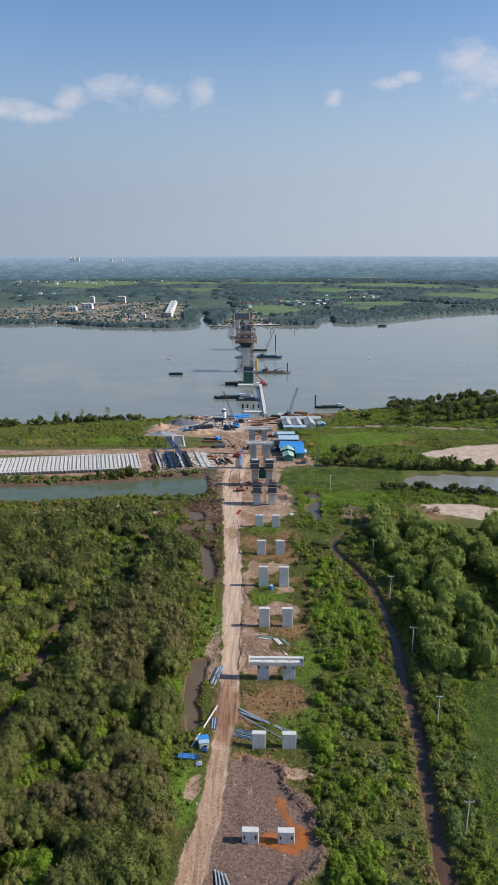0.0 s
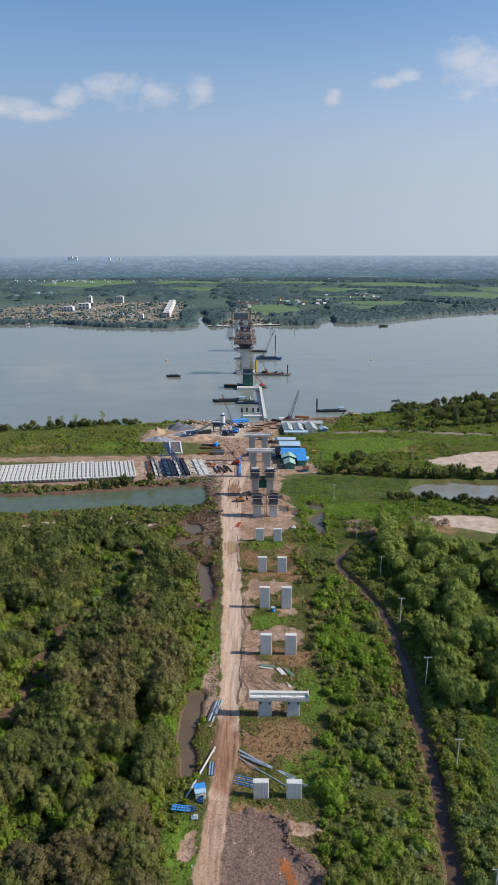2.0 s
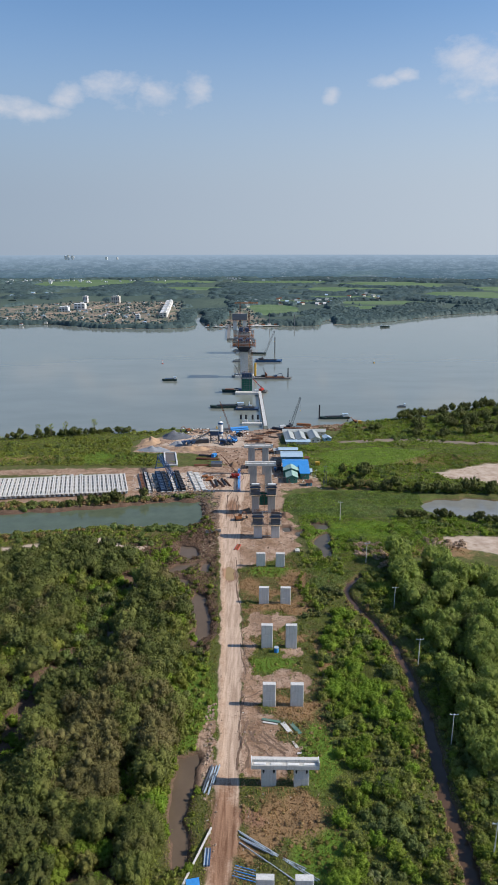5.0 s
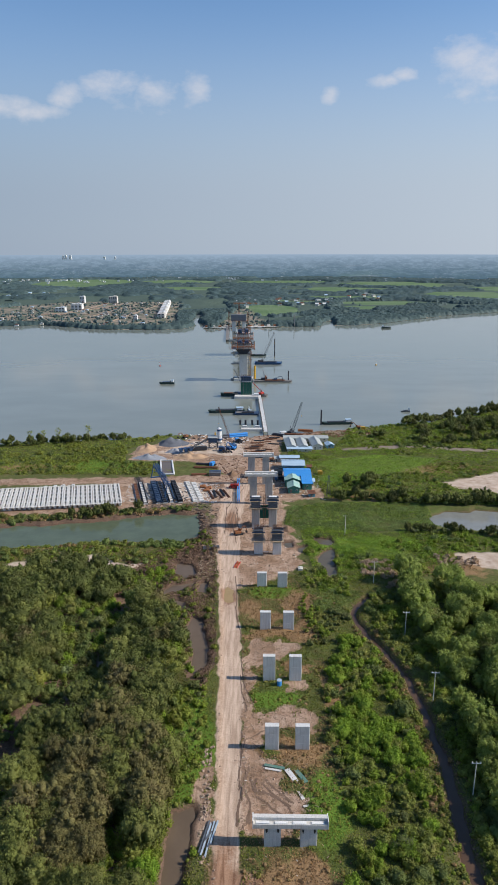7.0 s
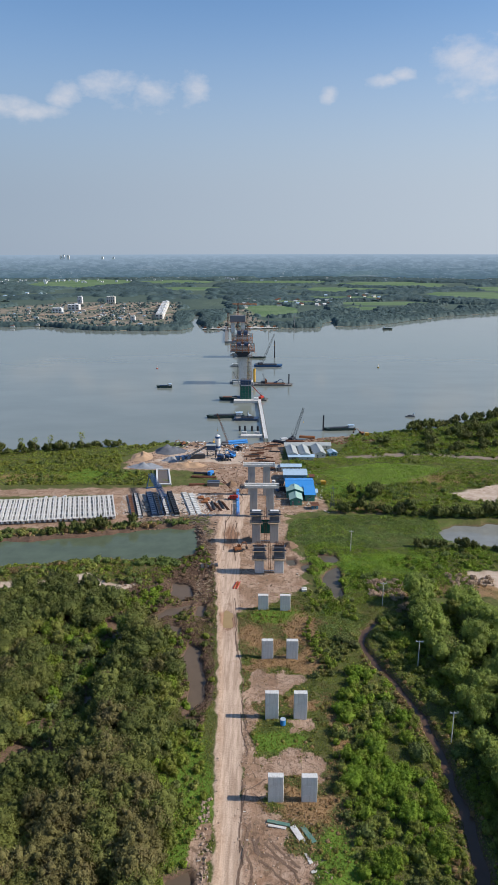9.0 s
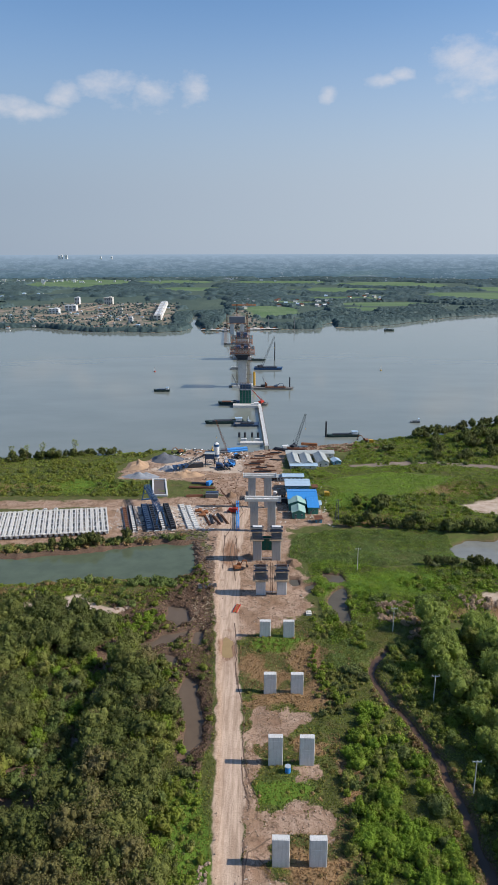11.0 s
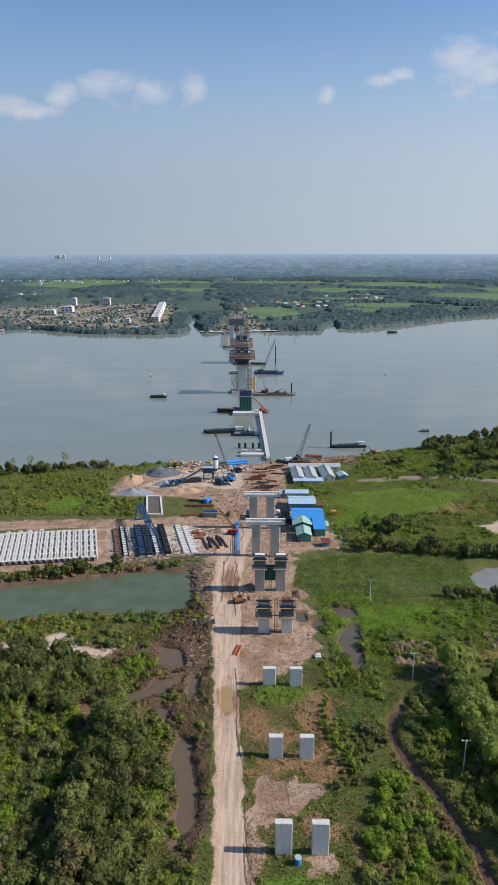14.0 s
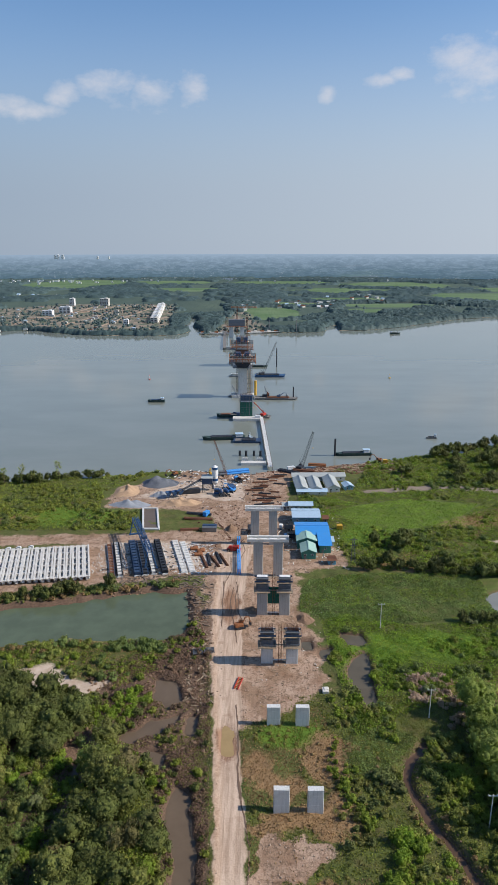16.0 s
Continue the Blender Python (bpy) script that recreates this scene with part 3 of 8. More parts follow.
gx = np.unique(np.r_[-4800, -3600, -2700, -2000, -1500, -1150, spread(-900, -260, 40), spread(-260, -130, 5), spread(-130, -45, 1.5), spread(-45, 75, 1.15), spread(75, 165, 1.7), spread(165, 270, 5), spread(270, 900, 30), 1150, 1500, 2000, 2700, 3600, 4800])
gy = np.unique(np.r_[-4800, -2000, -800, -300, -100, spread(0, 100, 12), spread(100, 345, 1.2), spread(345, 640, 1.6), spread(640, 700, 10), 760, 900, 1050, 1200, spread(1250, 1560, 10), spread(1560, 2000, 22), spread(2000, 4850, 95)])
GX, GY = np.meshgrid(gx, gy)
Z = zones(GX.ravel(), GY.ravel())
ground_me = bpy.data.meshes.new("ground")
nv, nx_, ny_ = GX.size, len(gx), len(gy)
ground_me.vertices.add(nv)
ground_me.vertices.foreach_set("co", np.stack([GX.ravel(), GY.ravel(), Z["h"]], -1).ravel().astype(np.float32))
ii = (np.arange(ny_ - 1)[:, None] * nx_ + np.arange(nx_ - 1)[None]).ravel()
quads = np.stack([ii, ii + 1, ii + nx_ + 1, ii + nx_], -1)
ground_me.loops.add(quads.size)
ground_me.polygons.add(len(quads))
ground_me.loops.foreach_set("vertex_index", quads.ravel().astype(np.int32))
ground_me.polygons.foreach_set("loop_start", np.arange(0, quads.size, 4, dtype=np.int32))
ground_me.polygons.foreach_set("use_smooth", np.ones(len(quads), bool))
ground_me.update(calc_edges=True)
for key in ("bare", "sand", "pit", "rust", "meadow", "mud", "roadmask", "plots", "track", "field", "shore", "wetroad", "dryg", "fresh", "verge"):
    at = ground_me.attributes.new(key, "FLOAT", "POINT")
    at.data.foreach_set("value", Z[key].astype(np.float32))
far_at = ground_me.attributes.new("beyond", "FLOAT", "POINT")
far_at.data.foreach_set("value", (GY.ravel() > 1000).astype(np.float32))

k = Mat("earth", 0.92, 0.0, 0.2)
n_fine, n_mid, n_big = k.noise(1.6, 6, 0.65, True), k.noise(0.22, 5, 0.6, True), k.noise(0.03, 4, 0.6, True)
n_rut = k.noise(0.9, 5, 0.6, True, (1.0, 0.09, 1.0), 0.4)
grass = k.mix(k.ramp(n_fine, 0.3, 0.7), (0.042, 0.050, 0.014), (0.135, 0.150, 0.042))
grass = k.mix(k.ramp(n_mid, 0.5, 0.68, 0, 0.7), grass, k.mix(n_fine, (0.09, 0.07, 0.03), (0.22, 0.16, 0.08)))
grass = k.mix(k.ramp(n_big, 0.5, 0.65, 0, 0.35), grass, (0.08, 0.13, 0.025))
n_clod = k.noise(0.55, 6, 0.7, True, (1, 1, 1), 1.2)
soil = k.mix(k.ramp(n_fine, 0.3, 0.7), (0.26, 0.165, 0.110), (0.48, 0.335, 0.240))
soil = k.mix(k.ramp(n_mid, 0.45, 0.7, 0, 0.7), soil, (0.52, 0.385, 0.29))
soil = k.mix(k.ramp(k.noise(0.07, 5, 0.65, True), 0.46, 0.58, 0, 0.7), soil, (0.25, 0.155, 0.095))
soil = k.mix(k.ramp(n_mid, 0.33, 0.45, 0.6, 0), soil, (0.20, 0.105, 0.06))
soil = k.mix(k.ramp(n_rut, 0.54, 0.64, 0, 0.55), soil, (0.22, 0.14, 0.09))
soil = k.mix(k.ramp(n_clod, 0.39, 0.50, 0.75, 0), soil, (0.13, 0.085, 0.055))
edge_w = k.attr("verge")
road_c = k.mix(k.ramp(n_rut, 0.35, 0.65), (0.40, 0.285, 0.205), (0.60, 0.455, 0.345))
road_c = k.mix(k.ramp(k.noise(1.1, 5, 0.6, True, (1.0, 0.03, 1.0), 0.3), 0.56, 0.66, 0, 0.5), road_c, (0.25, 0.17, 0.115))
road_c = k.mix(edge_w, road_c, k.mix(k.ramp(n_clod, 0.35, 0.6), (0.33, 0.20, 0.125), (0.56, 0.40, 0.28)))
road_c = k.mix(k.ramp(n_mid, 0.28, 0.42, 0.5, 0), road_c, (0.27, 0.16, 0.10))
sand_c = k.mix(k.ramp(n_mid, 0.35, 0.65), (0.40, 0.30, 0.225), (0.55, 0.45, 0.36))
sand_c = k.mix(k.ramp(k.noise(0.16, 5, 0.65, True), 0.30, 0.42, 0.8, 0), sand_c, (0.21, 0.12, 0.075))
mud_c = k.mix(k.ramp(n_fine, 0.3, 0.7), (0.066, 0.043, 0.030), (0.195, 0.124, 0.084))
pit_c = k.mix(k.ramp(n_fine, 0.32, 0.68), (0.085, 0.056, 0.046), (0.300, 0.200, 0.155))
pit_c = k.mix(k.ramp(n_clod, 0.36, 0.50, 0.65, 0), pit_c, (0.075, 0.050, 0.040))
rust_c = k.mix(k.ramp(n_mid, 0.3, 0.7), (0.46, 0.145, 0.028), (0.26, 0.090, 0.032))
mead_c = k.mix(k.ramp(n_fine, 0.3, 0.7), (0.075, 0.120, 0.022), (0.16, 0.23, 0.05))
mead_c = k.mix(k.ramp(n_mid, 0.42, 0.62, 0, 0.6), mead_c, (0.15, 0.15, 0.06))
# land beyond the river: base colour muted and blued in place of haze
far_haze_c = k.mix(k.ramp(k.noise(0.006, 5, 0.6, True, (1, 0.6, 1)), 0.35, 0.65), (0.055, 0.085, 0.072), (0.090, 0.125, 0.090))
plot_n = k.noise(0.055, 8, 0.78, True, (1, 0.35, 1))
plot_c = k.mix(k.ramp(plot_n, 0.43, 0.58), (0.085, 0.115, 0.075), (0.30, 0.235, 0.185))
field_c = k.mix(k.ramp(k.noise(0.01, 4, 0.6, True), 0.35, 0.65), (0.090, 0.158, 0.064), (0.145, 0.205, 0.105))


def edge(name, lo=0.35, hi=0.65, wob=0.5):
    return k.ramp(k.math("ADD", k.attr(name), k.math("MULTIPLY", k.math("SUBTRACT", n_fine, 0.5), wob)), lo, hi)


base = k.mix(k.attr("beyond"), grass, far_haze_c)
base = k.mix(edge("fresh", 0.3, 0.7, 0.8), base, k.mix(n_fine, (0.075, 0.135, 0.016), (0.15, 0.25, 0.034)))
base = k.mix(edge("dryg", 0.3, 0.7, 0.8), base, k.mix(n_fine, (0.19, 0.115, 0.055), (0.37, 0.240, 0.125)))
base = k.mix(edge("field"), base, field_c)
base = k.mix(edge("plots"), base, plot_c)
base = k.mix(edge("meadow", 0.3, 0.7, 0.3), base, mead_c)
bare_f = k.math("ADD", k.attr("bare"), k.math("ADD", k.math("MULTIPLY", k.math("SUBTRACT", n_fine, 0.5), 0.9), k.math("MULTIPLY", k.math("SUBTRACT", n_mid, 0.5), 1.5)))
base = k.mix(k.ramp(bare_f, 0.36, 0.64), base, soil)
base = k.mix(edge("mud", 0.35, 0.65, 0.8), base, mud_c)
base = k.mix(edge("sand", 0.35, 0.65, 1.0), base, sand_c)
base = k.mix(edge("track", 0.4, 0.6, 0.6), base, (0.24, 0.19, 0.15))
base = k.mix(edge("pit", 0.4, 0.6, 0.6), base, pit_c)
base = k.mix(k.math("MULTIPLY", edge("rust", 0.35, 0.75, 1.3), k.ramp(n_clod, 0.34, 0.50, 0.30, 1.0)), base, rust_c)
base = k.mix(edge("shore", 0.4, 0.7, 0.4), base, (0.27, 0.22, 0.16))
base = k.mix(edge("roadmask", 0.35, 0.65, 0.5), base, road_c)
base = k.mix(edge("wetroad", 0.34, 0.74, 0.8), base, k.mix(k.ramp(n_rut, 0.36, 0.62), (0.17, 0.088, 0.052), (0.36, 0.215, 0.135)))
k.color(base).bump(n_fine, 0.6, 0.25)
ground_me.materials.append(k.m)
tagged(new("ground", ground_me), "grassy marshland with a sandy building site and haul road", "ground", kind="structure")


def sheet(name, x0, x1, y0, y1, z, material, label, category="water"):
    bm = B()
    vs = [bm.verts.new(p) for p in ((x0, y0, z), (x1, y0, z), (x1, y1, z), (x0, y1, z))]
    bm.faces.new(vs)
    ob = part(name, bm, material, None)
    return tagged(ob, label, category, kind="structure")


sheet("water_river", -4800, 4800, 460, 3000, -1.5, water("river_water", (0.192, 0.212, 0.182), 0.08, 0.07, 0.22, c2=(0.222, 0.240, 0.210)), "wide calm grey-green river")
sheet("water_canal", -400, -8, 355, 428, -1.45, water("canal_water", (0.088, 0.110, 0.070), 0.05, 0.03), "still green canal beside the casting yard")
sheet("water_pond", 90, 400, 365, 436, -1.45, water("pond_water", (0.20, 0.205, 0.185), 0.04, 0.04), "still brown pond among trees")
sheet("water_ditch", 40, 72, 60, 335, -1.35, water("ditch_water", (0.085, 0.052, 0.033), 0.12, 0.1), "narrow muddy brown ditch")
sheet("water_puddles", -64, -6, 140, 362, -0.95, water("mud_water", (0.12, 0.088, 0.06), 0.12, 0.1), "shallow muddy pools beside the haul road")
sheet("water_road_puddle", -9.5, -2.5, 318, 337, -0.06, water("puddle_water", (0.30, 0.21, 0.10), 0.08, 0.04), "brown puddle across the haul road")
sheet("water_pools", 15, 48, 338, 414, -0.95, water("pool_water", (0.10, 0.085, 0.06), 0.1, 0.1), "shallow pools beside the piers")

# the plain that closes the view at the horizon, self-lit, its haze painted on
bm = B()
ring = [(math.sin(radians(a)) * 3400, math.cos(radians(a)) * 3400) for a in range(-44, 45, 4)]
for (ax, ay), (bx, by) in zip(ring, ring[1:]):
    bm.faces.new([bm.verts.new(p) for p in ((ax, ay, -5), (bx, by, -5), (bx, by, 108), (ax, ay, 108))])
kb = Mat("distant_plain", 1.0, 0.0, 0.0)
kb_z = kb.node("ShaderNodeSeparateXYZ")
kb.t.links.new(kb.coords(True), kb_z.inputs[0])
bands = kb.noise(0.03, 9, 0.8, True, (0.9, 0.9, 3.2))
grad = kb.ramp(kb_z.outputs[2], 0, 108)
# painted haze: the colour pales and blues towards the top
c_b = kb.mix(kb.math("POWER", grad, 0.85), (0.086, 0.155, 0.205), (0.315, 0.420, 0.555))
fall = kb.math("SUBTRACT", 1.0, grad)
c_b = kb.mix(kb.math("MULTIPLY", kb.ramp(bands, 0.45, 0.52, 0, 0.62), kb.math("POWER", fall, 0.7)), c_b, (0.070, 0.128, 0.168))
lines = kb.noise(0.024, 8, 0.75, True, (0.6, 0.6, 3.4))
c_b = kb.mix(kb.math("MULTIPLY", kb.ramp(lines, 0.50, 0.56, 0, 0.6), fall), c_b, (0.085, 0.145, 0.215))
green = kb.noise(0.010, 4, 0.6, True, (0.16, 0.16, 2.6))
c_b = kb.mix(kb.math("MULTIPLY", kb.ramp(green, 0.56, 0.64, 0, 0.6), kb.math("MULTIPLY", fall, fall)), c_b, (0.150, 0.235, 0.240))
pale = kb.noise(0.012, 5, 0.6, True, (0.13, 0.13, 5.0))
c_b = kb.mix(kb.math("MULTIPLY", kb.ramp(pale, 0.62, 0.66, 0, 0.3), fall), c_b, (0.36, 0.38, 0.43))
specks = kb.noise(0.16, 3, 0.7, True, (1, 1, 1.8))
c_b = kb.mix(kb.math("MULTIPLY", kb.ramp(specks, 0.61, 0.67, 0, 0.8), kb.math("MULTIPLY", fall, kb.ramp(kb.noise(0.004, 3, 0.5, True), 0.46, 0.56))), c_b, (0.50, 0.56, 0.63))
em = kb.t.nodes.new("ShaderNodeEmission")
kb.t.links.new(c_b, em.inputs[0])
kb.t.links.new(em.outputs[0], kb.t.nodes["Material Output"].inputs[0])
tagged(part("backdrop", bm, kb.m, None), "self-lit wooded plain at the horizon with painted blue haze", "backdrop", kind="structure")

# ---------------------------------------------------------------- plants
rng = np.random.default_rng(7)


def quad_mesh(name, v, material):
    """A mesh of loose leaves from an array (n, corners, 3)."""
    n, c = v.shape[:2]
    me = bpy.data.meshes.new(name)
    me.vertices.add(n * c)
    me.vertices.foreach_set("co", v.reshape(-1).astype(np.float32))
    me.loops.add(n * c)
    me.polygons.add(n)
    me.loops.foreach_set("vertex_index", np.arange(n * c, dtype=np.int32))
    me.polygons.foreach_set("loop_start", np.arange(0, n * c, c, dtype=np.int32))
    me.update(calc_edges=True)
    me.materials.append(material)
    return me


ico_bm = B()
bmesh.ops.create_icosphere(ico_bm, subdivisions=1, radius=1.0)
LUMP_V = np.array([v.co[:] for v in ico_bm.verts])
LUMP_F = np.array([[v.index for v in f.verts] for f in ico_bm.faces])
ico_bm.free()


def lump(x, y, z, r, q, rough=0.26):
    """One bumpy mass of foliage."""
    jig = 1 + rng.uniform(-rough, rough, (len(LUMP_V), 1))
    return LUMP_V * jig * (r, r, r * q) + (x, y, z)


def plant_mesh(name, lumps, quads, material):
    """Foliage masses with smooth skins, and loose leaf sprays standing off them."""
    me = bpy.data.meshes.new(name)
    nl, nq = len(lumps), len(quads)
    verts = np.concatenate(([np.concatenate(lumps)] if nl else []) + ([quads.reshape(-1, 3)] if nq else []))
    tri = (LUMP_F[None] + (np.arange(nl) * len(LUMP_V))[:, None, None]).reshape(-1, 3) if nl else np.zeros((0, 3), int)
    quad = np.arange(nq * 3).reshape(-1, 3) + nl * len(LUMP_V)
    loops = np.concatenate([tri.ravel(), quad.ravel()]).astype(np.int32)
    starts = np.concatenate([np.arange(len(tri)) * 3, len(tri) * 3 + np.arange(nq) * 3]).astype(np.int32)
    me.vertices.add(len(verts))
    me.vertices.foreach_set("co", verts.reshape(-1).astype(np.float32))
    me.loops.add(len(loops))
    me.polygons.add(len(starts))
    me.loops.foreach_set("vertex_index", loops)
    me.polygons.foreach_set("loop_start", starts)
    me.polygons.foreach_set("use_smooth", np.concatenate([np.ones(len(tri), bool), np.zeros(nq, bool)]))
    me.update(calc_edges=True)
    me.materials.append(material)
    return me


def leaves(at, out, size, up=0.5, loose=0.6, plume=0.0):
    """Leaf sprays at points, facing roughly outwards and up; some are upright plumes."""
    n = len(at)
    nrm = out + rng.normal(0, loose, (n, 3)) + np.array((0, 0, up))
    nrm /= np.linalg.norm(nrm, axis=1, keepdims=True) + 1e-9
    a = np.cross(nrm, rng.normal(0, 1, (n, 3)))
    a /= np.linalg.norm(a, axis=1, keepdims=True) + 1e-9
    b = np.cross(nrm, a)
    s = size * rng.uniform(0.6, 1.4, (n, 1))
    a, b = a * s, b * s * 0.62
    tip = nrm * s * 0.22
    tall = rng.random(n) < plume
    if tall.any():
        k = int(tall.sum())
        d = out[tall] * 0.7 + rng.normal(0, 0.22, (k, 3)) + np.array((0, 0, 0.75))
        d /= np.linalg.norm(d, axis=1, keepdims=True)
        side = np.cross(d, rng.normal(0, 1, (k, 3)))
        side /= np.linalg.norm(side, axis=1, keepdims=True)
        a[tall] = -d * s[tall] * 1.5
        b[tall] = side * s[tall] * 0.42
        tip[tall] = 0
    return np.stack([at - a - tip, at + a * 0.4 - b * 1.3, at + a * 0.5 + b * 1.3 - tip], 1)


def tree_shape(h, r, lumps, per, size, plume=0.3):
    """A rounded crown: full heart, boughs crowding over its dome, each under a fine skin of leaf sprays."""
    cz, hz = h * 0.56, h * 0.44
    cores, out = [lump(0, 0, cz, r * 0.76, hz / r, 0.14)], []
    for i in range(lumps):
        up = 1 - 1.3 * (i + 0.5) / lumps
        a = i * 2.4 + rng.uniform(-0.5, 0.5)
        ring_ = math.sqrt(max(0.0, 1 - up * up))
        c = np.array((math.cos(a) * ring_, math.sin(a) * ring_, up))
        at = c * (r, r, hz) * rng.uniform(0.60, 0.86) + (0, 0, cz)
        tr, q = r * rng.uniform(0.22, 0.40), rng.uniform(1.0, 1.6)
        cores.append(lump(*at, tr * 0.72, q, 0.2))
        n = int(per * tr * tr) + 12
        d = rng.normal(0, 1, (n, 3))
        d /= np.linalg.norm(d, axis=1, keepdims=True)
        d += c * 0.75
        d /= np.linalg.norm(d, axis=1, keepdims=True)
        p = at + d * tr * np.array((1, 1, q)) * rng.uniform(0.66, 1.14, (n, 1))
        out.append(leaves(p, d * 0.6 + c * 0.7, size, 0.25, 0.42, plume))
    return cores, np.concatenate(out)


def trunk_shape(h, r):
    bm = B()
    lean = Vector((rng.uniform(-0.5, 0.5), rng.uniform(-0.5, 0.5), 0))
    rod(bm, (0, 0, -0.8), lean * 0.5 + Vector((0, 0, h * 0.45)), 0.20, 7, 0.13)
    rod(bm, lean * 0.5 + Vector((0, 0, h * 0.45)), lean + Vector((0, 0, h * 0.86)), 0.13, 6, 0.04)
    for i in range(6):
        a = i * 2.4
        z = h * (0.3 + 0.08 * i)
        rod(bm, lean * (z / h) + Vector((0, 0, z)), Vector((math.cos(a) * r * 0.75, math.sin(a) * r * 0.75, z + h * 0.2)), 0.07, 5, 0.02)
    return bm


def trunk_palm():
    bm = B()
    rod(bm, (0, 0, -0.5), (0.3, 0.1, 4), 0.22, 7, 0.17)
    rod(bm, (0.3, 0.1, 4), (0.8, 0.3, 7.7), 0.17, 7, 0.13)
    return bm


def scatter(poly, spacing, jitter=0.45):
    """Points over an outline on a shaken grid."""
    px, py = np.array(poly).T
    xs, ys = np.meshgrid(np.arange(px.min(), px.max(), spacing), np.arange(py.min(), py.max(), spacing))
    x = xs.ravel() + rng.uniform(-jitter, jitter, xs.size) * spacing
    y = ys.ravel() + rng.uniform(-jitter, jitter, xs.size) * spacing
    m = inside(poly, x, y) > 0
    return x[m], y[m]


def in_sight(x, y, margin=12):
    """The wedge of land that the flight passes over."""
    d = y + 3
    half = 0.372 * (d * 0.96 + 42) + margin
    return (np.abs(x - 10 + 0.022 * d) < half) & (y > 96)


def heights(x, y):
    return zones(x, y)["h"]


TREES = [(tree_shape(h, r, n, 36, 0.22), h, r, m) for h, r, n, m in
         ((9.4, 4.6, 26, M_LEAF_TREE), (8.0, 4.0, 22, M_LEAF_TREE), (10.2, 4.6, 28, M_LEAF_BROWN), (6.0, 3.4, 18, M_LEAF_BRIGHT), (8.6, 5.2, 30, M_LEAF_TREE), (7.4, 3.7, 20, M_LEAF_OLIVE), (11.0, 4.0, 28, M_LEAF_WILLOW), (9.4, 3.3, 22, M_LEAF_WILLOW), (8.0, 4.2, 24, M_LEAF_BANK_SHADE), (6.4, 3.6, 20, M_LEAF_LIME))]
tree_protos = []
for q, h, r, m in TREES:
    root = thing("mangrove_tree", 0, 0, 0, 0, "", "tree", "trees of the marsh wood")
    part("trunk", trunk_shape(h, r), M_BARK, root)
    cr = new("crown", plant_mesh("crown", *q, m))
    cr.parent = root
    tree_protos.append(root)
TREE_LABELS = ("tall olive-green mangrove tree in dense marsh wood", "broad olive-green mangrove tree in dense marsh wood", "slender tall mangrove tree with brownish crown",
               "low bright green tree among mangroves", "wide spreading olive-green mangrove tree", "green bushy tree in marsh wood", "feathery grey-green tree in the marsh wood", "slender light green feathery tree beside the ditch", "spreading tree in the marsh wood, leaves dark green and shade-toned", "low lush yellow-green tree in the marsh wood")
for o, lab in zip(tree_protos, TREE_LABELS):
    o["label"] = lab

# the woods either side: nearest trees singly, the rest as woodland
GLADES = [[(-62, 327), (-51, 319), (-47, 282), (-50, 262), (-64, 255), (-61, 270), (-72, 303)], [(-33, 208), (-23, 207), (-21, 186), (-31, 187)],
          [(-66, 216), (-56, 214), (-55, 202), (-62, 200)], [(-62, 168), (-46, 164), (-40, 147), (-56, 142)], [(-96, 255), (-89, 262), (-74, 228), (-70, 240)], [(-90, 200), (-66, 196), (-66, 190), (-90, 188)]]


def glade(x, y):
    """How far inside a bright clearing of low shrubs."""
    sx, sy = x + (fbm(x, y, 10, 501) - 0.5) * 12, y + (fbm(x, y, 10, 503) - 0.5) * 12
    return np.max([inside(p, sx, sy) for p in GLADES], 0)


# where the wood is bright and low, brownish, or dark: x, y, radius
BRIGHT_WOOD = ((-91, 251, 14), (-77, 210, 14), (-50, 156, 13), (-26, 191, 8), (-56, 304, 14), (-47, 120, 12), (-37, 171, 9), (-60, 289, 13), (-58, 262, 12), (-23, 278, 9), (-18, 240, 7), (-73, 311, 11), (-42, 316, 8), (-38, 338, 9), (-30, 294, 7))
BROWN_WOOD = ((-31, 211, 14), (-42, 200, 12), (-39, 285, 9), (-25, 144, 12), (-12, 160, 8), (-83, 290, 14), (-48, 135, 10), (-41, 252, 14), (-37, 306, 9), (-27, 225, 10), (-42, 227, 12), (-70, 281, 8), (-39, 209, 10), (-33, 282, 7))
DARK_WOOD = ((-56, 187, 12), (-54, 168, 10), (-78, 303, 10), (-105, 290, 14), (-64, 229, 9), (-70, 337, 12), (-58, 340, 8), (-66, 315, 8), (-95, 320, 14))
# planted rows of tall trees east of the ditch
RIDGES = [[(70, 342), (72, 302), (76, 264), (77, 229), (75, 206)], [(92, 332), (91, 297), (90, 264), (92, 237), (92, 212)], [(104, 320), (111, 303), (117, 286), (120, 262), (116, 228), (114, 208)], [(132, 322), (140, 262), (140, 212)], [(160, 318), (164, 212)]]


def nearness(blobs, x, y):
    return np.max([1 - np.hypot(x - bx, y - by) / br for bx, by, br in blobs], 0)


tx, ty, east = [], [], []
for poly, sp in ((FOREST_W, 4.3), (FOREST_E, 4.0)):
    x, y = scatter(poly, sp)
    keep = in_sight(x, y, 10) & (along(SHADE_CHANNEL, x, y) > 4.6) & (fbm(x, y, 13, 55) > 0.24)
    if poly is FOREST_W:
        keep &= (glade(x, y) < 1.0)
    else:
        keep &= (np.min([along(r_, x, y) for r_ in RIDGES], 0) + rng.normal(0, 1.2, len(x)) < 6.0) & (np.hypot(x - 106, (y - 270) * 1.6) > 11)
    tx.append(x[keep])
    ty.append(y[keep])
    east.append(np.full(keep.sum(), poly is FOREST_E))
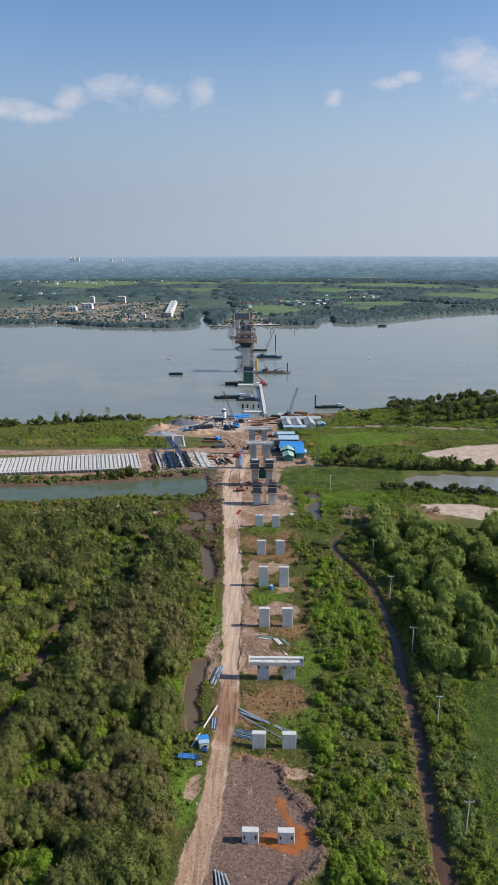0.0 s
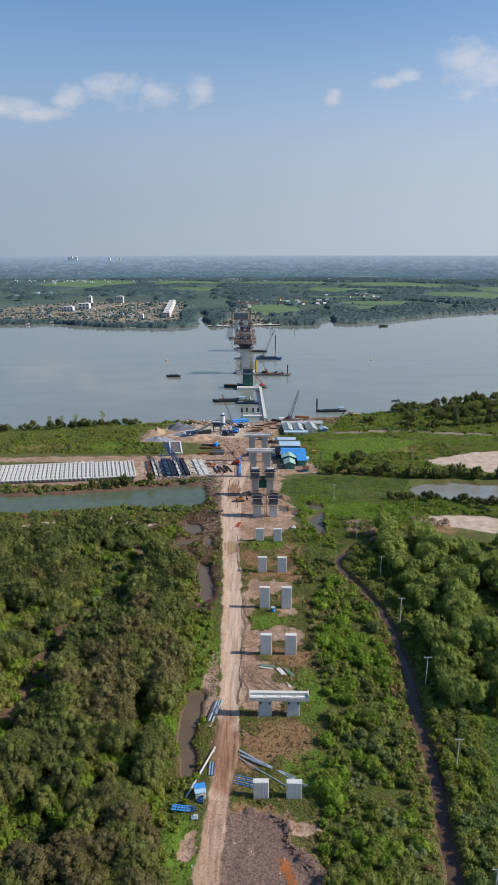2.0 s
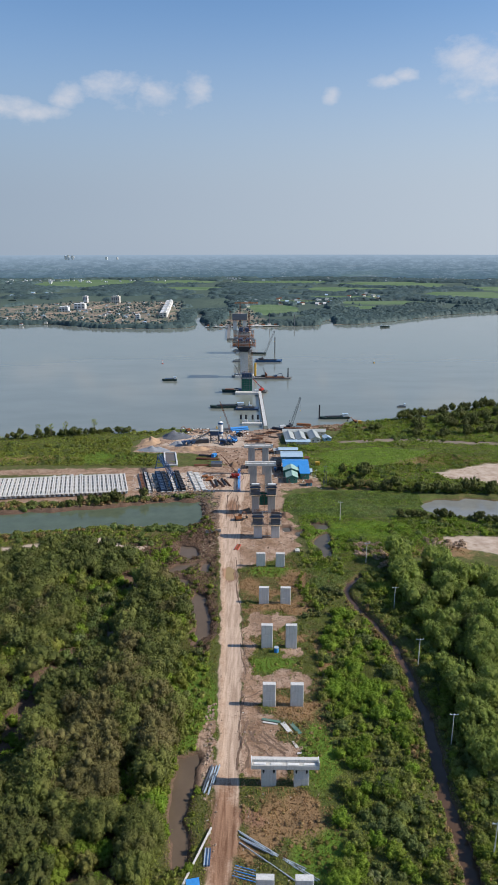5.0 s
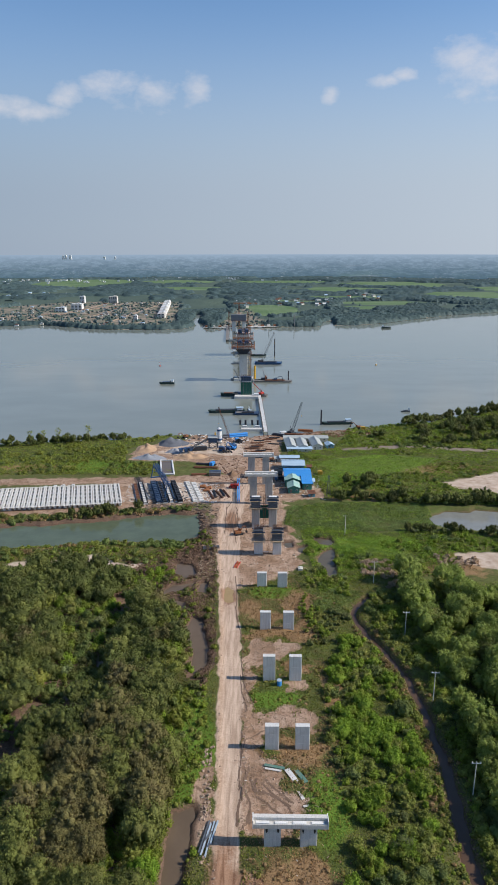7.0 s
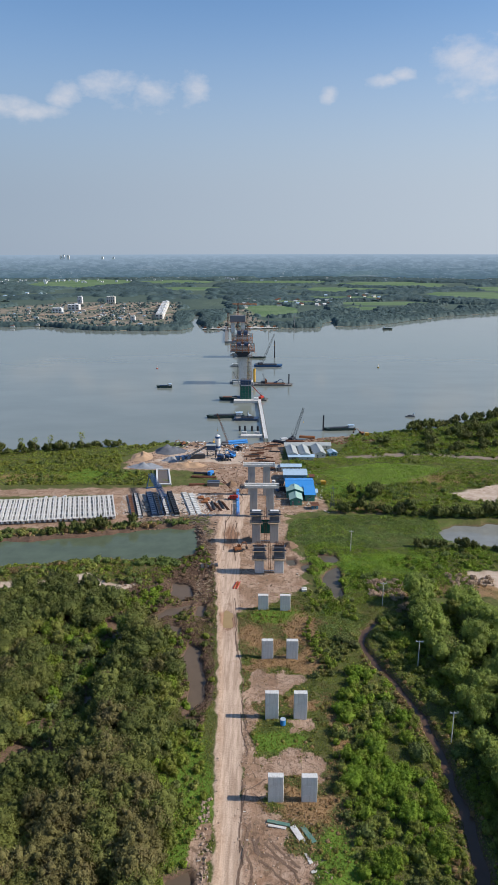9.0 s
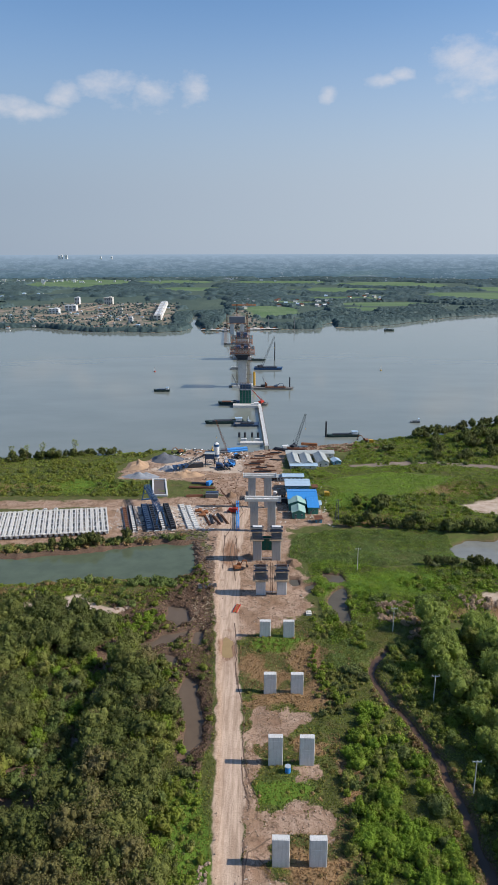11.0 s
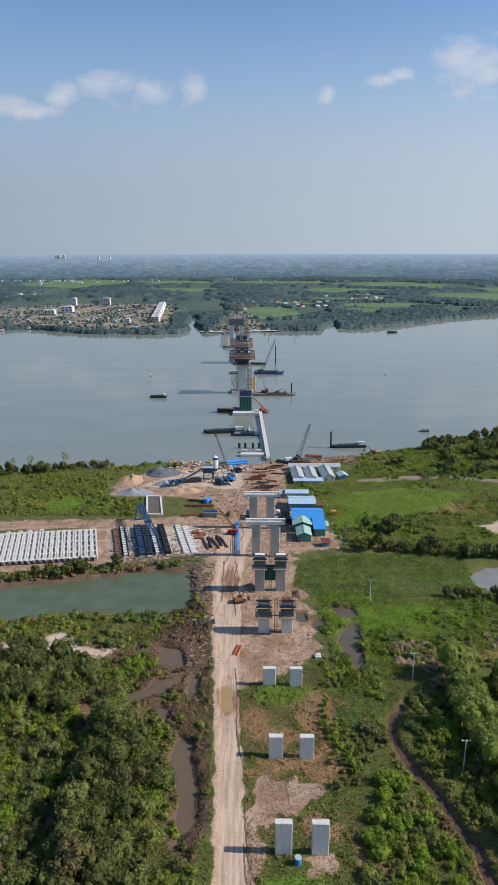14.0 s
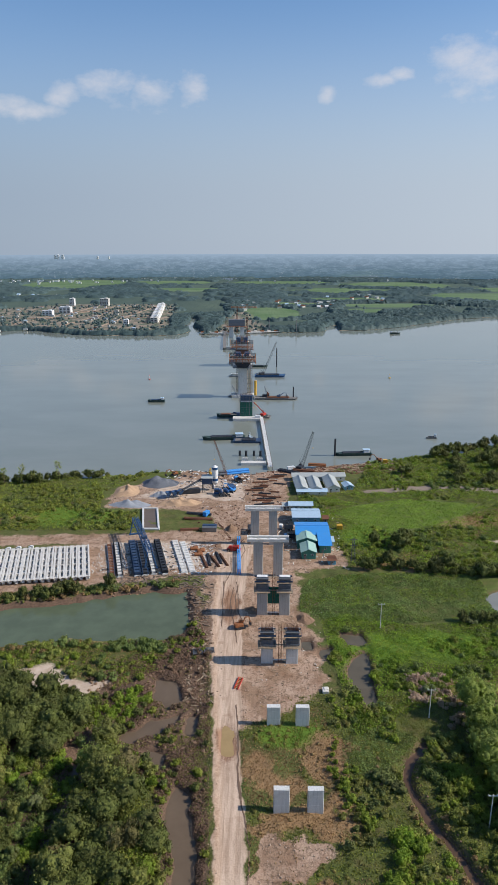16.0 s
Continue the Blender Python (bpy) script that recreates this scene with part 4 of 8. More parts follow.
tx, ty, east = np.concatenate(tx), np.concatenate(ty), np.concatenate(east)
tz = heights(tx, ty)
stir = rng.normal(0, 0.16, (3, len(tx)))
mood = np.stack([nearness(BRIGHT_WOOD, tx, ty) + stir[0], nearness(BROWN_WOOD, tx, ty) + stir[1], nearness(DARK_WOOD, tx, ty) + stir[2]])
mood_at = np.where(mood.max(0) > 0.0, mood.argmax(0), 3)
order = np.argsort(ty)
single = set(order[:230].tolist())
wood = {}
used = set()
for i in range(len(tx)):
    if east[i]:
        pick = 7 if tx[i] < 84 and rng.random() < 0.85 else 6 if rng.random() < 0.82 else int(rng.choice((0, 1, 5)))
    else:
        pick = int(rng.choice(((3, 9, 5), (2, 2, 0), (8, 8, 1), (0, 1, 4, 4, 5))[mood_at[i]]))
        # northward the darker leaf stands in for the wood's deeper shade
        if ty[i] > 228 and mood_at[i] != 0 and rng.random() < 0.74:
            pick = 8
    s = rng.uniform(0.62, 1.22)
    if not east[i] and mood_at[i] == 0:
        s *= 0.82
    a = rng.uniform(0, 360)
    if i in single:
        m = pose(tx[i], ty[i], tz[i], rng.uniform(-5, 5), rng.uniform(-5, 5), a)
        if pick not in used:
            used.add(pick)
            tree_protos[pick].matrix_basis = m
        else:
            o = copy_thing(tree_protos[pick], m)
            o.scale = (s, s, s * rng.uniform(0.9, 1.15))
    else:
        lumps, q = TREES[pick][0]
        keep = rng.permutation(len(q))[: int(len(q) * (0.46 if ty[i] < 240 else 0.27))]
        grow = 1.25 if ty[i] < 240 else 1.5
        c, sn, sz = math.cos(radians(a)) * s, math.sin(radians(a)) * s, s * rng.uniform(0.9, 1.15)

        def put(v):
            return np.stack([v[..., 0] * c - v[..., 1] * sn + tx[i], v[..., 0] * sn + v[..., 1] * c + ty[i], v[..., 2] * sz + tz[i]], -1)
        v = q[keep]
        mid = v.mean(1, keepdims=True)
        w = wood.setdefault(TREES[pick][3].name, ([], []))
        w[0].extend(put(np.array(lumps[:1] + lumps[1::2] if ty[i] < 240 else lumps[:1] + lumps[2::3])))
        w[1].append(put(mid + (v - mid) * grow))
for name, (ls, vs) in wood.items():
    tagged(new("woodland", plant_mesh("woodland", ls, np.concatenate(vs), bpy.data.materials[name])), "dense marsh woodland of mixed green crowns", "woodland", kind="stuff")
for i, o in enumerate(tree_protos):
    if i not in used:
        o.matrix_basis = pose(-24 - i * 3, 300 + i * 2, 0)


def shrub_stuff(name, material, x, y, r, per, size, label, squash=0.75, up=0.8):
    """Shrubs at points: each a heart with tufts crowding over it, under a skin of leaf sprays."""
    if not len(x):
        return
    z = heights(x, y)
    rows = []
    for i in range(len(x)):
        rows.append((x[i], y[i], z[i] + r[i] * squash * 0.30, r[i] * 0.8, squash, 0.95))
        if r[i] > 0.9:
            tufts = 7 if r[i] > 1.8 else 5
            turn, grow, tall = rng.uniform(-0.5, 0.5, tufts), rng.uniform(0.22, 0.42, tufts), rng.uniform(1.0, 1.7, tufts)
            for k in range(tufts):
                f = (k + 0.5) / tufts * 0.72
                a = k * 2.4 + turn[k]
                rows.append((x[i] + math.cos(a) * r[i] * math.sqrt(f), y[i] + math.sin(a) * r[i] * math.sqrt(f), z[i] + r[i] * squash * (0.95 - 0.75 * f), r[i] * grow[k], squash * tall[k], 0.66))
    b = np.array(rows)
    c, br, bq = b[:, :3], b[:, 3], b[:, 4]
    flat = np.stack([np.ones(len(b)), np.ones(len(b)), bq], -1)
    jig = 1 + rng.uniform(-0.2, 0.2, (len(b), len(LUMP_V), 1))
    ls = LUMP_V[None] * jig * (br * b[:, 5])[:, None, None] * flat[:, None] + c[:, None]
    n = (per * 1.45 * br ** 2).astype(int) + 7
    k = np.repeat(np.arange(len(b)), n)
    d = rng.normal(0, 1, (len(k), 3))
    d /= np.linalg.norm(d, axis=1, keepdims=True)
    d[:, 2] = np.abs(d[:, 2])
    ray_ = 1 + 0.28 * np.sin(d[:, :1] * 6 + k[:, None]) * np.sin(d[:, 1:2] * 5 + k[:, None] * 3)
    p = d * br[k][:, None] * ray_ * rng.uniform(0.66, 1.18, (len(k), 1)) * flat[k] + c[k]
    tagged(new(name, plant_mesh(name, list(ls), leaves(p, d, size, up * 0.5, 0.55, 0.25), material)), label, "shrubs", kind="stuff")


def carpet(name, material, poly, density, size, high, label, seed, gap=0.0, need=0.0, keep_off=None):
    """Low growth over an outline: leaf sprays at a height that rolls with the ground's tussocks."""
    px, py = np.array(poly).T
    n = int((px.max() - px.min()) * (py.max() - py.min()) * density)
    x, y = rng.uniform(px.min(), px.max(), n), rng.uniform(py.min(), py.max(), n)
    m = (inside(poly, x, y) > 0) & in_sight(x, y, 5)
    x, y = x[m], y[m]
    t = fbm(x, y, 7, seed, 3)
    q = zones(x, y)
    m = (q["wet"] < -gap) & (q["road"] < -0.8) & (q["bare"] < 0.5) & (q["sand"] < 0.4) & (q["pit"] < 0.4) & (q["track"] < 0.4) & (q["meadow"] < 0.45) & (t > need)
    x, y, t, h = x[m], y[m], t[m], q["h"][m]
    z = h + high * np.clip((t - 0.35) * 2.2, 0.05, 1) * rng.uniform(0.35, 1.0, len(x))
    v = leaves(np.stack([x, y, z], -1), np.zeros((len(x), 3)), size, 0.9)
    tagged(new(name, quad_mesh(name, v, material)), label, "growth", kind="stuff")


def dry_land(x, y, gap=0.5):
    q = zones(x, y)
    return (q["wet"] < -gap) & (q["road"] < -1.0) & (q["bare"] < 0.45) & (q["sand"] < 0.4) & (q["pit"] < 0.4)


def mixed(name, x, y, r, per, size, label, squash, mats, seed):
    """Shrubs of several kinds in loose patches."""
    v = fbm(x, y, 9, seed) + rng.normal(0, 0.09, len(x))
    cuts = np.quantile(v, np.cumsum([w for w, *_ in mats])[:-1]) if len(x) else []
    sel = np.digitize(v, cuts)
    for i, (w, m, word, grow) in enumerate(mats):
        k = sel == i
        shrub_stuff(name, m, x[k], y[k], r[k] * grow, per, size, word + label, squash)


# thickets between the piers and the ditch, and along its far side
x, y = scatter(SHRUBS_MID, 2.7)
off = along(DITCH, x, y)
m = in_sight(x, y, 6) & dry_land(x, y, 0.2) & (fbm(x, y, 12, 71) > 0.33) & (off > 7)
x, y = x[m], y[m]
r = 0.9 + 2.1 * rng.random(len(x)) ** 1.8 * (0.5 + fbm(x, y, 14, 73))
mixed("thicket", x, y, r, 22, 0.22, " thicket between piers and ditch", 0.95, ((0.22, M_LEAF_DARK, "dark green", 1.0), (0.30, M_LEAF_OLIVE, "olive", 0.95), (0.30, M_LEAF_BRIGHT, "bright green", 1.1), (0.18, M_LEAF_LIME, "lush yellow-green", 1.25)), 171)
x, y = scatter(SHRUBS_MID, 2.1)
off = along(DITCH, x, y)
m = in_sight(x, y, 6) & dry_land(x, y, 0.2) & (off < 7.5) & (fbm(x, y, 6, 72) > 0.36)
x, y = x[m], y[m]
mixed("thicket", x, y, rng.uniform(0.6, 1.5, len(x)), 24, 0.20, " shrubs on the ditch's edge", 0.8, ((0.35, M_DRY, "brown withered", 0.8), (0.45, M_LEAF_OLIVE, "olive", 1.0), (0.2, M_LEAF_BRIGHT, "green", 1.0)), 173)
x, y = scatter(SHRUBS_E, 2.3)
m = in_sight(x, y, 6) & dry_land(x, y, 0.2) & (fbm(x, y, 10, 75) > 0.32)
x, y = x[m], y[m]
mixed("thicket", x, y, 0.9 + 1.7 * rng.random(len(x)) ** 1.6, 22, 0.22, " thicket along the muddy ditch", 0.95, ((0.25, M_LEAF_DARK, "dark green", 1.0), (0.4, M_LEAF_OLIVE, "olive", 1.0), (0.35, M_LEAF_BRIGHT, "bright green", 1.0)), 175)
# the largest bushes of the thicket, lush and bright
for bx, by, br in ((38.3, 182.0, 2.6), (42.3, 178.6, 3.0), (44.5, 174.7, 2.4), (34.8, 152.5, 3.2), (39.3, 150.6, 3.4), (43.8, 149.7, 2.6), (40.9, 145.6, 2.8), (36.8, 128.0, 2.4), (29.7, 126.3, 2.2)):
    shrub_stuff("lush_bush", M_LEAF_LIME, np.array([bx]), np.array([by]), np.array([br]), 26, 0.22, "large lush yellow-green bush in the thicket", 0.95)
# shrubs leaning over both banks of the ditch
f = rng.uniform(0, 1, 420)
dx, dy = np.array(DITCH).T
y = 100 + f * 205
x = np.interp(y, dy[:11], dx[:11]) + np.where(rng.random(420) < 0.5, -1, 1) * rng.uniform(2.2, 5.0, 420)
m = fbm(x, y, 8, 187) > 0.40
x, y = x[m], y[m]
mixed("ditch_shrubs", x, y, rng.uniform(0.4, 1.3, len(x)), 22, 0.2, " shrubs hanging over the muddy ditch", 0.8, ((0.45, M_DRY, "brown withered", 0.8), (0.3, M_LEAF_OLIVE, "olive", 1.0), (0.25, M_LEAF_BRIGHT, "green", 1.0)), 189)
# low bright shrubs in the clearings of the west wood, and undergrowth at the foot of both
# part of the clearing growth takes the darker leaf in place of tree shade
for j, poly in enumerate(GLADES):
    carpet("clearing_growth", (M_LEAF_BANK_SHADE, M_LEAF_BRIGHT, M_LEAF_LIME)[j % 3], poly, 9.0, 0.26, 2.4, "lush low growth filling a clearing of the wood", 215 + j, 0.0)
x, y = scatter(FOREST_W, 2.6)
m = in_sight(x, y, 4) & dry_land(x, y, 0.1) & (glade(x, y) > -2.5)
x, y = x[m], y[m]
mixed("clearing_shrubs", x, y, 0.9 + 1.6 * rng.random(len(x)) ** 1.6, 22, 0.22, " shrubs in a clearing of the wood", 0.9, ((0.35, M_LEAF_BANK_SHADE, "dark green", 1.0), (0.25, M_LEAF_DARK, "green", 1.1), (0.25, M_LEAF_BRIGHT, "bright green", 1.1), (0.15, M_LEAF_LIME, "lush yellow-green", 1.2)), 177)
for poly in (FOREST_W, FOREST_E):
    x, y = scatter(poly, 6.0)
    m = in_sight(x, y, 4) & dry_land(x, y, 0.1) & (along(SHADE_CHANNEL, x, y) > 1.5) & ((y < 235) | (fbm(x, y, 7, 59) > 0.47))
    x, y = x[m], y[m]
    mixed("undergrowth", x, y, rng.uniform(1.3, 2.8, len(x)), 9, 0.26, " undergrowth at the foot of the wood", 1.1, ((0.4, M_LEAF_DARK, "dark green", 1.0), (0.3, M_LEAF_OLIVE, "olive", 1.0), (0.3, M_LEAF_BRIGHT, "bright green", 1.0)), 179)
carpet("undergrowth", M_LEAF_BRIGHT, [(70, 198), (70, 344), (138, 333), (200, 318), (200, 198)], 3.2, 0.34, 2.6, "green undergrowth between the rows of tall trees", 230, 0.0)
# floating and creeping plants, scrub and dead growth over the low land
carpet("creeping_plants", M_LEAF_WATER, HYACINTH, 9.0, 0.30, 0.9, "low bright floating marsh plants", 201, -3.0)
carpet("creeping_plants", M_LEAF_BRIGHT, HYACINTH, 2.5, 0.30, 1.2, "lush floating marsh plants", 202, -3.0, 0.45)
carpet("creeping_plants", M_LEAF_WATER, CREEPERS, 10.0, 0.26, 0.9, "low bright creeping marsh plants", 203)
carpet("creeping_plants", M_LEAF_LIME, CREEPERS, 6.0, 0.26, 1.1, "lush creeping marsh plants", 204, 0.0, 0.42)
carpet("dead_growth", M_DEAD, DEAD_GROUND, 12.0, 0.22, 1.1, "dead brown growth on dark mud", 205, 0.2, 0.34)
carpet("scrub", M_LEAF_OLIVE, DEAD_GROUND, 1.2, 0.22, 1.0, "green scrub among dead growth", 206, 0.2, 0.60)
WILD = [(-190, 340), (-60, 345), (-46, 352), (-34, 362), (-28, 384), (-60, 384), (-150, 372)]
carpet("scrub", M_GRASS, WILD, 7.0, 0.24, 1.2, "scrubby green growth on muddy ground", 207, 0.3, 0.38)
carpet("dead_growth", M_DRY, WILD, 4.0, 0.22, 0.8, "pale dry growth on muddy ground", 208, 0.3, 0.40)
NORTH_W = [(-260, 484), (-62, 486), (-66, 512), (-88, 515), (-92, 545), (-62, 582), (-94, 577), (-260, 545)]
carpet("scrub", M_LEAF_BRIGHT, NORTH_W, 3.0, 0.36, 1.8, "rough green scrub between yard and river", 209)
NORTH_E = [(46, 444), (44, 470), (26, 510), (28, 540), (62, 545), (80, 606), (125, 625), (260, 690), (260, 430), (110, 436)]
carpet("scrub", M_LEAF_LIME, NORTH_E, 2.0, 0.36, 2.2, "lush green growth on the river bank", 212, 0.0, 0.50)
carpet("scrub", M_LEAF_BRIGHT, NORTH_E, 2.5, 0.36, 2.0, "rough green scrub on the river bank", 211)
EAST = [(34, 330), (64, 348), (100, 346), (104, 372), (220, 340), (220, 392), (112, 398), (64, 394), (28, 404), (30, 380)]
carpet("dead_growth", M_DRY, [(62, 344), (108, 346), (124, 372), (96, 372), (70, 356)], 4.0, 0.24, 1.0, "pinkish dry reeds beside the sand", 221, 0.1, 0.45)
carpet("scrub", M_LEAF_LIME, EAST, 4.5, 0.28, 1.9, "lush green growth beside the pond", 214, 0.1, 0.48)
carpet("scrub", M_LEAF_BRIGHT, EAST, 5.5, 0.28, 1.6, "lush green scrub beside the pond", 213, 0.1)
carpet("creeping_plants", M_LEAF_WATER, [(31, 336), (37, 339), (47, 334), (53, 330), (48, 322), (44, 313), (33, 312), (28, 320)], 9.0, 0.26, 0.7, "low dark green marsh plants beside the ditch's bend", 225, -3.0)
carpet("dead_growth", M_DRY, [(108, 470), (116, 484), (121, 510), (143, 519), (172, 503), (185, 492), (152, 485), (128, 487)], 5.0, 0.26, 0.8, "reddish dry growth round the sand", 226, 0.0, 0.30)
carpet("dead_growth", M_DRY, [(60, 452), (74, 459), (96, 466), (112, 474), (104, 462), (84, 452), (66, 446)], 3.0, 0.26, 0.9, "pale dry reeds below the bank trees", 227, 0.0, 0.42)
for lo, hi, n in (((55, 347), (71, 361), 70), ((64, 333), (79, 346), 45), ((92, 356), (112, 366), 60)):
    x, y = rng.uniform(lo[0], hi[0], n), rng.uniform(lo[1], hi[1], n)
    shrub_stuff("reeds", M_REED, x, y, rng.uniform(0.6, 1.4, n), 24, 0.26, "pinkish dry reeds standing in the scrub", 1.0)
PIERSIDE = [(27, 285), (40, 300), (46, 318), (58, 330), (62, 346), (46, 352), (46, 372), (30, 380), (28, 345), (24, 318)]
for poly, gap_, need, lab in ((NORTH_W, 3.3, 0.42, "shrubs in rough scrub by the river"), (NORTH_E, 3.6, 0.49, "shrubs in rough scrub on the bank"), (EAST, 3.0, 0.52, "leafy shrubs beside the pond"), (WILD, 3.4, 0.55, "leafy shrubs on muddy ground"), (PIERSIDE, 2.6, 0.50, "leafy shrubs in the grass by the piers")):
    x, y = scatter(poly, gap_)
    m = in_sight(x, y, 6) & dry_land(x, y) & (zones(x, y)["meadow"] < 0.4) & (fbm(x, y, 18, 83) > need)
    mixed("shrubs", x[m], y[m], 0.6 + 1.4 * rng.random(m.sum()) ** 1.5, 6, 0.34, " " + lab, 0.8, ((0.22, M_LEAF_DARK, "dark", 1.25), (0.30, M_LEAF_OLIVE, "olive", 1.0), (0.48, M_LEAF_BRIGHT, "bright", 1.0)), 183)
BANKS = [[(-200, 402), (-130, 404), (-100, 409), (-72, 414), (-46, 423), (-30, 424), (-28, 430), (-60, 424), (-130, 415), (-200, 412)],
         [(-200, 362), (-120, 370), (-66, 382), (-30, 380), (-30, 374), (-66, 376), (-120, 362), (-200, 352)]]
for poly in BANKS:
    x, y = scatter(poly, 2.4)
    m = in_sight(x, y, 6) & dry_land(x, y, -0.4)
    mixed("bank_shrubs", x[m], y[m], 0.6 + 2.0 * rng.random(m.sum()) ** 1.4, 13, 0.30, " shrubs along the canal bank", 0.9, ((0.35, M_DRY, "brown withered", 0.7), (0.35, M_LEAF_OLIVE, "olive", 0.9), (0.3, M_LEAF_DARK, "dark green", 1.0)), 185)

# grass over the open ground
x = rng.uniform(-60, 75, 240000)
y = rng.uniform(100, 350, 240000)
q = zones(x, y)
open_land = in_sight(x, y, 2) & (q["wet"] < -0.4) & (q["road"] < -0.6) & (q["bare"] + rng.normal(0, 0.12, len(x)) + (fbm(x, y, 1.6, 231) - 0.5) * 1.4 < 0.62) & (q["sand"] < 0.4) & (q["pit"] < 0.45)
open_land &= (q["dead"] < -1.0) | (rng.random(len(x)) < 0.18 + 0.6 * (fbm(x, y, 9, 235) > 0.52))
open_land &= (inside(FOREST_W, x, y) < 2) & (inside(FOREST_E, x, y) < 2)
dryness = fbm(x, y, 11, 95)
axis_x = np.interp(y, [v[1] for v in PIERS.values()], [v[0] for v in PIERS.values()])
dry_sel = open_land & ((q["dryg"] > 0.5) | ((dryness > 0.48) & (np.abs(x - axis_x) < 16))) & (q["fresh"] < 0.5)
for name, sel, mat_, lab in (("grass", open_land & ~dry_sel, M_GRASS, "rank green grass"), ("dry_grass", dry_sel, M_DRY, "dry brown grass round the piers")):
    p = np.stack([x[sel], y[sel], q["h"][sel] + 0.18], -1)
    v = leaves(p, np.zeros_like(p), 0.22, 0.5, 0.7, 0.4)
    tagged(new(name, quad_mesh(name, v, mat_)), lab, "grass", kind="stuff")

x, y = scatter([(2, 105), (2, 345), (40, 345), (40, 105)], 2.6)
m = dry_land(x, y, 0.4) & (fbm(x, y, 10, 115) > 0.50) & (inside(SHRUBS_MID, x, y) < 0) & (zones(x, y)["bare"] < 0.3)
pickd = (zones(x, y)["dryg"] > 0.4) | (fbm(x, y, 9, 117) > 0.58)
shrub_stuff("tall_grass", M_DRY, x[m & pickd], y[m & pickd], rng.uniform(0.35, 0.9, (m & pickd).sum()), 22, 0.18, "brown tussocks of dry grass round the piers", 0.5)
shrub_stuff("tall_grass", M_GRASS, x[m & ~pickd], y[m & ~pickd], rng.uniform(0.35, 1.1, (m & ~pickd).sum()), 22, 0.18, "green tussocks of grass round the piers", 0.5)
x, y = scatter([(-26, 140), (-8, 140), (-7, 265), (-26, 265)], 2.4)
m = dry_land(x, y, 0.3) & (fbm(x, y, 8, 119) > 0.40)
mixed("verge_shrubs", x[m], y[m], 0.5 + 1.5 * rng.random(m.sum()) ** 2 * np.where(x[m] < -15, 1.5, 0.8), 30, 0.20, " shrubs between wood and road", 0.9, ((0.4, M_LEAF_OLIVE, "olive", 1.0), (0.4, M_LEAF_BRIGHT, "bright green", 1.0), (0.2, M_LEAF_LIME, "lush yellow-green", 1.0)), 181)
x, y = scatter(DEAD_GROUND + [], 2.6)
m = in_sight(x, y, 4) & dry_land(x, y, 0.3) & (fbm(x, y, 8, 191) > 0.44)
x, y = x[m], y[m]
mixed("marsh_shrubs", x, y, 0.4 + 1.4 * rng.random(len(x)) ** 1.6, 18, 0.22, " shrubs on dark mud beside the road", 0.85, ((0.45, M_DEAD, "brown withered", 0.8), (0.25, M_LEAF_BANK_SHADE, "dark green", 1.0), (0.30, M_LEAF_BRIGHT, "bright green", 1.1)), 193)
x, y = scatter([(-36, 322), (-31, 290), (-22, 262), (-18, 226), (-10, 226), (-11, 262), (-18, 285), (-24, 318)], 2.5)
m = dry_land(x, y, 0.3) & (fbm(x, y, 8, 195) > 0.40)
x, y = x[m], y[m]
mixed("marsh_shrubs", x, y, 0.5 + 1.7 * rng.random(len(x)) ** 1.6, 18, 0.22, " shrubs between wood and muddy pools", 0.9, ((0.3, M_LEAF_OLIVE, "olive", 1.0), (0.3, M_LEAF_DARK, "dark green", 1.0), (0.4, M_LEAF_BRIGHT, "bright green", 1.0)), 197)
x, y = scatter([(-64, 353), (-50, 349), (-36, 353), (-31, 341), (-40, 331), (-56, 336), (-66, 346)], 2.4)
mixed("marsh_shrubs", x, y, rng.uniform(0.8, 2.2, len(x)), 20, 0.24, " shrubs between the wood and the sand", 0.9, ((0.35, M_LEAF_BANK_SHADE, "dark green", 1.0), (0.65, M_LEAF_BRIGHT, "bright green", 1.0)), 199)
# the hay meadow
x, y = rng.uniform(42, 136, 30000), rng.uniform(483, 536, 30000)
m = inside(MEADOW, x, y) > 0.5
x, y = x[m], y[m]
p = np.stack([x, y, heights(x, y) + 0.15], -1)
tagged(new("meadow_grass", quad_mesh("meadow_grass", leaves(p, np.zeros_like(p), 0.32, 0.9, 0.4, 0.1), M_MEADOW)), "short bright grass of a wet meadow", "grass", kind="stuff")
# tree lines along the banks, palms and lone trees, each a thing of its own
bank_proto = []
for h, r, n in ((7.0, 3.4, 11), (5.5, 3.6, 11), (8.5, 3.2, 12)):
    root = thing("bank_tree", 0, -60, 0, 0, "dark green tree on the water's edge", "tree", "trees along the banks")
    part("trunk", trunk_shape(h, r), M_BARK, root)
    cr = new("crown", plant_mesh("crown", *tree_shape(h, r, n, 22, 0.36), M_LEAF_BANK_SHADE))
    cr.parent = root
    bank_proto.append(root)
first = [True] * 3
LINES = [([(84, 398), (104, 397), (160, 386)], 2.2, 0.6), ([(52, 441), (62, 446), (72, 443), (110, 436), (140, 438), (190, 432)], 2.6, 0.9), ([(-220, 546), (-170, 561), (-130, 567), (-100, 574)], 1.9, 0.75), ([(-220, 540), (-170, 553), (-130, 560)], 3.2, 0.7),
         ([(-104, 573), (-96, 576)], 2.5, 0.9)]
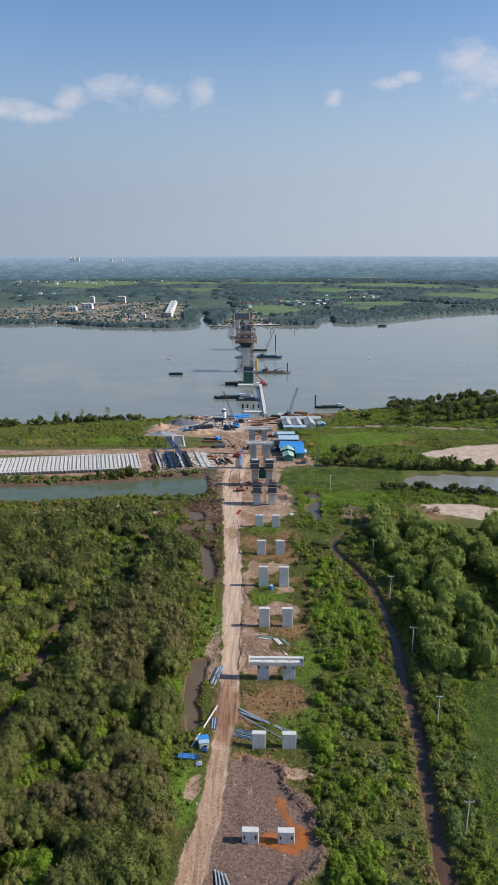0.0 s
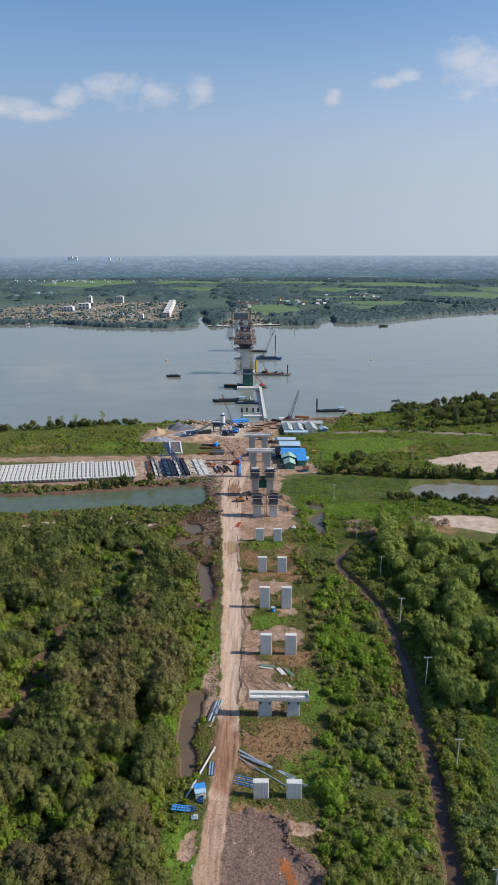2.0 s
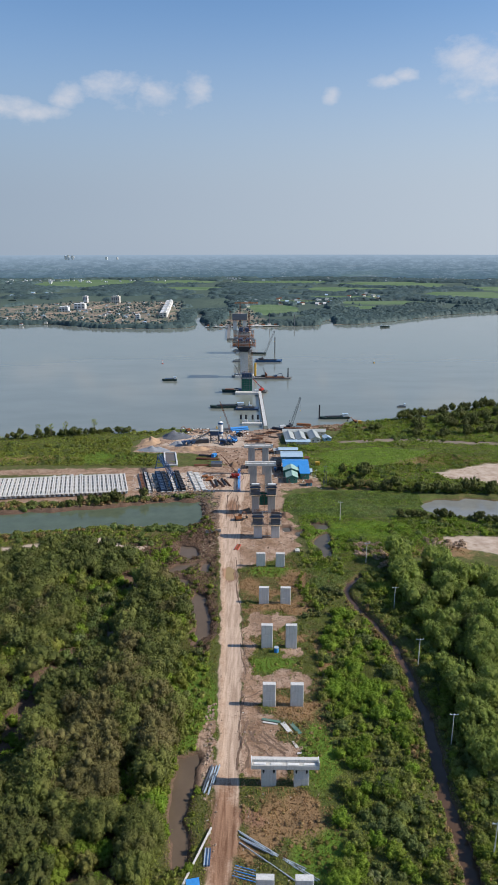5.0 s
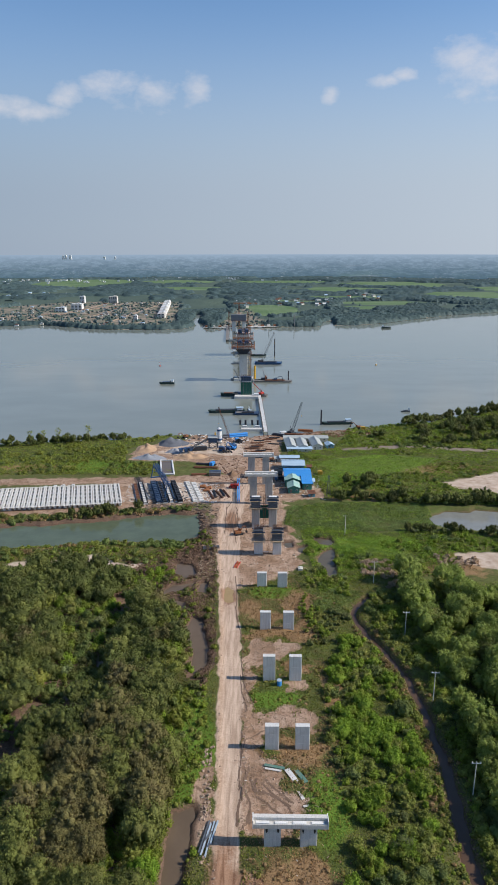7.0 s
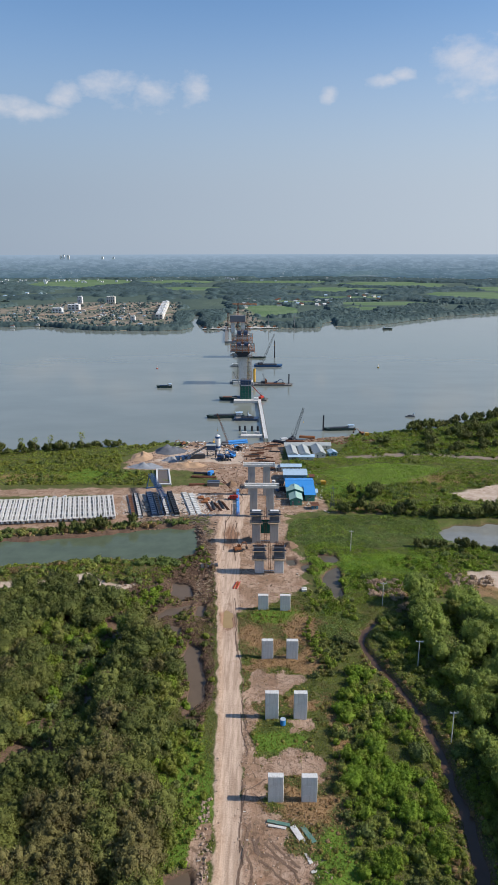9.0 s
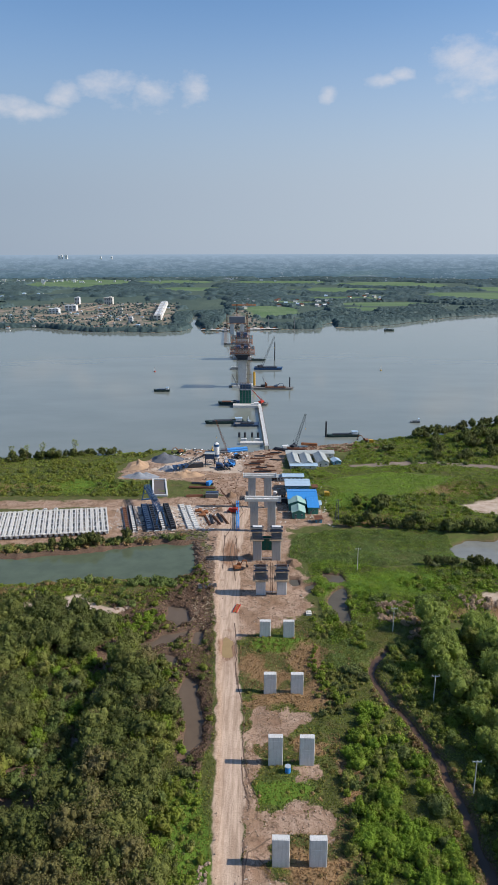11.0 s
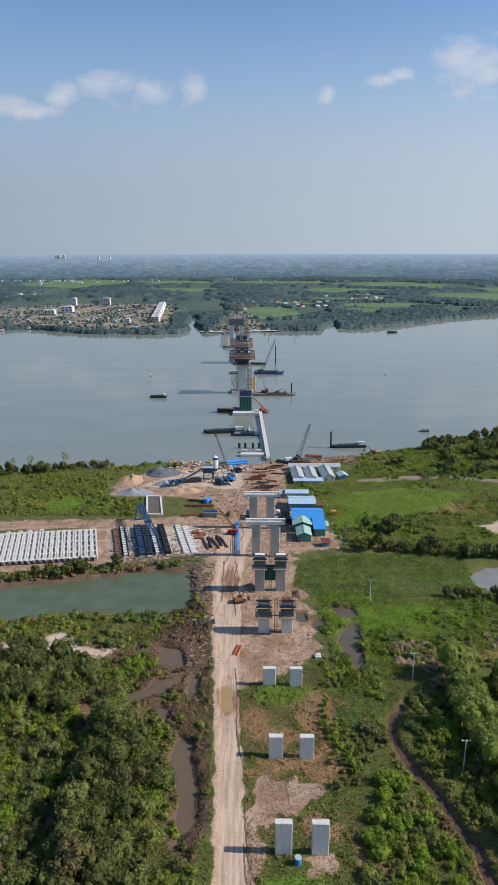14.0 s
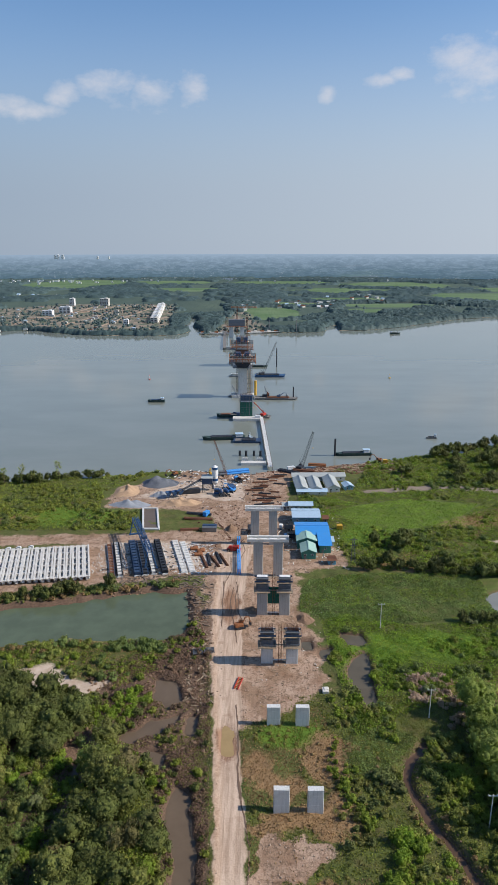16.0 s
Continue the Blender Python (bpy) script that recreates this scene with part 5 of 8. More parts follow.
LINES += [([(128, 612), (140, 622), (150, 630), (200, 652), (250, 688)], 2.8, 0.95), ([(136, 588), (140, 600), (143, 614)], 2.9, 0.9), ([(128, 566), (146, 559), (158, 567)], 3.0, 0.85), ([(158, 600), (166, 612)], 2.8, 1.0), ([(156, 606), (210, 630), (260, 660)], 3.2, 1.0), ([(160, 590), (230, 612)], 3.4, 1.0), ([(168, 570), (235, 590)], 3.6, 1.0), ([(132, 572), (142, 576)], 3.0, 0.8),
         ([(60, 470), (74, 462), (80, 480)], 3.6, 0.9), ([(95, 578), (108, 582)], 5, 0.8), ([(-108, 412), (-70, 418), (-58, 421)], 3.6, 0.7), ([(60, 556), (68, 552)], 4, 0.6)]
for line, gap, sc in LINES:
    for (ax, ay), (bx, by) in zip(line, line[1:]):
        n = max(1, int(math.hypot(bx - ax, by - ay) / gap))
        for i in range(n):
            f = (i + rng.uniform(0.1, 0.9)) / n
            px, py = ax + (bx - ax) * f + rng.normal(0, 1.8), ay + (by - ay) * f + rng.normal(0, 1.3)
            if float(fbm(np.array([px]), np.array([py]), 13, 401)[0]) < 0.33:
                continue
            kk = int(rng.integers(0, 3))
            zz = max(-1.2, float(heights(np.array([px]), np.array([py]))[0])) - 0.2
            m = pose(px, py, zz, 0, 0, rng.uniform(0, 360))
            s = sc * rng.uniform(0.45, 1.35)
            if first[kk]:
                first[kk] = False
                bank_proto[kk].matrix_basis = m
                bank_proto[kk].scale = (sc, sc, sc)
            else:
                o = copy_thing(bank_proto[kk], m)
                o.scale = (s, s, s)

def frond_mesh(name, count, length, spread_, material):
    """A palm's head: arching fronds with paired leaflets."""
    out = []
    for i in range(count):
        a = i * 2.4 + rng.uniform(-0.3, 0.3)
        rise = rng.uniform(0.5, 1.2)
        pts = []
        for j in range(8):
            f = j / 7
            rad = length * spread_ * f
            pts.append(np.array((math.cos(a) * rad, math.sin(a) * rad, length * (rise * f - rise * 0.8 * f * f))))
        side = np.array((-math.sin(a), math.cos(a), 0))
        for j in range(1, 8):
            w = length * 0.26 * (1 - abs(j / 7 - 0.45))
            back = (pts[j] - pts[j - 1]) * 0.9
            for sgn in (-1, 1):
                e = pts[j] + side * sgn * w - np.array((0, 0, w * 0.45)) + back * 0.4
                out.append(np.stack([pts[j - 1], (pts[j - 1] + e) / 2 - back * 0.3, e, pts[j]]))
    return quad_mesh(name, np.array(out), material)


slender = thing("slender_tree", 0, -60, 0, 0, "tall thin tree with a sparse pale crown on the bank", "tree", "slender trees on the bank")
part("trunk", trunk_shape(11.0, 1.6), M_BARK, slender)
head = new("crown", plant_mesh("crown", [], np.concatenate([leaves(rng.normal(0, 0.55, (34, 3)) + (math.cos(a) * 1.3, math.sin(a) * 1.3, zz), rng.normal(0, 1, (34, 3)), 0.34) for a, zz in ((0.3, 6.6), (2.5, 7.8), (4.4, 8.6), (1.2, 9.6), (3.4, 10.4), (5.2, 11.0))]), M_LEAF_OLIVE))
head.parent = slender
for i, (ax, ay) in enumerate(((-168, 556), (-159, 559), (-148, 561), (-126, 566), (150, 610))):
    m = pose(ax, ay, float(heights(np.array([float(ax)]), np.array([float(ay)]))[0]) - 0.2, 0, 0, i * 80)
    if i == 0:
        slender.matrix_basis = m
    else:
        copy_thing(slender, m).scale = (0.8 + 0.12 * i % 0.4,) * 3
palm = thing("nipa_palm", 0, -60, 0, 0, "stemless dark green marsh palm with arching fronds", "palm", "palms in the marsh wood")
head = new("fronds", frond_mesh("fronds", 11, 4.6, 0.55, M_PALM))
head.parent = palm
spots = [(-52, 213), (-47, 222), (-40, 235), (-36, 236), (-33, 233), (-86, 226), (-83, 229), (-80, 226), (-68, 262), (-60, 268), (-28, 240), (46, 158), (44, 161), (49, 150), (36, 172), (-56, 300), (-72, 330), (70, 300), (74, 330), (62, 352), (90, 396), (-88, 318)]
for i, (ax, ay) in enumerate(spots):
    m = pose(ax, ay, float(heights(np.array([float(ax)]), np.array([float(ay)]))[0]) + (3.0 if ax < -30 else 0.6), 0, 0, i * 77)
    if i == 0:
        palm.matrix_basis = m
    else:
        o = copy_thing(palm, m)
        o.scale = (0.7 + 0.06 * (i % 7),) * 3
palm_t = thing("coconut_palm", 0, -60, 0, 0, "tall palm with bare grey trunk on the river bank", "palm", "palms on the bank")
part("trunk", trunk_palm(), M_BARK, palm_t)
head = new("fronds", frond_mesh("fronds", 13, 3.4, 0.75, M_PALM))
head.parent = palm_t
head.matrix_basis = pose(0.8, 0.3, 7.6)
for i, (ax, ay) in enumerate([(-150, 562), (-143, 560), (-128, 566), (-122, 569), (-111, 571), (-106, 572), (-98, 575), (-171, 556), (-183, 552), (104, 580), (98, 577), (190, 640)]):
    m = pose(ax, ay, float(heights(np.array([float(ax)]), np.array([float(ay)]))[0]) - 0.2, 0, 0, i * 63)
    if i == 0:
        palm_t.matrix_basis = m
        palm_t.scale = (0.6,) * 3
    else:
        o = copy_thing(palm_t, m)
        o.scale = (0.45 + 0.05 * (i % 6),) * 3

# woods beyond the river: a rolling canopy broken by fields, crown beside crown
def canopy(x0, x1, y0, y1, step, high, need):
    cx, cy = np.meshgrid(np.arange(x0, x1, step), np.arange(y0, y1, step))
    nx2, ny2 = cx.shape[1], cx.shape[0]
    x = cx.ravel() + rng.uniform(-0.42, 0.42, cx.size) * step
    y = cy.ravel() + rng.uniform(-0.42, 0.42, cx.size) * step
    q = zones(x, y)
    dens = fbm(x, y, 130, 101) + (fbm(x, y, 36, 103) - 0.5) * 0.30
    ok = (q["river"] < -5) & (q["field"] < 0.4) & (q["plots"] < 0.5) & ((dens > need) | (q["river"] > -60)) & (np.hypot(x, y) < 3380)
    z = np.where(ok, high * (0.45 + 0.35 * fbm(x, y, 40, 105)) + rng.uniform(-0.42, 0.42, len(x)) * high, -1.0)
    i = (np.arange(ny2 - 1)[:, None] * nx2 + np.arange(nx2 - 1)[None]).ravel()
    quad = np.stack([i, i + 1, i + nx2 + 1, i + nx2], -1)
    seen = ok[quad].any(1) & (np.abs(x[quad[:, 0]]) < 0.40 * y[quad[:, 0]] + 60)
    quad = quad[seen]
    me = bpy.data.meshes.new("far_woods")
    used_v, back = np.unique(quad, return_inverse=True)
    me.from_pydata(np.stack([x, y, z], -1)[used_v].tolist(), [], back.reshape(-1, 4).tolist())
    me.polygons.foreach_set("use_smooth", np.ones(len(me.polygons), bool))
    me.materials.append(M_FAR_WOOD_HAZE)
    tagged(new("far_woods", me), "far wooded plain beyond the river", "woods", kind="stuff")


canopy(-640, 700, 1300, 1960, 3.2, 7.5, 0.47)
canopy(-1420, 1420, 1950, 3390, 7.5, 9.0, 0.45)
# bushes among the far plots
x, y = rng.uniform(-640, 30, 2600), 1330 + 600 * rng.random(2600) ** 1.3
q = zones(x, y)
m = (q["plots"] > 0.5) & (q["river"] < -4) & (fbm(x, y, 50, 109) > 0.44)
x, y = x[m], y[m]
r = rng.uniform(1.0, 3.4, len(x))
v = LUMP_V[None] * (1 + rng.uniform(-0.3, 0.3, (len(x), len(LUMP_V), 1))) * r[:, None, None] + np.stack([x, y, r * 0.4], -1)[:, None]
f = LUMP_F[None] + (np.arange(len(x)) * len(LUMP_V))[:, None, None]
me = bpy.data.meshes.new("far_bushes")
me.from_pydata(v.reshape(-1, 3).tolist(), [], f.reshape(-1, 3).tolist())
me.materials.append(M_FAR_WOOD_HAZE)
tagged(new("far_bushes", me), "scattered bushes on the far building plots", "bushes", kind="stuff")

# ---------------------------------------------------------------- piers of the approach


def column(name, w, d, h, parent, x, material=None, groove=True):
    """A cast column in lifts, with rounded arrises and a shallow groove down its face."""
    bm = B()
    c, g, hw, hd = 0.12, 0.05, w / 2, d / 2
    out = [(-hw + c, -hd), (-g, -hd), (-g, -hd + 0.04), (g, -hd + 0.04), (g, -hd), (hw - c, -hd), (hw, -hd + c), (hw, hd - c), (hw - c, hd), (-hw + c, hd), (-hw, hd - c), (-hw, -hd + c)]
    levels = [(0.0, 1.0)]
    z = 3.0
    while z < h - 0.4:
        levels += [(z - 0.03, 1.0), (z - 0.02, 0.985), (z + 0.02, 0.985), (z + 0.03, 1.0)]
        z += 3.0
    levels.append((h, 1.0))
    rings = [[bm.verts.new((px * q, py * q, zz)) for px, py in out] for zz, q in levels]
    for a, b in zip(rings, rings[1:]):
        for i in range(len(out)):
            j = (i + 1) % len(out)
            bm.faces.new((a[i], a[j], b[j], b[i]))
    bm.faces.new(rings[-1])
    bm.faces.new(rings[0][::-1])
    ob = part(name, bm, material or M_CONC, parent)
    ob.location = (x, 0, 0)
    return ob


COL_X = (-4.6, 4.53)


def pier(kx, ky, h, label, group="piers of the approach"):
    root = thing("bridge_pier", kx, ky, 0, 0, label, "bridge pier", group)
    for cx in COL_X:
        column("column", 4.25, 1.7, h + 0.4, root, cx, M_CONC_OLD if h > 10 else M_CONC).location.z = -0.4
    for cx in COL_X:
        bm = B()
        for i in range(9):
            for yy in (-0.65, 0.65):
                rod(bm, (cx - 1.8 + i * 0.45, yy, h - 0.1), (cx - 1.8 + i * 0.45, yy, h + 0.12), 0.03, 4)
        part("starter_bars", bm, M_RUST, root)["kind"] = "stuff"
    return root


def pier_cap(root, z0, z1):
    """An inverted-T cross head with end walls and bearing plinths."""
    hz = z1 - z0
    bm = B()
    box(bm, -0.1, 0, z0 + hz * 0.29, 18.7, 2.7, hz * 0.58, bevel=0.06)
    part("cross_head", bm, M_CONC_NEW, root)
    bm = B()
    box(bm, -0.1, 0.45, z0 + hz * 0.79, 18.7, 1.2, hz * 0.42, bevel=0.05)
    part("upstand", bm, M_CONC_NEW, root)
    for s in (-1, 1):
        bm = B()
        box(bm, -0.1 + s * 9.38, 0, z0 + hz * 0.52, 0.22, 2.74, hz * 1.02)
        part("end_wall", bm, M_WHITE, root)
    for i in range(4):
        bm = B()
        box(bm, -7.0 + i * 4.6, -0.78, z0 + hz * 0.58 + 0.12, 3.3, 0.85, 0.24, bevel=0.03)
        part("bearing_plinth", bm, M_WHITE, root)


HEIGHTS = {1: 3.6, 2: 5.0, 3: 6.2, 4: 8.5, 5: 9.8, 6: 7.4, 7: 7.0, 8: 7.2, 9: 11.0, 10: 17.3, 11: 18.6}
PIER_LABEL = {1: "low pair of grey concrete columns in a dark mud pit", 2: "pair of short grey concrete columns beside steel rails", 3: "two grey columns under a white concrete cross head",
              4: "pair of square grey concrete columns on bare earth", 5: "pair of grey concrete columns with a blue barrel beside", 6: "pair of grey concrete columns in brown grass", 7: "pair of grey concrete columns in green grass",
              8: "pair of concrete columns with climbing formwork and rebar", 9: "pair of concrete columns with formwork and green netting", 10: "tall twin columns under a white cross head", 11: "tall twin columns with cross head beside the sheds"}
roots = {}
for kk, (px, py) in PIERS.items():
    roots[kk] = pier(px, py + 0.85, HEIGHTS[kk], PIER_LABEL[kk])
pier_cap(roots[3], 6.15, 8.5)
pier_cap(roots[10], 17.25, 19.7)
pier_cap(roots[11], 18.55, 20.8)
# lifting brackets still bolted to the lower columns
for kk in (1, 3):
    for cx in COL_X:
        for s in (-1, 1):
            bm = B()
            zz = HEIGHTS[kk] - (0.9 if kk == 3 else 1.5)
            box(bm, cx + s * 1.45, -0.98, zz, 0.5, 0.24, 0.7, bevel=0.04)
            rod(bm, (cx + s * 1.45, -1.15, zz - 0.5), (cx + s * 1.45, -1.15, zz + 0.45), 0.16, 8)
            part("bracket", bm, M_DARK, roots[kk])


def formwork(root, z0, z1, white_top, bars):
    for cx in COL_X:
        bm = B()
        for s in (-1, 1):
            box(bm, cx, s * 1.1, (z0 + z1) / 2, 4.7, 0.14, z1 - z0)
            box(bm, cx + s * 2.35, 0, (z0 + z1) / 2, 0.14, 2.2, z1 - z0)
        part("form_panel", bm, M_FORM, root, "grey-blue steel form panels")
        bm = B()
        for i in range(6):
            box(bm, cx - 2.2 + i * 0.88, -1.26, (z0 + z1) / 2 - 0.6, 0.09, 0.16, z1 - z0 - 1.2)
        part("stiffener", bm, M_STEEL, root)["kind"] = "stuff"
        bm = B()
        for i, zz in enumerate((0.7, 2.6)):
            box(bm, cx, -1.42, z0 + zz, 5.3, 0.2, 0.22)
            box(bm, cx + 2.6, 0, z0 + zz, 0.2, 3.0, 0.22)
        part("waler", bm, M_FORM, root)["kind"] = "stuff"
        for yy in (-2.35, 2.35):
            part("screen", box(B(), cx, yy, z1 - 1.2, 6.2, 0.05, 0.7), M_BLUE_DK, root, "dark blue guard screen")
            part("deck", box(B(), cx, yy * 0.77, z1 - 2.1, 6.2, 1.1, 0.08), M_WOOD, root)
        for xx in (-3.1, 3.1):
            part("screen", box(B(), cx + xx, 0, z1 - 1.2, 0.05, 4.6, 0.7), M_BLUE_DK, root, "dark blue guard screen")
        bm = B()
        box(bm, cx, -2.1, z0 - 0.15, 6.6, 1.5, 0.12)
        box(bm, cx, 2.1, z0 - 0.15, 6.6, 1.5, 0.12)
        box(bm, cx - 2.9, 0, z0 - 0.15, 0.8, 3.0, 0.12)
        box(bm, cx + 2.9, 0, z0 - 0.15, 0.8, 3.0, 0.12)
        part("work_platform", bm, M_WOOD, root)
        bm = B()
        for sx in (-3.2, -1.6, 0, 1.6, 3.2):
            for yy in (-2.8, 2.8):
                rod(bm, (cx + sx, yy, z0 - 0.9), (cx + sx, yy, z0 + 1.2), 0.05, 4)
        for yy in (-2.8, 2.8):
            for zz in (0.6, 1.15):
                rod(bm, (cx - 3.2, yy, z0 + zz), (cx + 3.2, yy, z0 + zz), 0.045, 4)
        for sx in (-2.4, -0.8, 0.8, 2.4):
            rod(bm, (cx + sx, -1.0, z0 - 1.5), (cx + sx, -2.7, z0 - 0.2), 0.07, 4)
        part("guard_rail", bm, M_STEEL, root)
        bm = B()
        if white_top:
            box(bm, cx, 0, z1 + 0.1, 4.3, 1.8, 0.25, bevel=0.04)
            part("fresh_top", bm, M_WHITE, root)
        else:
            for i in range(15):
                for yy in (-0.75, 0.0, 0.75):
                    rod(bm, (cx - 2.0 + i * 0.285, yy, z1 - 0.3), (cx - 2.0 + i * 0.285 + rng.normal(0, 0.08), yy, z1 + bars), 0.035, 4)
            part("rebar_cage", bm, M_RUST, root)["kind"] = "stuff"
        bm = B()
        box(bm, cx, -1.5, z1 - 0.4, 5.4, 0.8, 0.1)
        box(bm, cx, 1.5, z1 - 0.4, 5.4, 0.8, 0.1)
        part("top_platform", bm, M_STEEL, root)
    # access tower between the columns
    bm = B()
    lattice(bm, (0.1, 0, 0), (0.1, 0, z1 + 1.5), 1.0, bays=10, r=0.06)
    part("access_tower", bm, M_RUST, root)
    part("gangway", box(B(), 0, -0.2, z1 - 0.2, 4.8, 0.7, 0.12), M_WOOD, root)
    part("gangway", box(B(), 0, -0.2, z0 - 0.2, 4.8, 0.7, 0.12), M_WOOD, root)
    part("tie_beam", box(B(), 0, 0.4, 0.8, 4.8, 0.35, 0.3), M_CONC, root)


formwork(roots[8], 7.6, 13.6, False, 2.0)
formwork(roots[9], 11.4, 17.4, True, 0)
bm = B()
box(bm, 0, 0.5, 8.5, 4.7, 0.06, 7.5)
part("safety_net", bm, M_NET, roots[9], "dark green netting")

# ---------------------------------------------------------------- casting yard
YARD_RZ = 14.4
YU = Vector((0.990, 0.142, 0))
YO = Vector((-72.4, 430.0, 0))


def yard(u, v):
    """A place in the yard: along the row, and back along a girder."""
    a = radians(YARD_RZ)
    return YO + YU * u + Vector((-math.sin(a), math.cos(a), 0)) * v


def girder():
    root = thing("precast_girder", 0, 0, 0, 0, "pale concrete open-topped bridge girder on bearers", "girder", "girders in the casting yard")
    ln = 35.0
    bm = B()
    prism(bm, [(-0.45, 0.5), (0.45, 0.5), (0.86, 2.05), (0.70, 2.05), (0.34, 0.75), (-0.34, 0.75), (-0.70, 2.05), (-0.86, 2.05)], 0.4, ln - 0.4)
    part("web", bm, M_CONC_NEW, root)
    for s in (-1, 1):
        bm = B()
        box(bm, s * 0.93, ln / 2, 2.14, 0.80, ln, 0.18, bevel=0.02)
        part("flange", bm, M_CONC_NEW, root)
    for i in range(6):
        bm = B()
        box(bm, 0, 1.2 + i * (ln - 2.4) / 5, 1.45, 1.0, 1.3 if i in (0, 5) else 0.5, 1.32)
        part("diaphragm", bm, M_CONC_NEW, root)
    return root


proto = girder()
for i in range(41):
    p = yard(-1.6 - i * 2.83 - (0.12 if i % 7 == 3 else 0), rng.normal(0, 0.12))
    m = pose(p.x, p.y, 0.05, 0, 0, YARD_RZ + rng.normal(0, 0.12))
    if i == 0:
        proto.matrix_basis = m
    else:
        copy_thing(proto, m)
bearer = part("girder_bearer", box(B(), 0, 0, 0.31, 2.0, 0.9, 0.62, bevel=0.04), M_CONC, None)
tagged(bearer, "low concrete bearer under the stored girders", "bearer", "bearers under the girders")
for v in (2.5, 32.5):
    a, b = yard(-1.6, v), yard(-114, v)
    for i in range(40):
        c = a.lerp(b, i / 39)
        m = pose(c.x, c.y, -0.09, 0, 0, 8.2)
        if v == 2.5 and i == 0:
            bearer.matrix_basis = m
        else:
            copy_thing(bearer, m)


def bed(name, u, w, h, ln, material, top, label, v0=0.0, ribs=0):
    p = yard(u, v0)
    root = thing(name, p.x, p.y, 0, YARD_RZ, label, "casting bed", "casting beds of the yard")
    bm = B()
    box(bm, 0, ln / 2, 0.25, w + 0.6, ln, 0.5)
    part("bed_slab", bm, M_CONC, root)
    for s in (-1, 1):
        bm = B()
        box(bm, s * (w / 2 - 0.12), ln / 2, 0.5 + h / 2, 0.22, ln, h)
        for i in range(ribs):
            box(bm, s * (w / 2 + 0.18), 0.6 + i * (ln - 1.2) / max(1, ribs - 1), 0.5 + h / 2, 0.45, 0.18, h)
            rod(bm, (s * (w / 2 + 0.1), 0.6 + i * (ln - 1.2) / max(1, ribs - 1), 0.5 + h * 0.9), (s * (w / 2 + 0.8), 0.6 + i * (ln - 1.2) / max(1, ribs - 1), 0.5), 0.08, 4)
        part("side_form", bm, material, root)
    bm = B()
    for i in range(12):
        box(bm, rng.normal(0, 0.05), 1.5 + i * (ln - 3) / 11, 0.5 + h * 0.55, w - 0.5, (ln - 3) / 11 * 0.62, h * 0.8)
    part("core", bm, top, root)["kind"] = "stuff"
    return root


bed("casting_bed", 9.6, 2.2, 0.5, 36, M_RUST, M_RUST, "empty rust-brown casting bed", 1.5)
bed("casting_bed", 13.0, 2.2, 1.2, 36, M_DARK, M_CONC_NEW, "casting bed with a fresh pale girder", 1.5, 14)
bed("casting_bed", 21.0, 2.6, 1.6, 37, M_BLUE_DK, M_BLUE_DK, "dark blue steel girder mould", 1.5, 20)
bed("casting_bed", 24.6, 2.4, 1.2, 37, M_BLUE_DK, M_DARK, "dark steel girder mould in blue braces", 1.5, 16)
bed("casting_bed", 28.4, 2.2, 1.2, 36, M_DARK, M_CONC_NEW, "casting bed with a pale girder", 2, 12)
bed("casting_bed", 33.5, 2.2, 1.7, 36, M_DARK, M_DARK, "black steel girder mould", 1.5, 18)
bed("casting_bed", 42.5, 2.4, 0.35, 36, M_CONC_NEW, M_CONC_NEW, "bare pale concrete casting bed", 2, 10)
bed("casting_bed", 46.2, 2.4, 0.3, 34, M_CONC_NEW, M_CONC, "bare pale concrete casting bed with rubble", 2, 10)

# blue gantry over the moulds
p0, p1 = Vector((-47.0, 441.0, 0)), Vector((-61.0, 481.0, 0))
root = thing("gantry_crane", p0.x, p0.y, 0, math.degrees(math.atan2(-(p1 - p0).x, (p1 - p0).y)), "blue lattice gantry crane over the girder moulds", "gantry crane")
gl = (p1 - p0).length
bm = B()
for s in (-0.9, 0.9):
    lattice(bm, (s, 0, 9.3), (s, gl, 9.3), 1.3, bays=16, r=0.16)
part("bridge_truss", bm, M_BLUE, root)
for v in (0.0, gl):
    for s in (-1, 1):
        bm = B()
        rod(bm, (s * 3.0, v, 0.4), (s * 1.0, v, 9.0), 0.28, 6)
        part("leg", bm, M_BLUE, root)
    bm = B()
    box(bm, 0, v, 0.5, 7.2, 0.7, 0.7, bevel=0.05)
    rod(bm, (-2.2, v, 4.2), (2.2, v, 4.2), 0.14, 6)
    part("end_carriage", bm, M_BLUE, root)
bm = B()
box(bm, 0, gl * 0.35, 10.4, 2.4, 2.0, 1.3, bevel=0.05)
part("hoist", bm, M_BLUE_DK, root)

# long blue launching girder lying beside the road, in two lengths
for ya, yb in ((435.5, 455.0), (455.6, 475.5)):
    root = thing("launching_girder", -5.3 - (ya - 435) * 0.035, ya, 0.1, 2.0, "bright blue steel girder section lying beside the road", "steel girder", "blue girder sections")
    bm = B()
    lattice(bm, (0, 0, 0.95), (0, yb - ya, 0.95), 1.5, bays=12, r=0.10)
    part("truss", bm, M_BLUE_LT, root)
    bm = B()
    box(bm, -0.45, (yb - ya) / 2, 1.75, 0.55, yb - ya, 0.12)
    box(bm, 0.45, (yb - ya) / 2, 1.75, 0.55, yb - ya, 0.12)
    part("flange", bm, M_BLUE_LT, root)


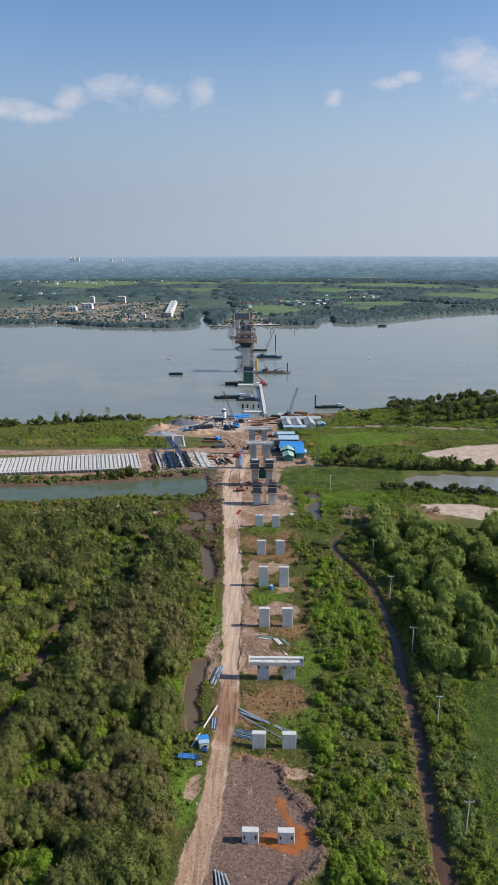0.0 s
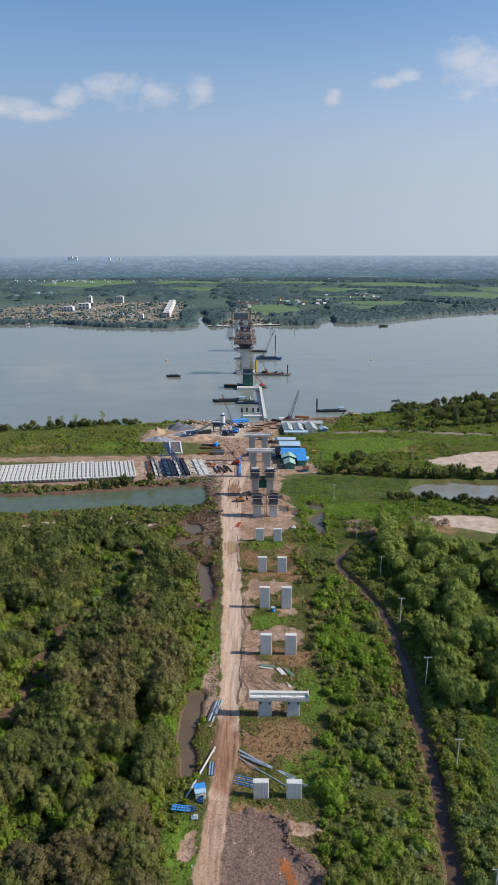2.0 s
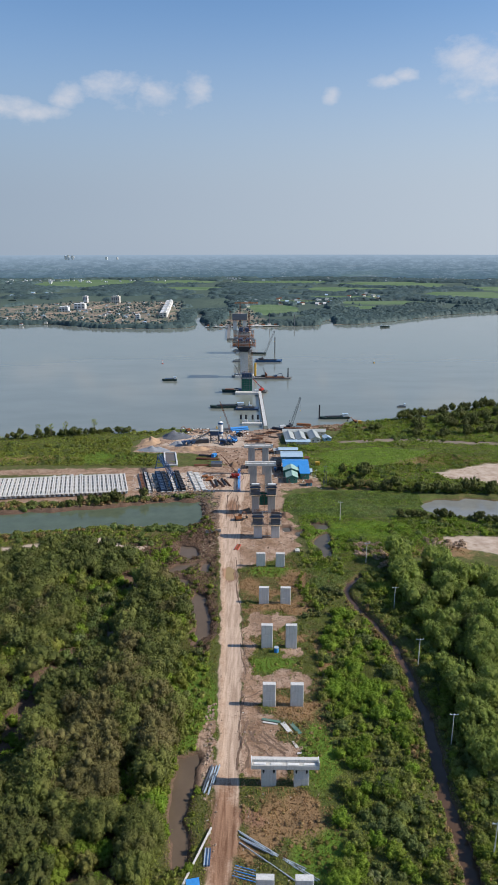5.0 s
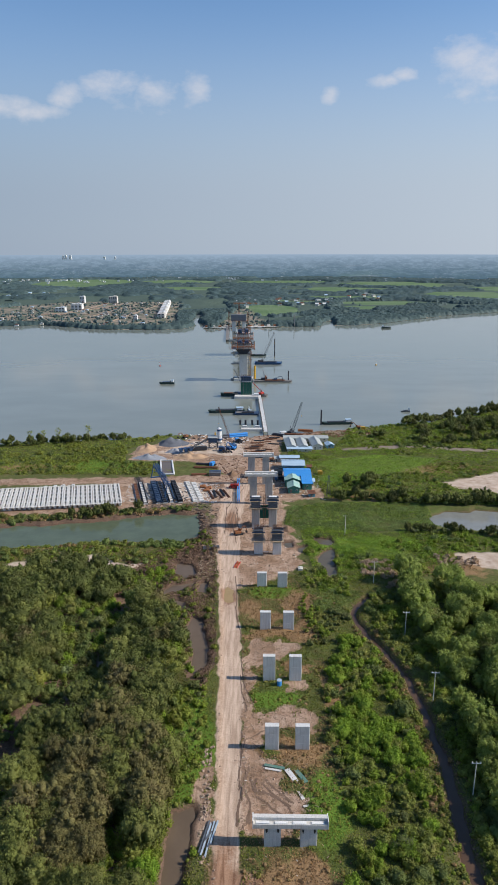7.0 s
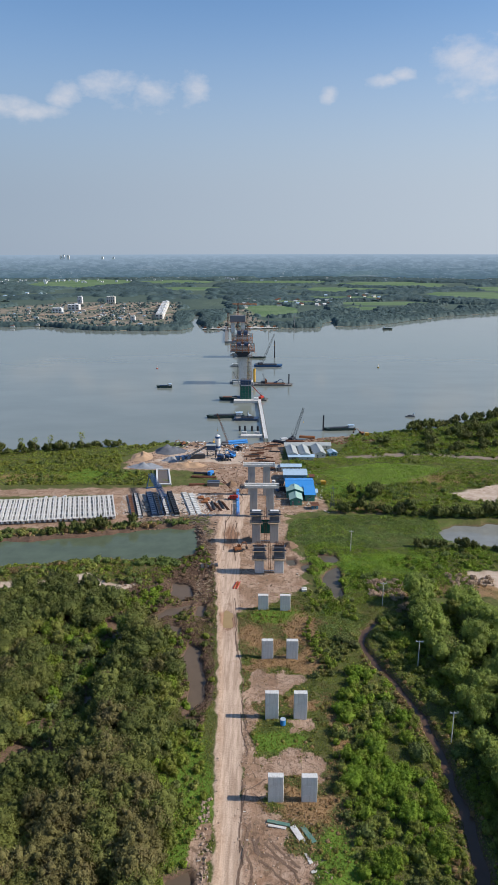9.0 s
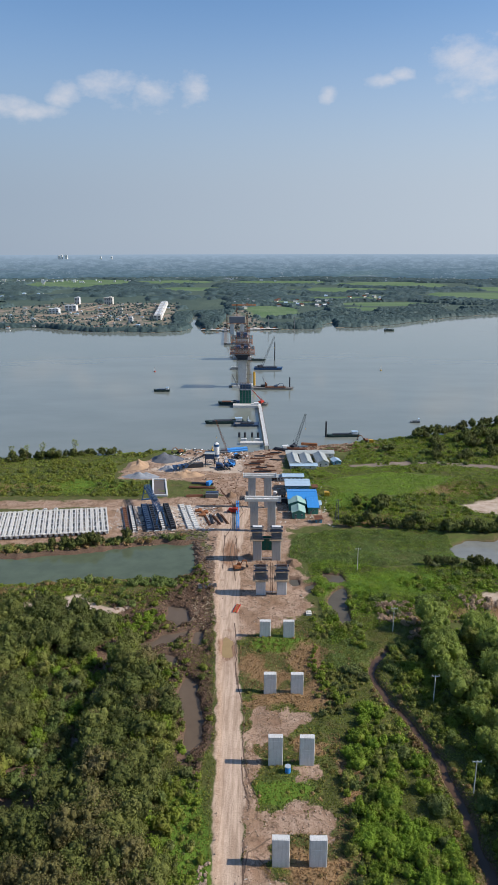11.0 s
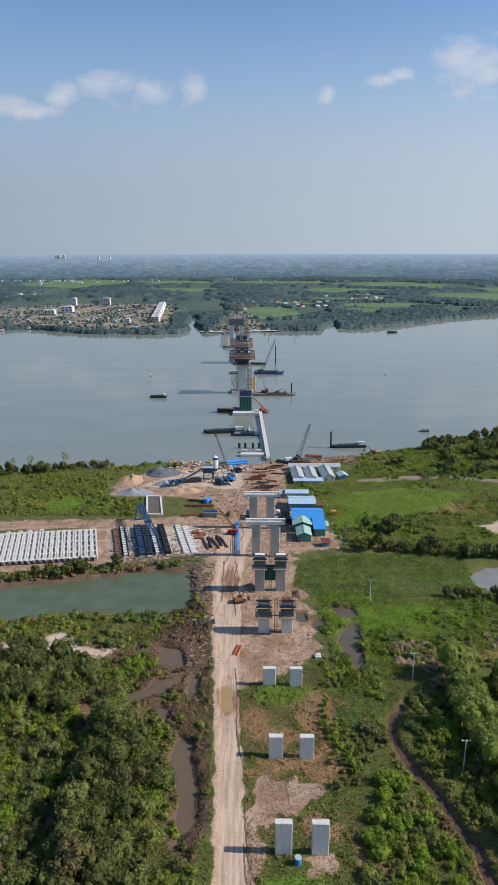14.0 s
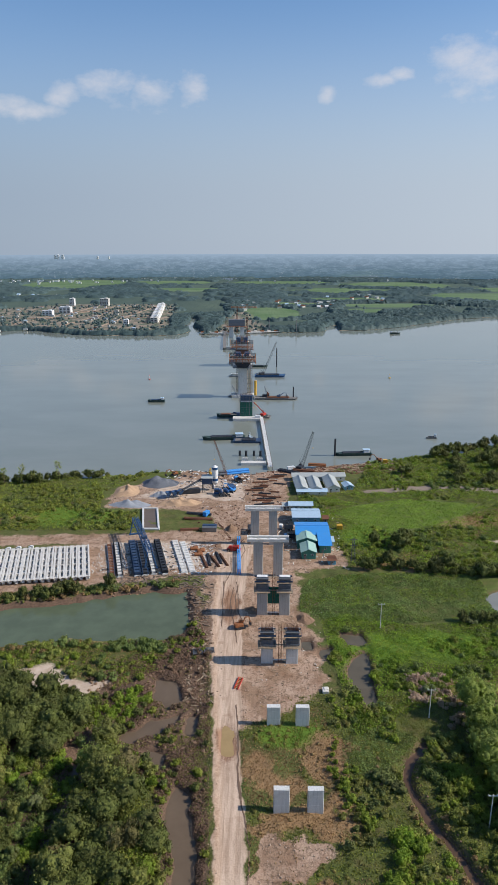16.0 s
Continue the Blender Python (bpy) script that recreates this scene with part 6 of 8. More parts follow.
def heap(name, x, y, rx, ry, h, material, label, seed):
    bm = B()
    n, rings = 40, 14
    rows = []
    for j in range(rings + 1):
        f = j / rings
        rows.append([])
        for i in range(n):
            a = i / n * math.tau
            w = 1 + 0.22 * noise.noise((math.cos(a) * 1.3 + seed, math.sin(a) * 1.3, 0))
            px, py = math.cos(a) * rx * f * w, math.sin(a) * ry * f * w
            z = h * max(0, 1 - f ** 1.5) ** 1.2 * (1 + 0.75 * noise.noise((px * 0.22, py * 0.22, seed))) + (0.9 * noise.noise((px * 0.5, py * 0.5, seed)) + 0.5 * noise.noise((px * 1.3, py * 1.3, seed))) * (1 - f)
            rows[-1].append(bm.verts.new((px, py, z - 0.15 * f)))
            if j == 0:
                break
    for i in range(n):
        bm.faces.new((rows[0][0], rows[1][i], rows[1][(i + 1) % n]))
        for j in range(1, rings):
            bm.faces.new((rows[j][i], rows[j + 1][i], rows[j + 1][(i + 1) % n], rows[j][(i + 1) % n]))
    for f in bm.faces:
        f.smooth = True
    ob = part(name, bm, material, None)
    ob.location = (x, y, 0)
    return tagged(ob, label, "heap", "heaps of aggregate")


def loose(name, c):
    kk = Mat(name, 0.95)
    a, b = kk.noise(3.0, 6, 0.7), kk.noise(0.3, 4)
    kk.color(kk.mix(kk.ramp(b, 0.35, 0.7, 0, 0.5), kk.mix(kk.ramp(a, 0.3, 0.7), tuple(v * 0.65 for v in c), tuple(v * 1.2 for v in c)), tuple(v * 1.15 for v in c))).bump(a, 0.6, 0.2)
    return kk.m


M_GRAVEL, M_GRAVEL_LT, M_SANDP, M_MUDP = loose("dark_gravel", (0.13, 0.14, 0.16)), loose("blue_grey_gravel", (0.27, 0.29, 0.32)), loose("orange_sand", (0.44, 0.295, 0.185)), loose("brown_spoil", (0.22, 0.14, 0.09))
heap("gravel_mound", -60, 560, 13, 9, 4.6, M_GRAVEL, "large heap of dark grey gravel", 1)
heap("gravel_mound", -72, 523, 12.5, 5.5, 2.8, M_GRAVEL_LT, "long heap of pale blue-grey gravel", 2)
heap("sand_mound", -78, 546, 9, 11, 3.0, M_SANDP, "heap of orange building sand", 3)
heap("sand_mound", -43, 526, 13, 6, 2.8, M_SANDP, "long heap of orange building sand", 4)
heap("gravel_mound", -56, 538, 7, 4, 2.6, M_GRAVEL_LT, "small heap of grey gravel", 5)
heap("spoil_mound", -10.8, 489, 3.4, 5, 2.2, M_MUDP, "heap of brown spoil", 6)
heap("spoil_mound", 2, 405, 5, 4, 1.2, M_MUDP, "low heap of brown spoil beside the road", 7)
heap("spoil_mound", 22.5, 399, 4, 5, 1.5, M_MUDP, "low heap of brown spoil", 8)

# settling tank with a wall of pale sacks
tank = [(-63.0, 516), (-54.8, 516), (-49.8, 487), (-58.2, 487)]
root = thing("settling_tank", 0, 0, 0, 0, "long open settling tank with pale walls and brown water", "tank")
for i in range(4):
    a, b = Vector((*tank[i], 0)), Vector((*tank[(i + 1) % 4], 0))
    bm = B()
    d = b - a
    box(bm, (a.x + b.x) / 2, (a.y + b.y) / 2, 0.55, d.length + 0.9, 1.1, 1.1, rz=math.degrees(math.atan2(d.y, d.x)), bevel=0.15)
    part("wall", bm, M_CONC, root)
bm = B()
bm.faces.new([bm.verts.new((x, y, 0.45)) for x, y in reversed(tank)])
part("tank_water", bm, bpy.data.materials["mud_water"], root, "muddy brown water")

# ---------------------------------------------------------------- batching plant
root = thing("batching_plant", -26, 547, 0, 0, "blue-grey concrete batching tower with inclined conveyor", "batching plant")
bm = B()
for sx in (-3, 3):
    for sy in (-3, 3):
        rod(bm, (sx - 2, sy, 0), (sx - 2, sy, 9), 0.22, 6)
for zz in (3, 6):
    for s in (-3, 3):
        rod(bm, (-5, s, zz), (1, s, zz), 0.12, 4)
        rod(bm, (s - 2, -3, zz), (s - 2, 3, zz), 0.12, 4)
        rod(bm, (-5, s, zz - 3), (1, s, zz), 0.08, 4)
part("frame", bm, M_DARK, root)
bm = B()
box(bm, -2, 0, 7.3, 6.4, 6.4, 3.4, bevel=0.08)
part("mixer_house", bm, M_BLUE_DK, root)
bm = B()
box(bm, -2, 0, 9.3, 7.2, 7.2, 0.3)
part("roof", bm, M_ROOF_GREY, root)
bm = B()
lattice(bm, (-22, -12, 1.2), (-5, -1.5, 8.2), 1.3, bays=14, r=0.09)
part("conveyor_frame", bm, M_STEEL, root)
bm = B()
rod(bm, (-22, -12, 1.5), (-5, -1.5, 8.6), 0.6, 6)
part("conveyor_belt", bm, M_DARK, root)
for i in range(3):
    bm = B()
    r = bmesh.ops.create_cone(bm, cap_ends=False, segments=4, radius1=0.9, radius2=2.4, depth=2.6, matrix=pose(-24.5 + i * 3.4, -13.2 + i * 1.3, 2.9, 0, 0, 75))
    part("feed_bin", bm, M_BLUE, root)
bm = B()
box(bm, -13, -4.5, 1.6, 13, 2.8, 3.0, rz=12, bevel=0.06)
part("aggregate_bin", bm, M_DARK, root)
bm = B()
box(bm, 4.0, -5.4, 1.9, 3.0, 2.6, 3.4, bevel=0.08)
part("control_cabin", bm, M_BLUE, root)
bm = B()
box(bm, 4.0, -6.72, 2.4, 2.2, 0.06, 1.0)
part("cabin_window", bm, M_GLASS, root)
for sx, sy, h in ((-23.4, 549.0, 16.0),):
    root = thing("cement_silo", sx, sy, 0, 0, "white cement silo with blue bands on legs", "silo")
    bm = B()
    rod(bm, (0, 0, 5.0), (0, 0, h - 1.0), 1.8, 18)
    rod(bm, (0, 0, h - 1.0), (0, 0, h), 1.8, 18, 0.5)
    rod(bm, (0, 0, 3.2), (0, 0, 5.0), 0.35, 18, 1.8)
    part("shell", bm, M_WHITE, root)
    for zz in (6.2, h - 2.6):
        bm = B()
        rod(bm, (0, 0, zz), (0, 0, zz + 1.5), 1.84, 18)
        part("band", bm, M_BLUE, root, "blue painted band")
    for a in range(4):
        bm = B()
        rod(bm, (math.cos(a * 1.571 + 0.78) * 1.6, math.sin(a * 1.571 + 0.78) * 1.6, 0), (math.cos(a * 1.571 + 0.78) * 1.6, math.sin(a * 1.571 + 0.78) * 1.6, 6), 0.14, 6)
        part("leg", bm, M_BLUE_DK, root)
    bm = B()
    for s in (-1, 1):
        for i in range(10):
            rod(bm, (s * 0.9, -1.0, h + 0.0), (s * 0.9, -1.0, h + 1.0), 0.04, 4)
    rod(bm, (-0.9, -1.0, h + 1), (0.9, -1.0, h + 1), 0.04, 4)
    part("guard_rail", bm, M_STEEL, root)

# ---------------------------------------------------------------- sheds


def shed(x, y, w, d, hw, hr, roof, wall, label, rz=0.0, ridge="y", lean=False, windows=2, name="shed"):
    """A shed with its front at y, w wide and d deep; walls of real thickness, roof sheets that overhang."""
    root = thing(name, x, y, 0, rz, label, "shed", "site sheds")
    for sx in (-1, 1):
        bm = B()
        box(bm, sx * (w / 2 - 0.08), d / 2, hw / 2, 0.16, d, hw)
        part("wall", bm, wall, root)
    for yy in (0.08, d - 0.08):
        bm = B()
        if ridge == "y" and not lean:
            prism(bm, [(-w / 2 + 0.16, 0), (w / 2 - 0.16, 0), (w / 2 - 0.16, hw), (0, hw + hr - 0.05), (-w / 2 + 0.16, hw)], yy - 0.08, yy + 0.08)
        else:
            box(bm, 0, yy, hw / 2, w - 0.32, 0.16, hw)
        part("end_wall", bm, wall, root)
    o = 0.6
    if ridge == "y":
        run = w / 2 + o
        a = math.degrees(math.atan2(hr, w / 2))
        for sx in (-1, 1):
            bm = B()
            ln = run / math.cos(radians(a))
            box(bm, sx * run / 2, d / 2, hw + hr - run / 2 * math.tan(radians(a)) + 0.09, ln, d + 2 * o, 0.10, ry=sx * a)
            part("roof", bm, roof, root)
        bm = B()
        box(bm, 0, d / 2, hw + hr + 0.16, 0.5, d + 2 * o, 0.10)
        part("ridge_cap", bm, roof, root)
    elif lean:
        a = math.degrees(math.atan2(hr, d))
        bm = B()
        box(bm, 0, d / 2, hw + hr / 2 + 0.09, w + 2 * o, (d + 2 * o) / math.cos(radians(a)), 0.10, rx=a)
        part("roof", bm, roof, root)
    else:
        run = d / 2 + o
        a = math.degrees(math.atan2(hr, d / 2))
        for sy in (-1, 1):
            bm = B()
            box(bm, 0, d / 2 + sy * run / 2, hw + hr - run / 2 * math.tan(radians(a)) + 0.09, w + 2 * o, run / math.cos(radians(a)), 0.10, rx=-sy * a)
            part("roof", bm, roof, root)
        bm = B()
        box(bm, 0, d / 2, hw + hr + 0.16, w + 2 * o, 0.5, 0.10)
        part("ridge_cap", bm, roof, root)
    for i in range(windows):
        xx = (i + 0.5) / windows * w - w / 2
        win = part("window", box(B(), xx, -0.03, hw * 0.58, 1.1, 0.10, 0.9), M_WHITE, root)
        part("pane", box(B(), xx, -0.095, hw * 0.58, 0.92, 0.03, 0.72), M_GLASS, win)
    part("door", box(B(), w * 0.12 - w / 2 + 0.8, -0.04, 1.0, 0.95, 0.08, 2.0), M_STEEL, root)
    return root


shed(30.5, 543.5, 6.8, 20, 3.0, 1.7, M_ROOF_GREY, M_CREAM, "long pale shed with a grey gabled roof", 3.2)
shed(39.2, 543.5, 6.8, 20, 3.0, 1.7, M_ROOF_GREY, M_CREAM, "long pale shed with a grey gabled roof", 3.2)
shed(50.0, 545.0, 7.4, 20, 3.2, 1.9, M_ROOF_GREY, M_CREAM, "long open-sided shed with a grey gabled roof", 4.5)
shed(36.2, 539.6, 18, 4.2, 2.4, 0.5, M_ROOF_PALE, M_CREAM, "low pale lean-to in front of sheds", 0, "x", True)
shed(42.5, 566, 34, 5.0, 3.0, 0.7, M_ROOF_GREY, M_CREAM, "long grey-roofed shed across the back", 1.5, "x", True, 6)
shed(60.0, 549, 5.2, 7, 2.6, 1.0, M_ROOF_PALE, M_WALL_BLUE, "small blue-green shed with pale roof", 12)
shed(27.8, 514.8, 13.2, 6.0, 3.4, 0.9, M_ROOF_PALE, M_CREAM, "pale office shed with white windows", 0, "x", False, 5)
shed(19.6, 516.0, 4.0, 4.0, 2.4, 0.4, M_ROOF_GREY, M_CREAM, "small grey lean-to beside the office", 0, "x", True)
shed(29.6, 495, 14.6, 12, 4.4, 1.3, M_ROOF_PALE, M_WALL_BLUE, "shed with a pale blue sheet roof", 0, "x", False, 3)
shed(31.2, 471, 16.4, 15.5, 5.0, 1.5, M_ROOF_BLUE, M_WALL_BLUE, "large shed with a bright blue sheet roof", 0, "x", False, 3)
shed(36.6, 459.6, 5.6, 12, 4.2, 1.2, M_ROOF_BLUE, M_WALL_GREEN, "lean-to with a bright blue sheet roof", 0, "x", True, 1)
shed(27.8, 464.5, 9.4, 8, 4.6, 1.6, M_ROOF_GREEN, M_WALL_GREEN, "green shed with a pale green gabled roof")
shed(28.0, 453.0, 6.8, 9.6, 3.8, 1.4, M_ROOF_GREEN, M_WALL_GREEN, "small green shed with a pale green gabled roof")
shed(40.3, 497, 2.6, 3.0, 2.6, 0.4, M_RUST, M_WOOD, "rusty little hut among the scrub", 0, "x", True, 1, "hut")
shed(38.8, 447.0, 3.4, 3.2, 2.4, 0.5, M_RUST, M_WALL_BLUE, "small hut with a rusty roof", 8, "x", True, 1, "hut")
shed(40.5, 468.0, 2.2, 5.0, 2.4, 0.4, M_ROOF_PALE, M_CREAM, "narrow pale store beside the blue shed", 0, "x", True, 1, "hut")

# ---------------------------------------------------------------- machines


def wheel(root, x, y, z, r, w=0.35):
    tyre = part("wheel", rod(B(), (x - w / 2, y, z), (x + w / 2, y, z), r, 14), M_BLACK, root)
    part("rim", rod(B(), (x - w / 2 - 0.02, y, z), (x + w / 2 + 0.02, y, z), r * 0.5, 10), M_STEEL, tyre)


def tracks(root, w=2.6, ln=4.2):
    for s in (-1, 1):
        bm = B()
        prism(bm, [(-ln / 2, 0.45), (-ln / 2 + 0.35, 0.05), (ln / 2 - 0.35, 0.05), (ln / 2, 0.45), (ln / 2 - 0.35, 0.9), (-ln / 2 + 0.35, 0.9)], -0.3, 0.3)
        bmesh.ops.rotate(bm, verts=bm.verts, matrix=Matrix.Rotation(radians(90), 3, "Z"))
        bmesh.ops.translate(bm, verts=bm.verts, vec=(s * w / 2, 0, 0))
        part("track", bm, M_DARK, root)


def excavator(x, y, rz, material, label, z=0.0, reach=1.0):
    root = thing("excavator", x, y, z, rz, label, "excavator", "excavators")
    tracks(root)
    part("body", box(box(B(), 0, -0.5, 1.6, 2.7, 3.4, 1.1, bevel=0.12), 0.7, -1.6, 2.3, 1.2, 1.1, 0.5), material, root)
    cab = part("cab", box(B(), -0.8, 0.6, 2.2, 1.0, 1.5, 1.7, bevel=0.1), material, root)
    part("window", box(box(B(), -0.8, 1.36, 2.4, 0.8, 0.03, 1.0), -1.31, 0.6, 2.4, 0.03, 1.1, 1.0), M_GLASS, cab)
    part("boom", rod(rod(B(), (0.2, 0.9, 1.7), (0.2, 3.2 * reach, 4.6), 0.26, 6), (0.2, 3.2 * reach, 4.6), (0.2, 5.4 * reach, 4.3), 0.24, 6), material, root)
    part("stick", rod(B(), (0.2, 5.4 * reach, 4.5), (0.2, 6.3 * reach, 1.9), 0.18, 6), material, root)
    part("bucket", prism(B(), [(-0.5, 0.8), (0.9, 0.8), (0.9, 1.9), (-0.5, 1.9)], 5.7 * reach, 6.6 * reach), M_DARK, root)
    return root


def truck(x, y, rz, cab_mat, bed_mat, label, kind="tipper", name="truck"):
    root = thing(name, x, y, 0.02, rz, label, "truck", "lorries on the site")
    part("chassis", box(B(), 0, 0, 0.95, 1.0, 7.6, 0.3), M_DARK, root)
    cab = part("cab", box(B(), 0, 3.0, 1.95, 2.4, 1.8, 2.0, bevel=0.14), cab_mat, root)
    part("windscreen", box(B(), 0, 3.92, 2.3, 2.0, 0.04, 0.8), M_GLASS, cab)
    if kind == "mixer":
        bm = rod(rod(B(), (0, 1.6, 2.1), (0, -0.4, 2.5), 0.7, 14, 1.25), (0, -0.4, 2.5), (0, -3.4, 3.0), 1.25, 14, 0.6)
        part("drum", bm, bed_mat, root)
    elif kind == "tank":
        part("tank", rod(B(), (0, 1.6, 2.2), (0, -3.8, 2.2), 1.1, 16), bed_mat, root)
    else:
        bm = B()
        box(bm, 0, -1.1, 1.25, 2.4, 5.2, 0.12)
        for s in (-1, 1):
            box(bm, s * 1.16, -1.1, 1.9, 0.08, 5.2, 1.2)
            box(bm, 0, -1.1 + s * 2.56, 1.9, 2.4, 0.08, 1.2)
        part("tipper_body", bm, bed_mat, root)
    for yy in (2.7, -1.6, -2.9):
        for s in (-1, 1):
            wheel(root, s * 1.05, yy, 0.52, 0.52)
    return root


def crawler_crane(x, y, rz, tip, material, boom_mat, label, z=0.0, w=1.2):
    root = thing("crawler_crane", x, y, z, rz, label, "crane", "lattice boom cranes")
    tracks(root, 4.2, 6.2)
    part("body", box(box(B(), 0, -1.2, 2.0, 3.2, 5.6, 1.7, bevel=0.12), 0, -3.6, 1.9, 3.6, 1.2, 1.6, bevel=0.1), material, root)
    cab = part("cab", box(B(), -1.3, 1.4, 2.3, 1.2, 1.8, 1.9, bevel=0.1), material, root)
    part("window", box(B(), -1.3, 2.32, 2.5, 1.0, 0.03, 1.1), M_GLASS, cab)
    inv = pose(x, y, z, 0, 0, rz).inverted()
    t = inv @ Vector(tip)
    bays = max(10, int(t.length / 1.8))
    part("boom", lattice(B(), (0, 1.4, 1.8), t, w, w * 0.55, bays, 0.085), boom_mat, root)
    mast = Vector((0, -2.2, 7.0))
    bm = B()
    rod(bm, (0, 0.2, 2.6), mast, 0.12, 5)
    rod(bm, mast, t, 0.035, 4)
    rod(bm, mast, (0, -3.6, 2.6), 0.05, 4)
    part("mast_and_stays", bm, M_DARK, root)
    hook = t - Vector((0, 0, min(t.z * 0.45, 14)))
    line = part("hoist_rope", rod(B(), t, hook, 0.03, 4), M_DARK, root)
    part("hook_block", box(B(), hook.x, hook.y, hook.z, 0.4, 0.4, 0.9, bevel=0.08), M_YELLOW, line)
    return root


crawler_crane(32.5, 590, -30, (40.5, 593, 25.5), M_DARK, M_DARK, "dark crawler crane with a raised lattice boom on the bank", 0.0, 1.9)
crawler_crane(-13.5, 551, 20, (-24.5, 562, 28.5), M_BLUE, M_RUST, "blue crawler crane with a long red-grey lattice boom")
# red wheeled crane
root = thing("mobile_crane", -8.6, 461.5, 0, 78, "red wheeled crane parked beside the blue girder", "crane")
part("chassis", box(B(), 0, 0, 1.1, 2.5, 7.0, 0.7, bevel=0.1), M_RED, root)
part("house", box(B(), 0.2, -1.0, 2.3, 2.3, 3.0, 1.5, bevel=0.12), M_RED, root)
cab = part("cab", box(B(), -0.5, 1.6, 2.3, 1.2, 1.7, 1.5, bevel=0.12), M_RED, root)
part("window", box(B(), -0.5, 2.47, 2.5, 1.0, 0.04, 0.8), M_GLASS, cab)
for yy in (-2.3, 2.3):
    for s in (-1, 1):
        wheel(root, s * 1.2, yy, 0.75, 0.75, 0.5)
part("boom", lattice(B(), (0.4, -1.2, 2.8), (5.5, 9.5, 12.0), 0.8, 0.5, 12, 0.07), M_RUST, root)
part("stay", rod(B(), (0.2, -2.0, 3.0), (-3.5, -6.0, 9.0), 0.10, 5), M_RUST, root)

excavator(-13, 545.5, 60, M_BLUE_LT, "bright blue excavator beside the batching plant")
excavator(-3.8, 391.5, -70, M_ORANGE_DK, "dusty orange excavator beside the road", 0, 0.7)
excavator(-52, 576, 120, M_ORANGE_DK, "rusty orange excavator on the river bank")
excavator(88, 607, 70, M_ORANGE_DK, "orange excavator on the river bank")
excavator(-27.5, 575, 30, M_YELLOW, "yellow excavator on the bank", 0, 0.5)
truck(-15.8, 540.5, 20, M_BLUE, M_BLUE, "blue mixer lorry waiting at the batching plant", "mixer", "mixer_lorry")
truck(-19.5, 539.5, 15, M_BLUE, M_BLUE_DK, "dark blue mixer lorry at the batching plant", "mixer", "mixer_lorry")
truck(18.5, 488, 80, M_WHITE, M_STEEL, "white lorry parked between pier and shed")
truck(20.5, 476, 95, M_BLUE, M_DARK, "dark lorry parked beside the sheds")
truck(-1.0, 484.5, 0, M_DARK, M_DARK, "dark lorry beside the tall pier", "tank", "tank_lorry")
truck(-9.5, 564, 30, M_BLUE_LT, M_DARK, "blue lorry on the bank track")


def container(x, y, rz, material, label, ln=6.0, z=0.0, tilt=0.0):
    root = thing("container", x, y, z, rz, label, "container", "site containers")
    bm = B()
    box(bm, 0, 0, 1.3, ln, 2.4, 2.5, bevel=0.04)
    for i in range(int(ln / 0.4)):
        for s in (-1, 1):
            box(bm, -ln / 2 + 0.3 + i * 0.4, s * 1.22, 1.3, 0.18, 0.06, 2.2)
    part("body", bm, material, root)
    for s in (-0.55, 0.55):
        part("door", box(B(), ln / 2 + 0.03, s, 1.3, 0.06, 1.0, 2.2), material, root)
    return root


container(-22.6, 485.5, 0, M_STEEL, "grey steel site container beside a pool", 7.5)
container(-22.6, 488.6, 0, M_BLUE_DK, "dark blue site container", 7.5)
container(-25.8, 507.5, 60, M_BLUE_LT, "bright blue container standing askew", 4)
container(47.0, 489.2, 0, M_YELLOW, "yellow box standing in the meadow", 3.0)
container(92.0, 604.0, 0, M_YELLOW, "yellow box on the river bank", 3.0)
container(25.5, 588, 20, M_WHITE, "white cabin on the bank", 5)

# stacks and bundles
def bundle(name, x, y, rz, ln, n, r, material, label, z=0.0, gap=1.05, category="pipes", rows=2):
    root = thing(name, x, y, z, rz, label, category)
    i = 0
    for row in range(rows):
        for j in range(n - row):
            bm = rod(B(), ((j - (n - row - 1) / 2) * 2 * r * gap, -ln / 2 + rng.normal(0, 0.15), r + row * r * 1.75), ((j - (n - row - 1) / 2) * 2 * r * gap, ln / 2 + rng.normal(0, 0.15), r + row * r * 1.75), r, 10)
            part("pipe", bm, material, root)
    return root


bundle("pipe_stack", -11.5, 580.5, 108, 17, 3, 0.75, M_BLUE_LT, "stack of bright blue steel pipes on the bank")
bundle("pipe_stack", -20, 577, 100, 5, 2, 0.9, M_STEEL, "short grey steel pipes", 0, 1.05)
bundle("pipe_stack", 24, 583, 60, 15, 6, 0.35, M_DARK, "stack of dark steel piles on the bank")
bundle("pipe_stack", 34, 585, 75, 14, 5, 0.4, M_RUST, "stack of rusty steel piles on the bank")
bundle("pipe_stack", 44, 597, 80, 12, 4, 0.45, M_ORANGE_DK, "stack of rusty orange tubes on the bank")
bundle("pipe_stack", -30, 502, 85, 16, 5, 0.25, M_RUST, "rusty steel tubes beside the plant")
bundle("pipe_stack", -30, 509, 80, 14, 5, 0.25, M_DARK, "dark steel tubes beside the plant")
bundle("pipe_stack", -33, 487, 95, 10, 4, 0.3, M_RUST, "rusty reinforcing bundles beside the pool")
for i in range(22):
    bundle("rebar_bundle", rng.uniform(-2, 20), 516 + i * 2.9, 90 + rng.normal(0, 8), rng.uniform(5, 13), 4, 0.14, M_RUST if i % 3 else M_DARK, "bundle of rusty reinforcing bars on timber", 0.2, 1.3)
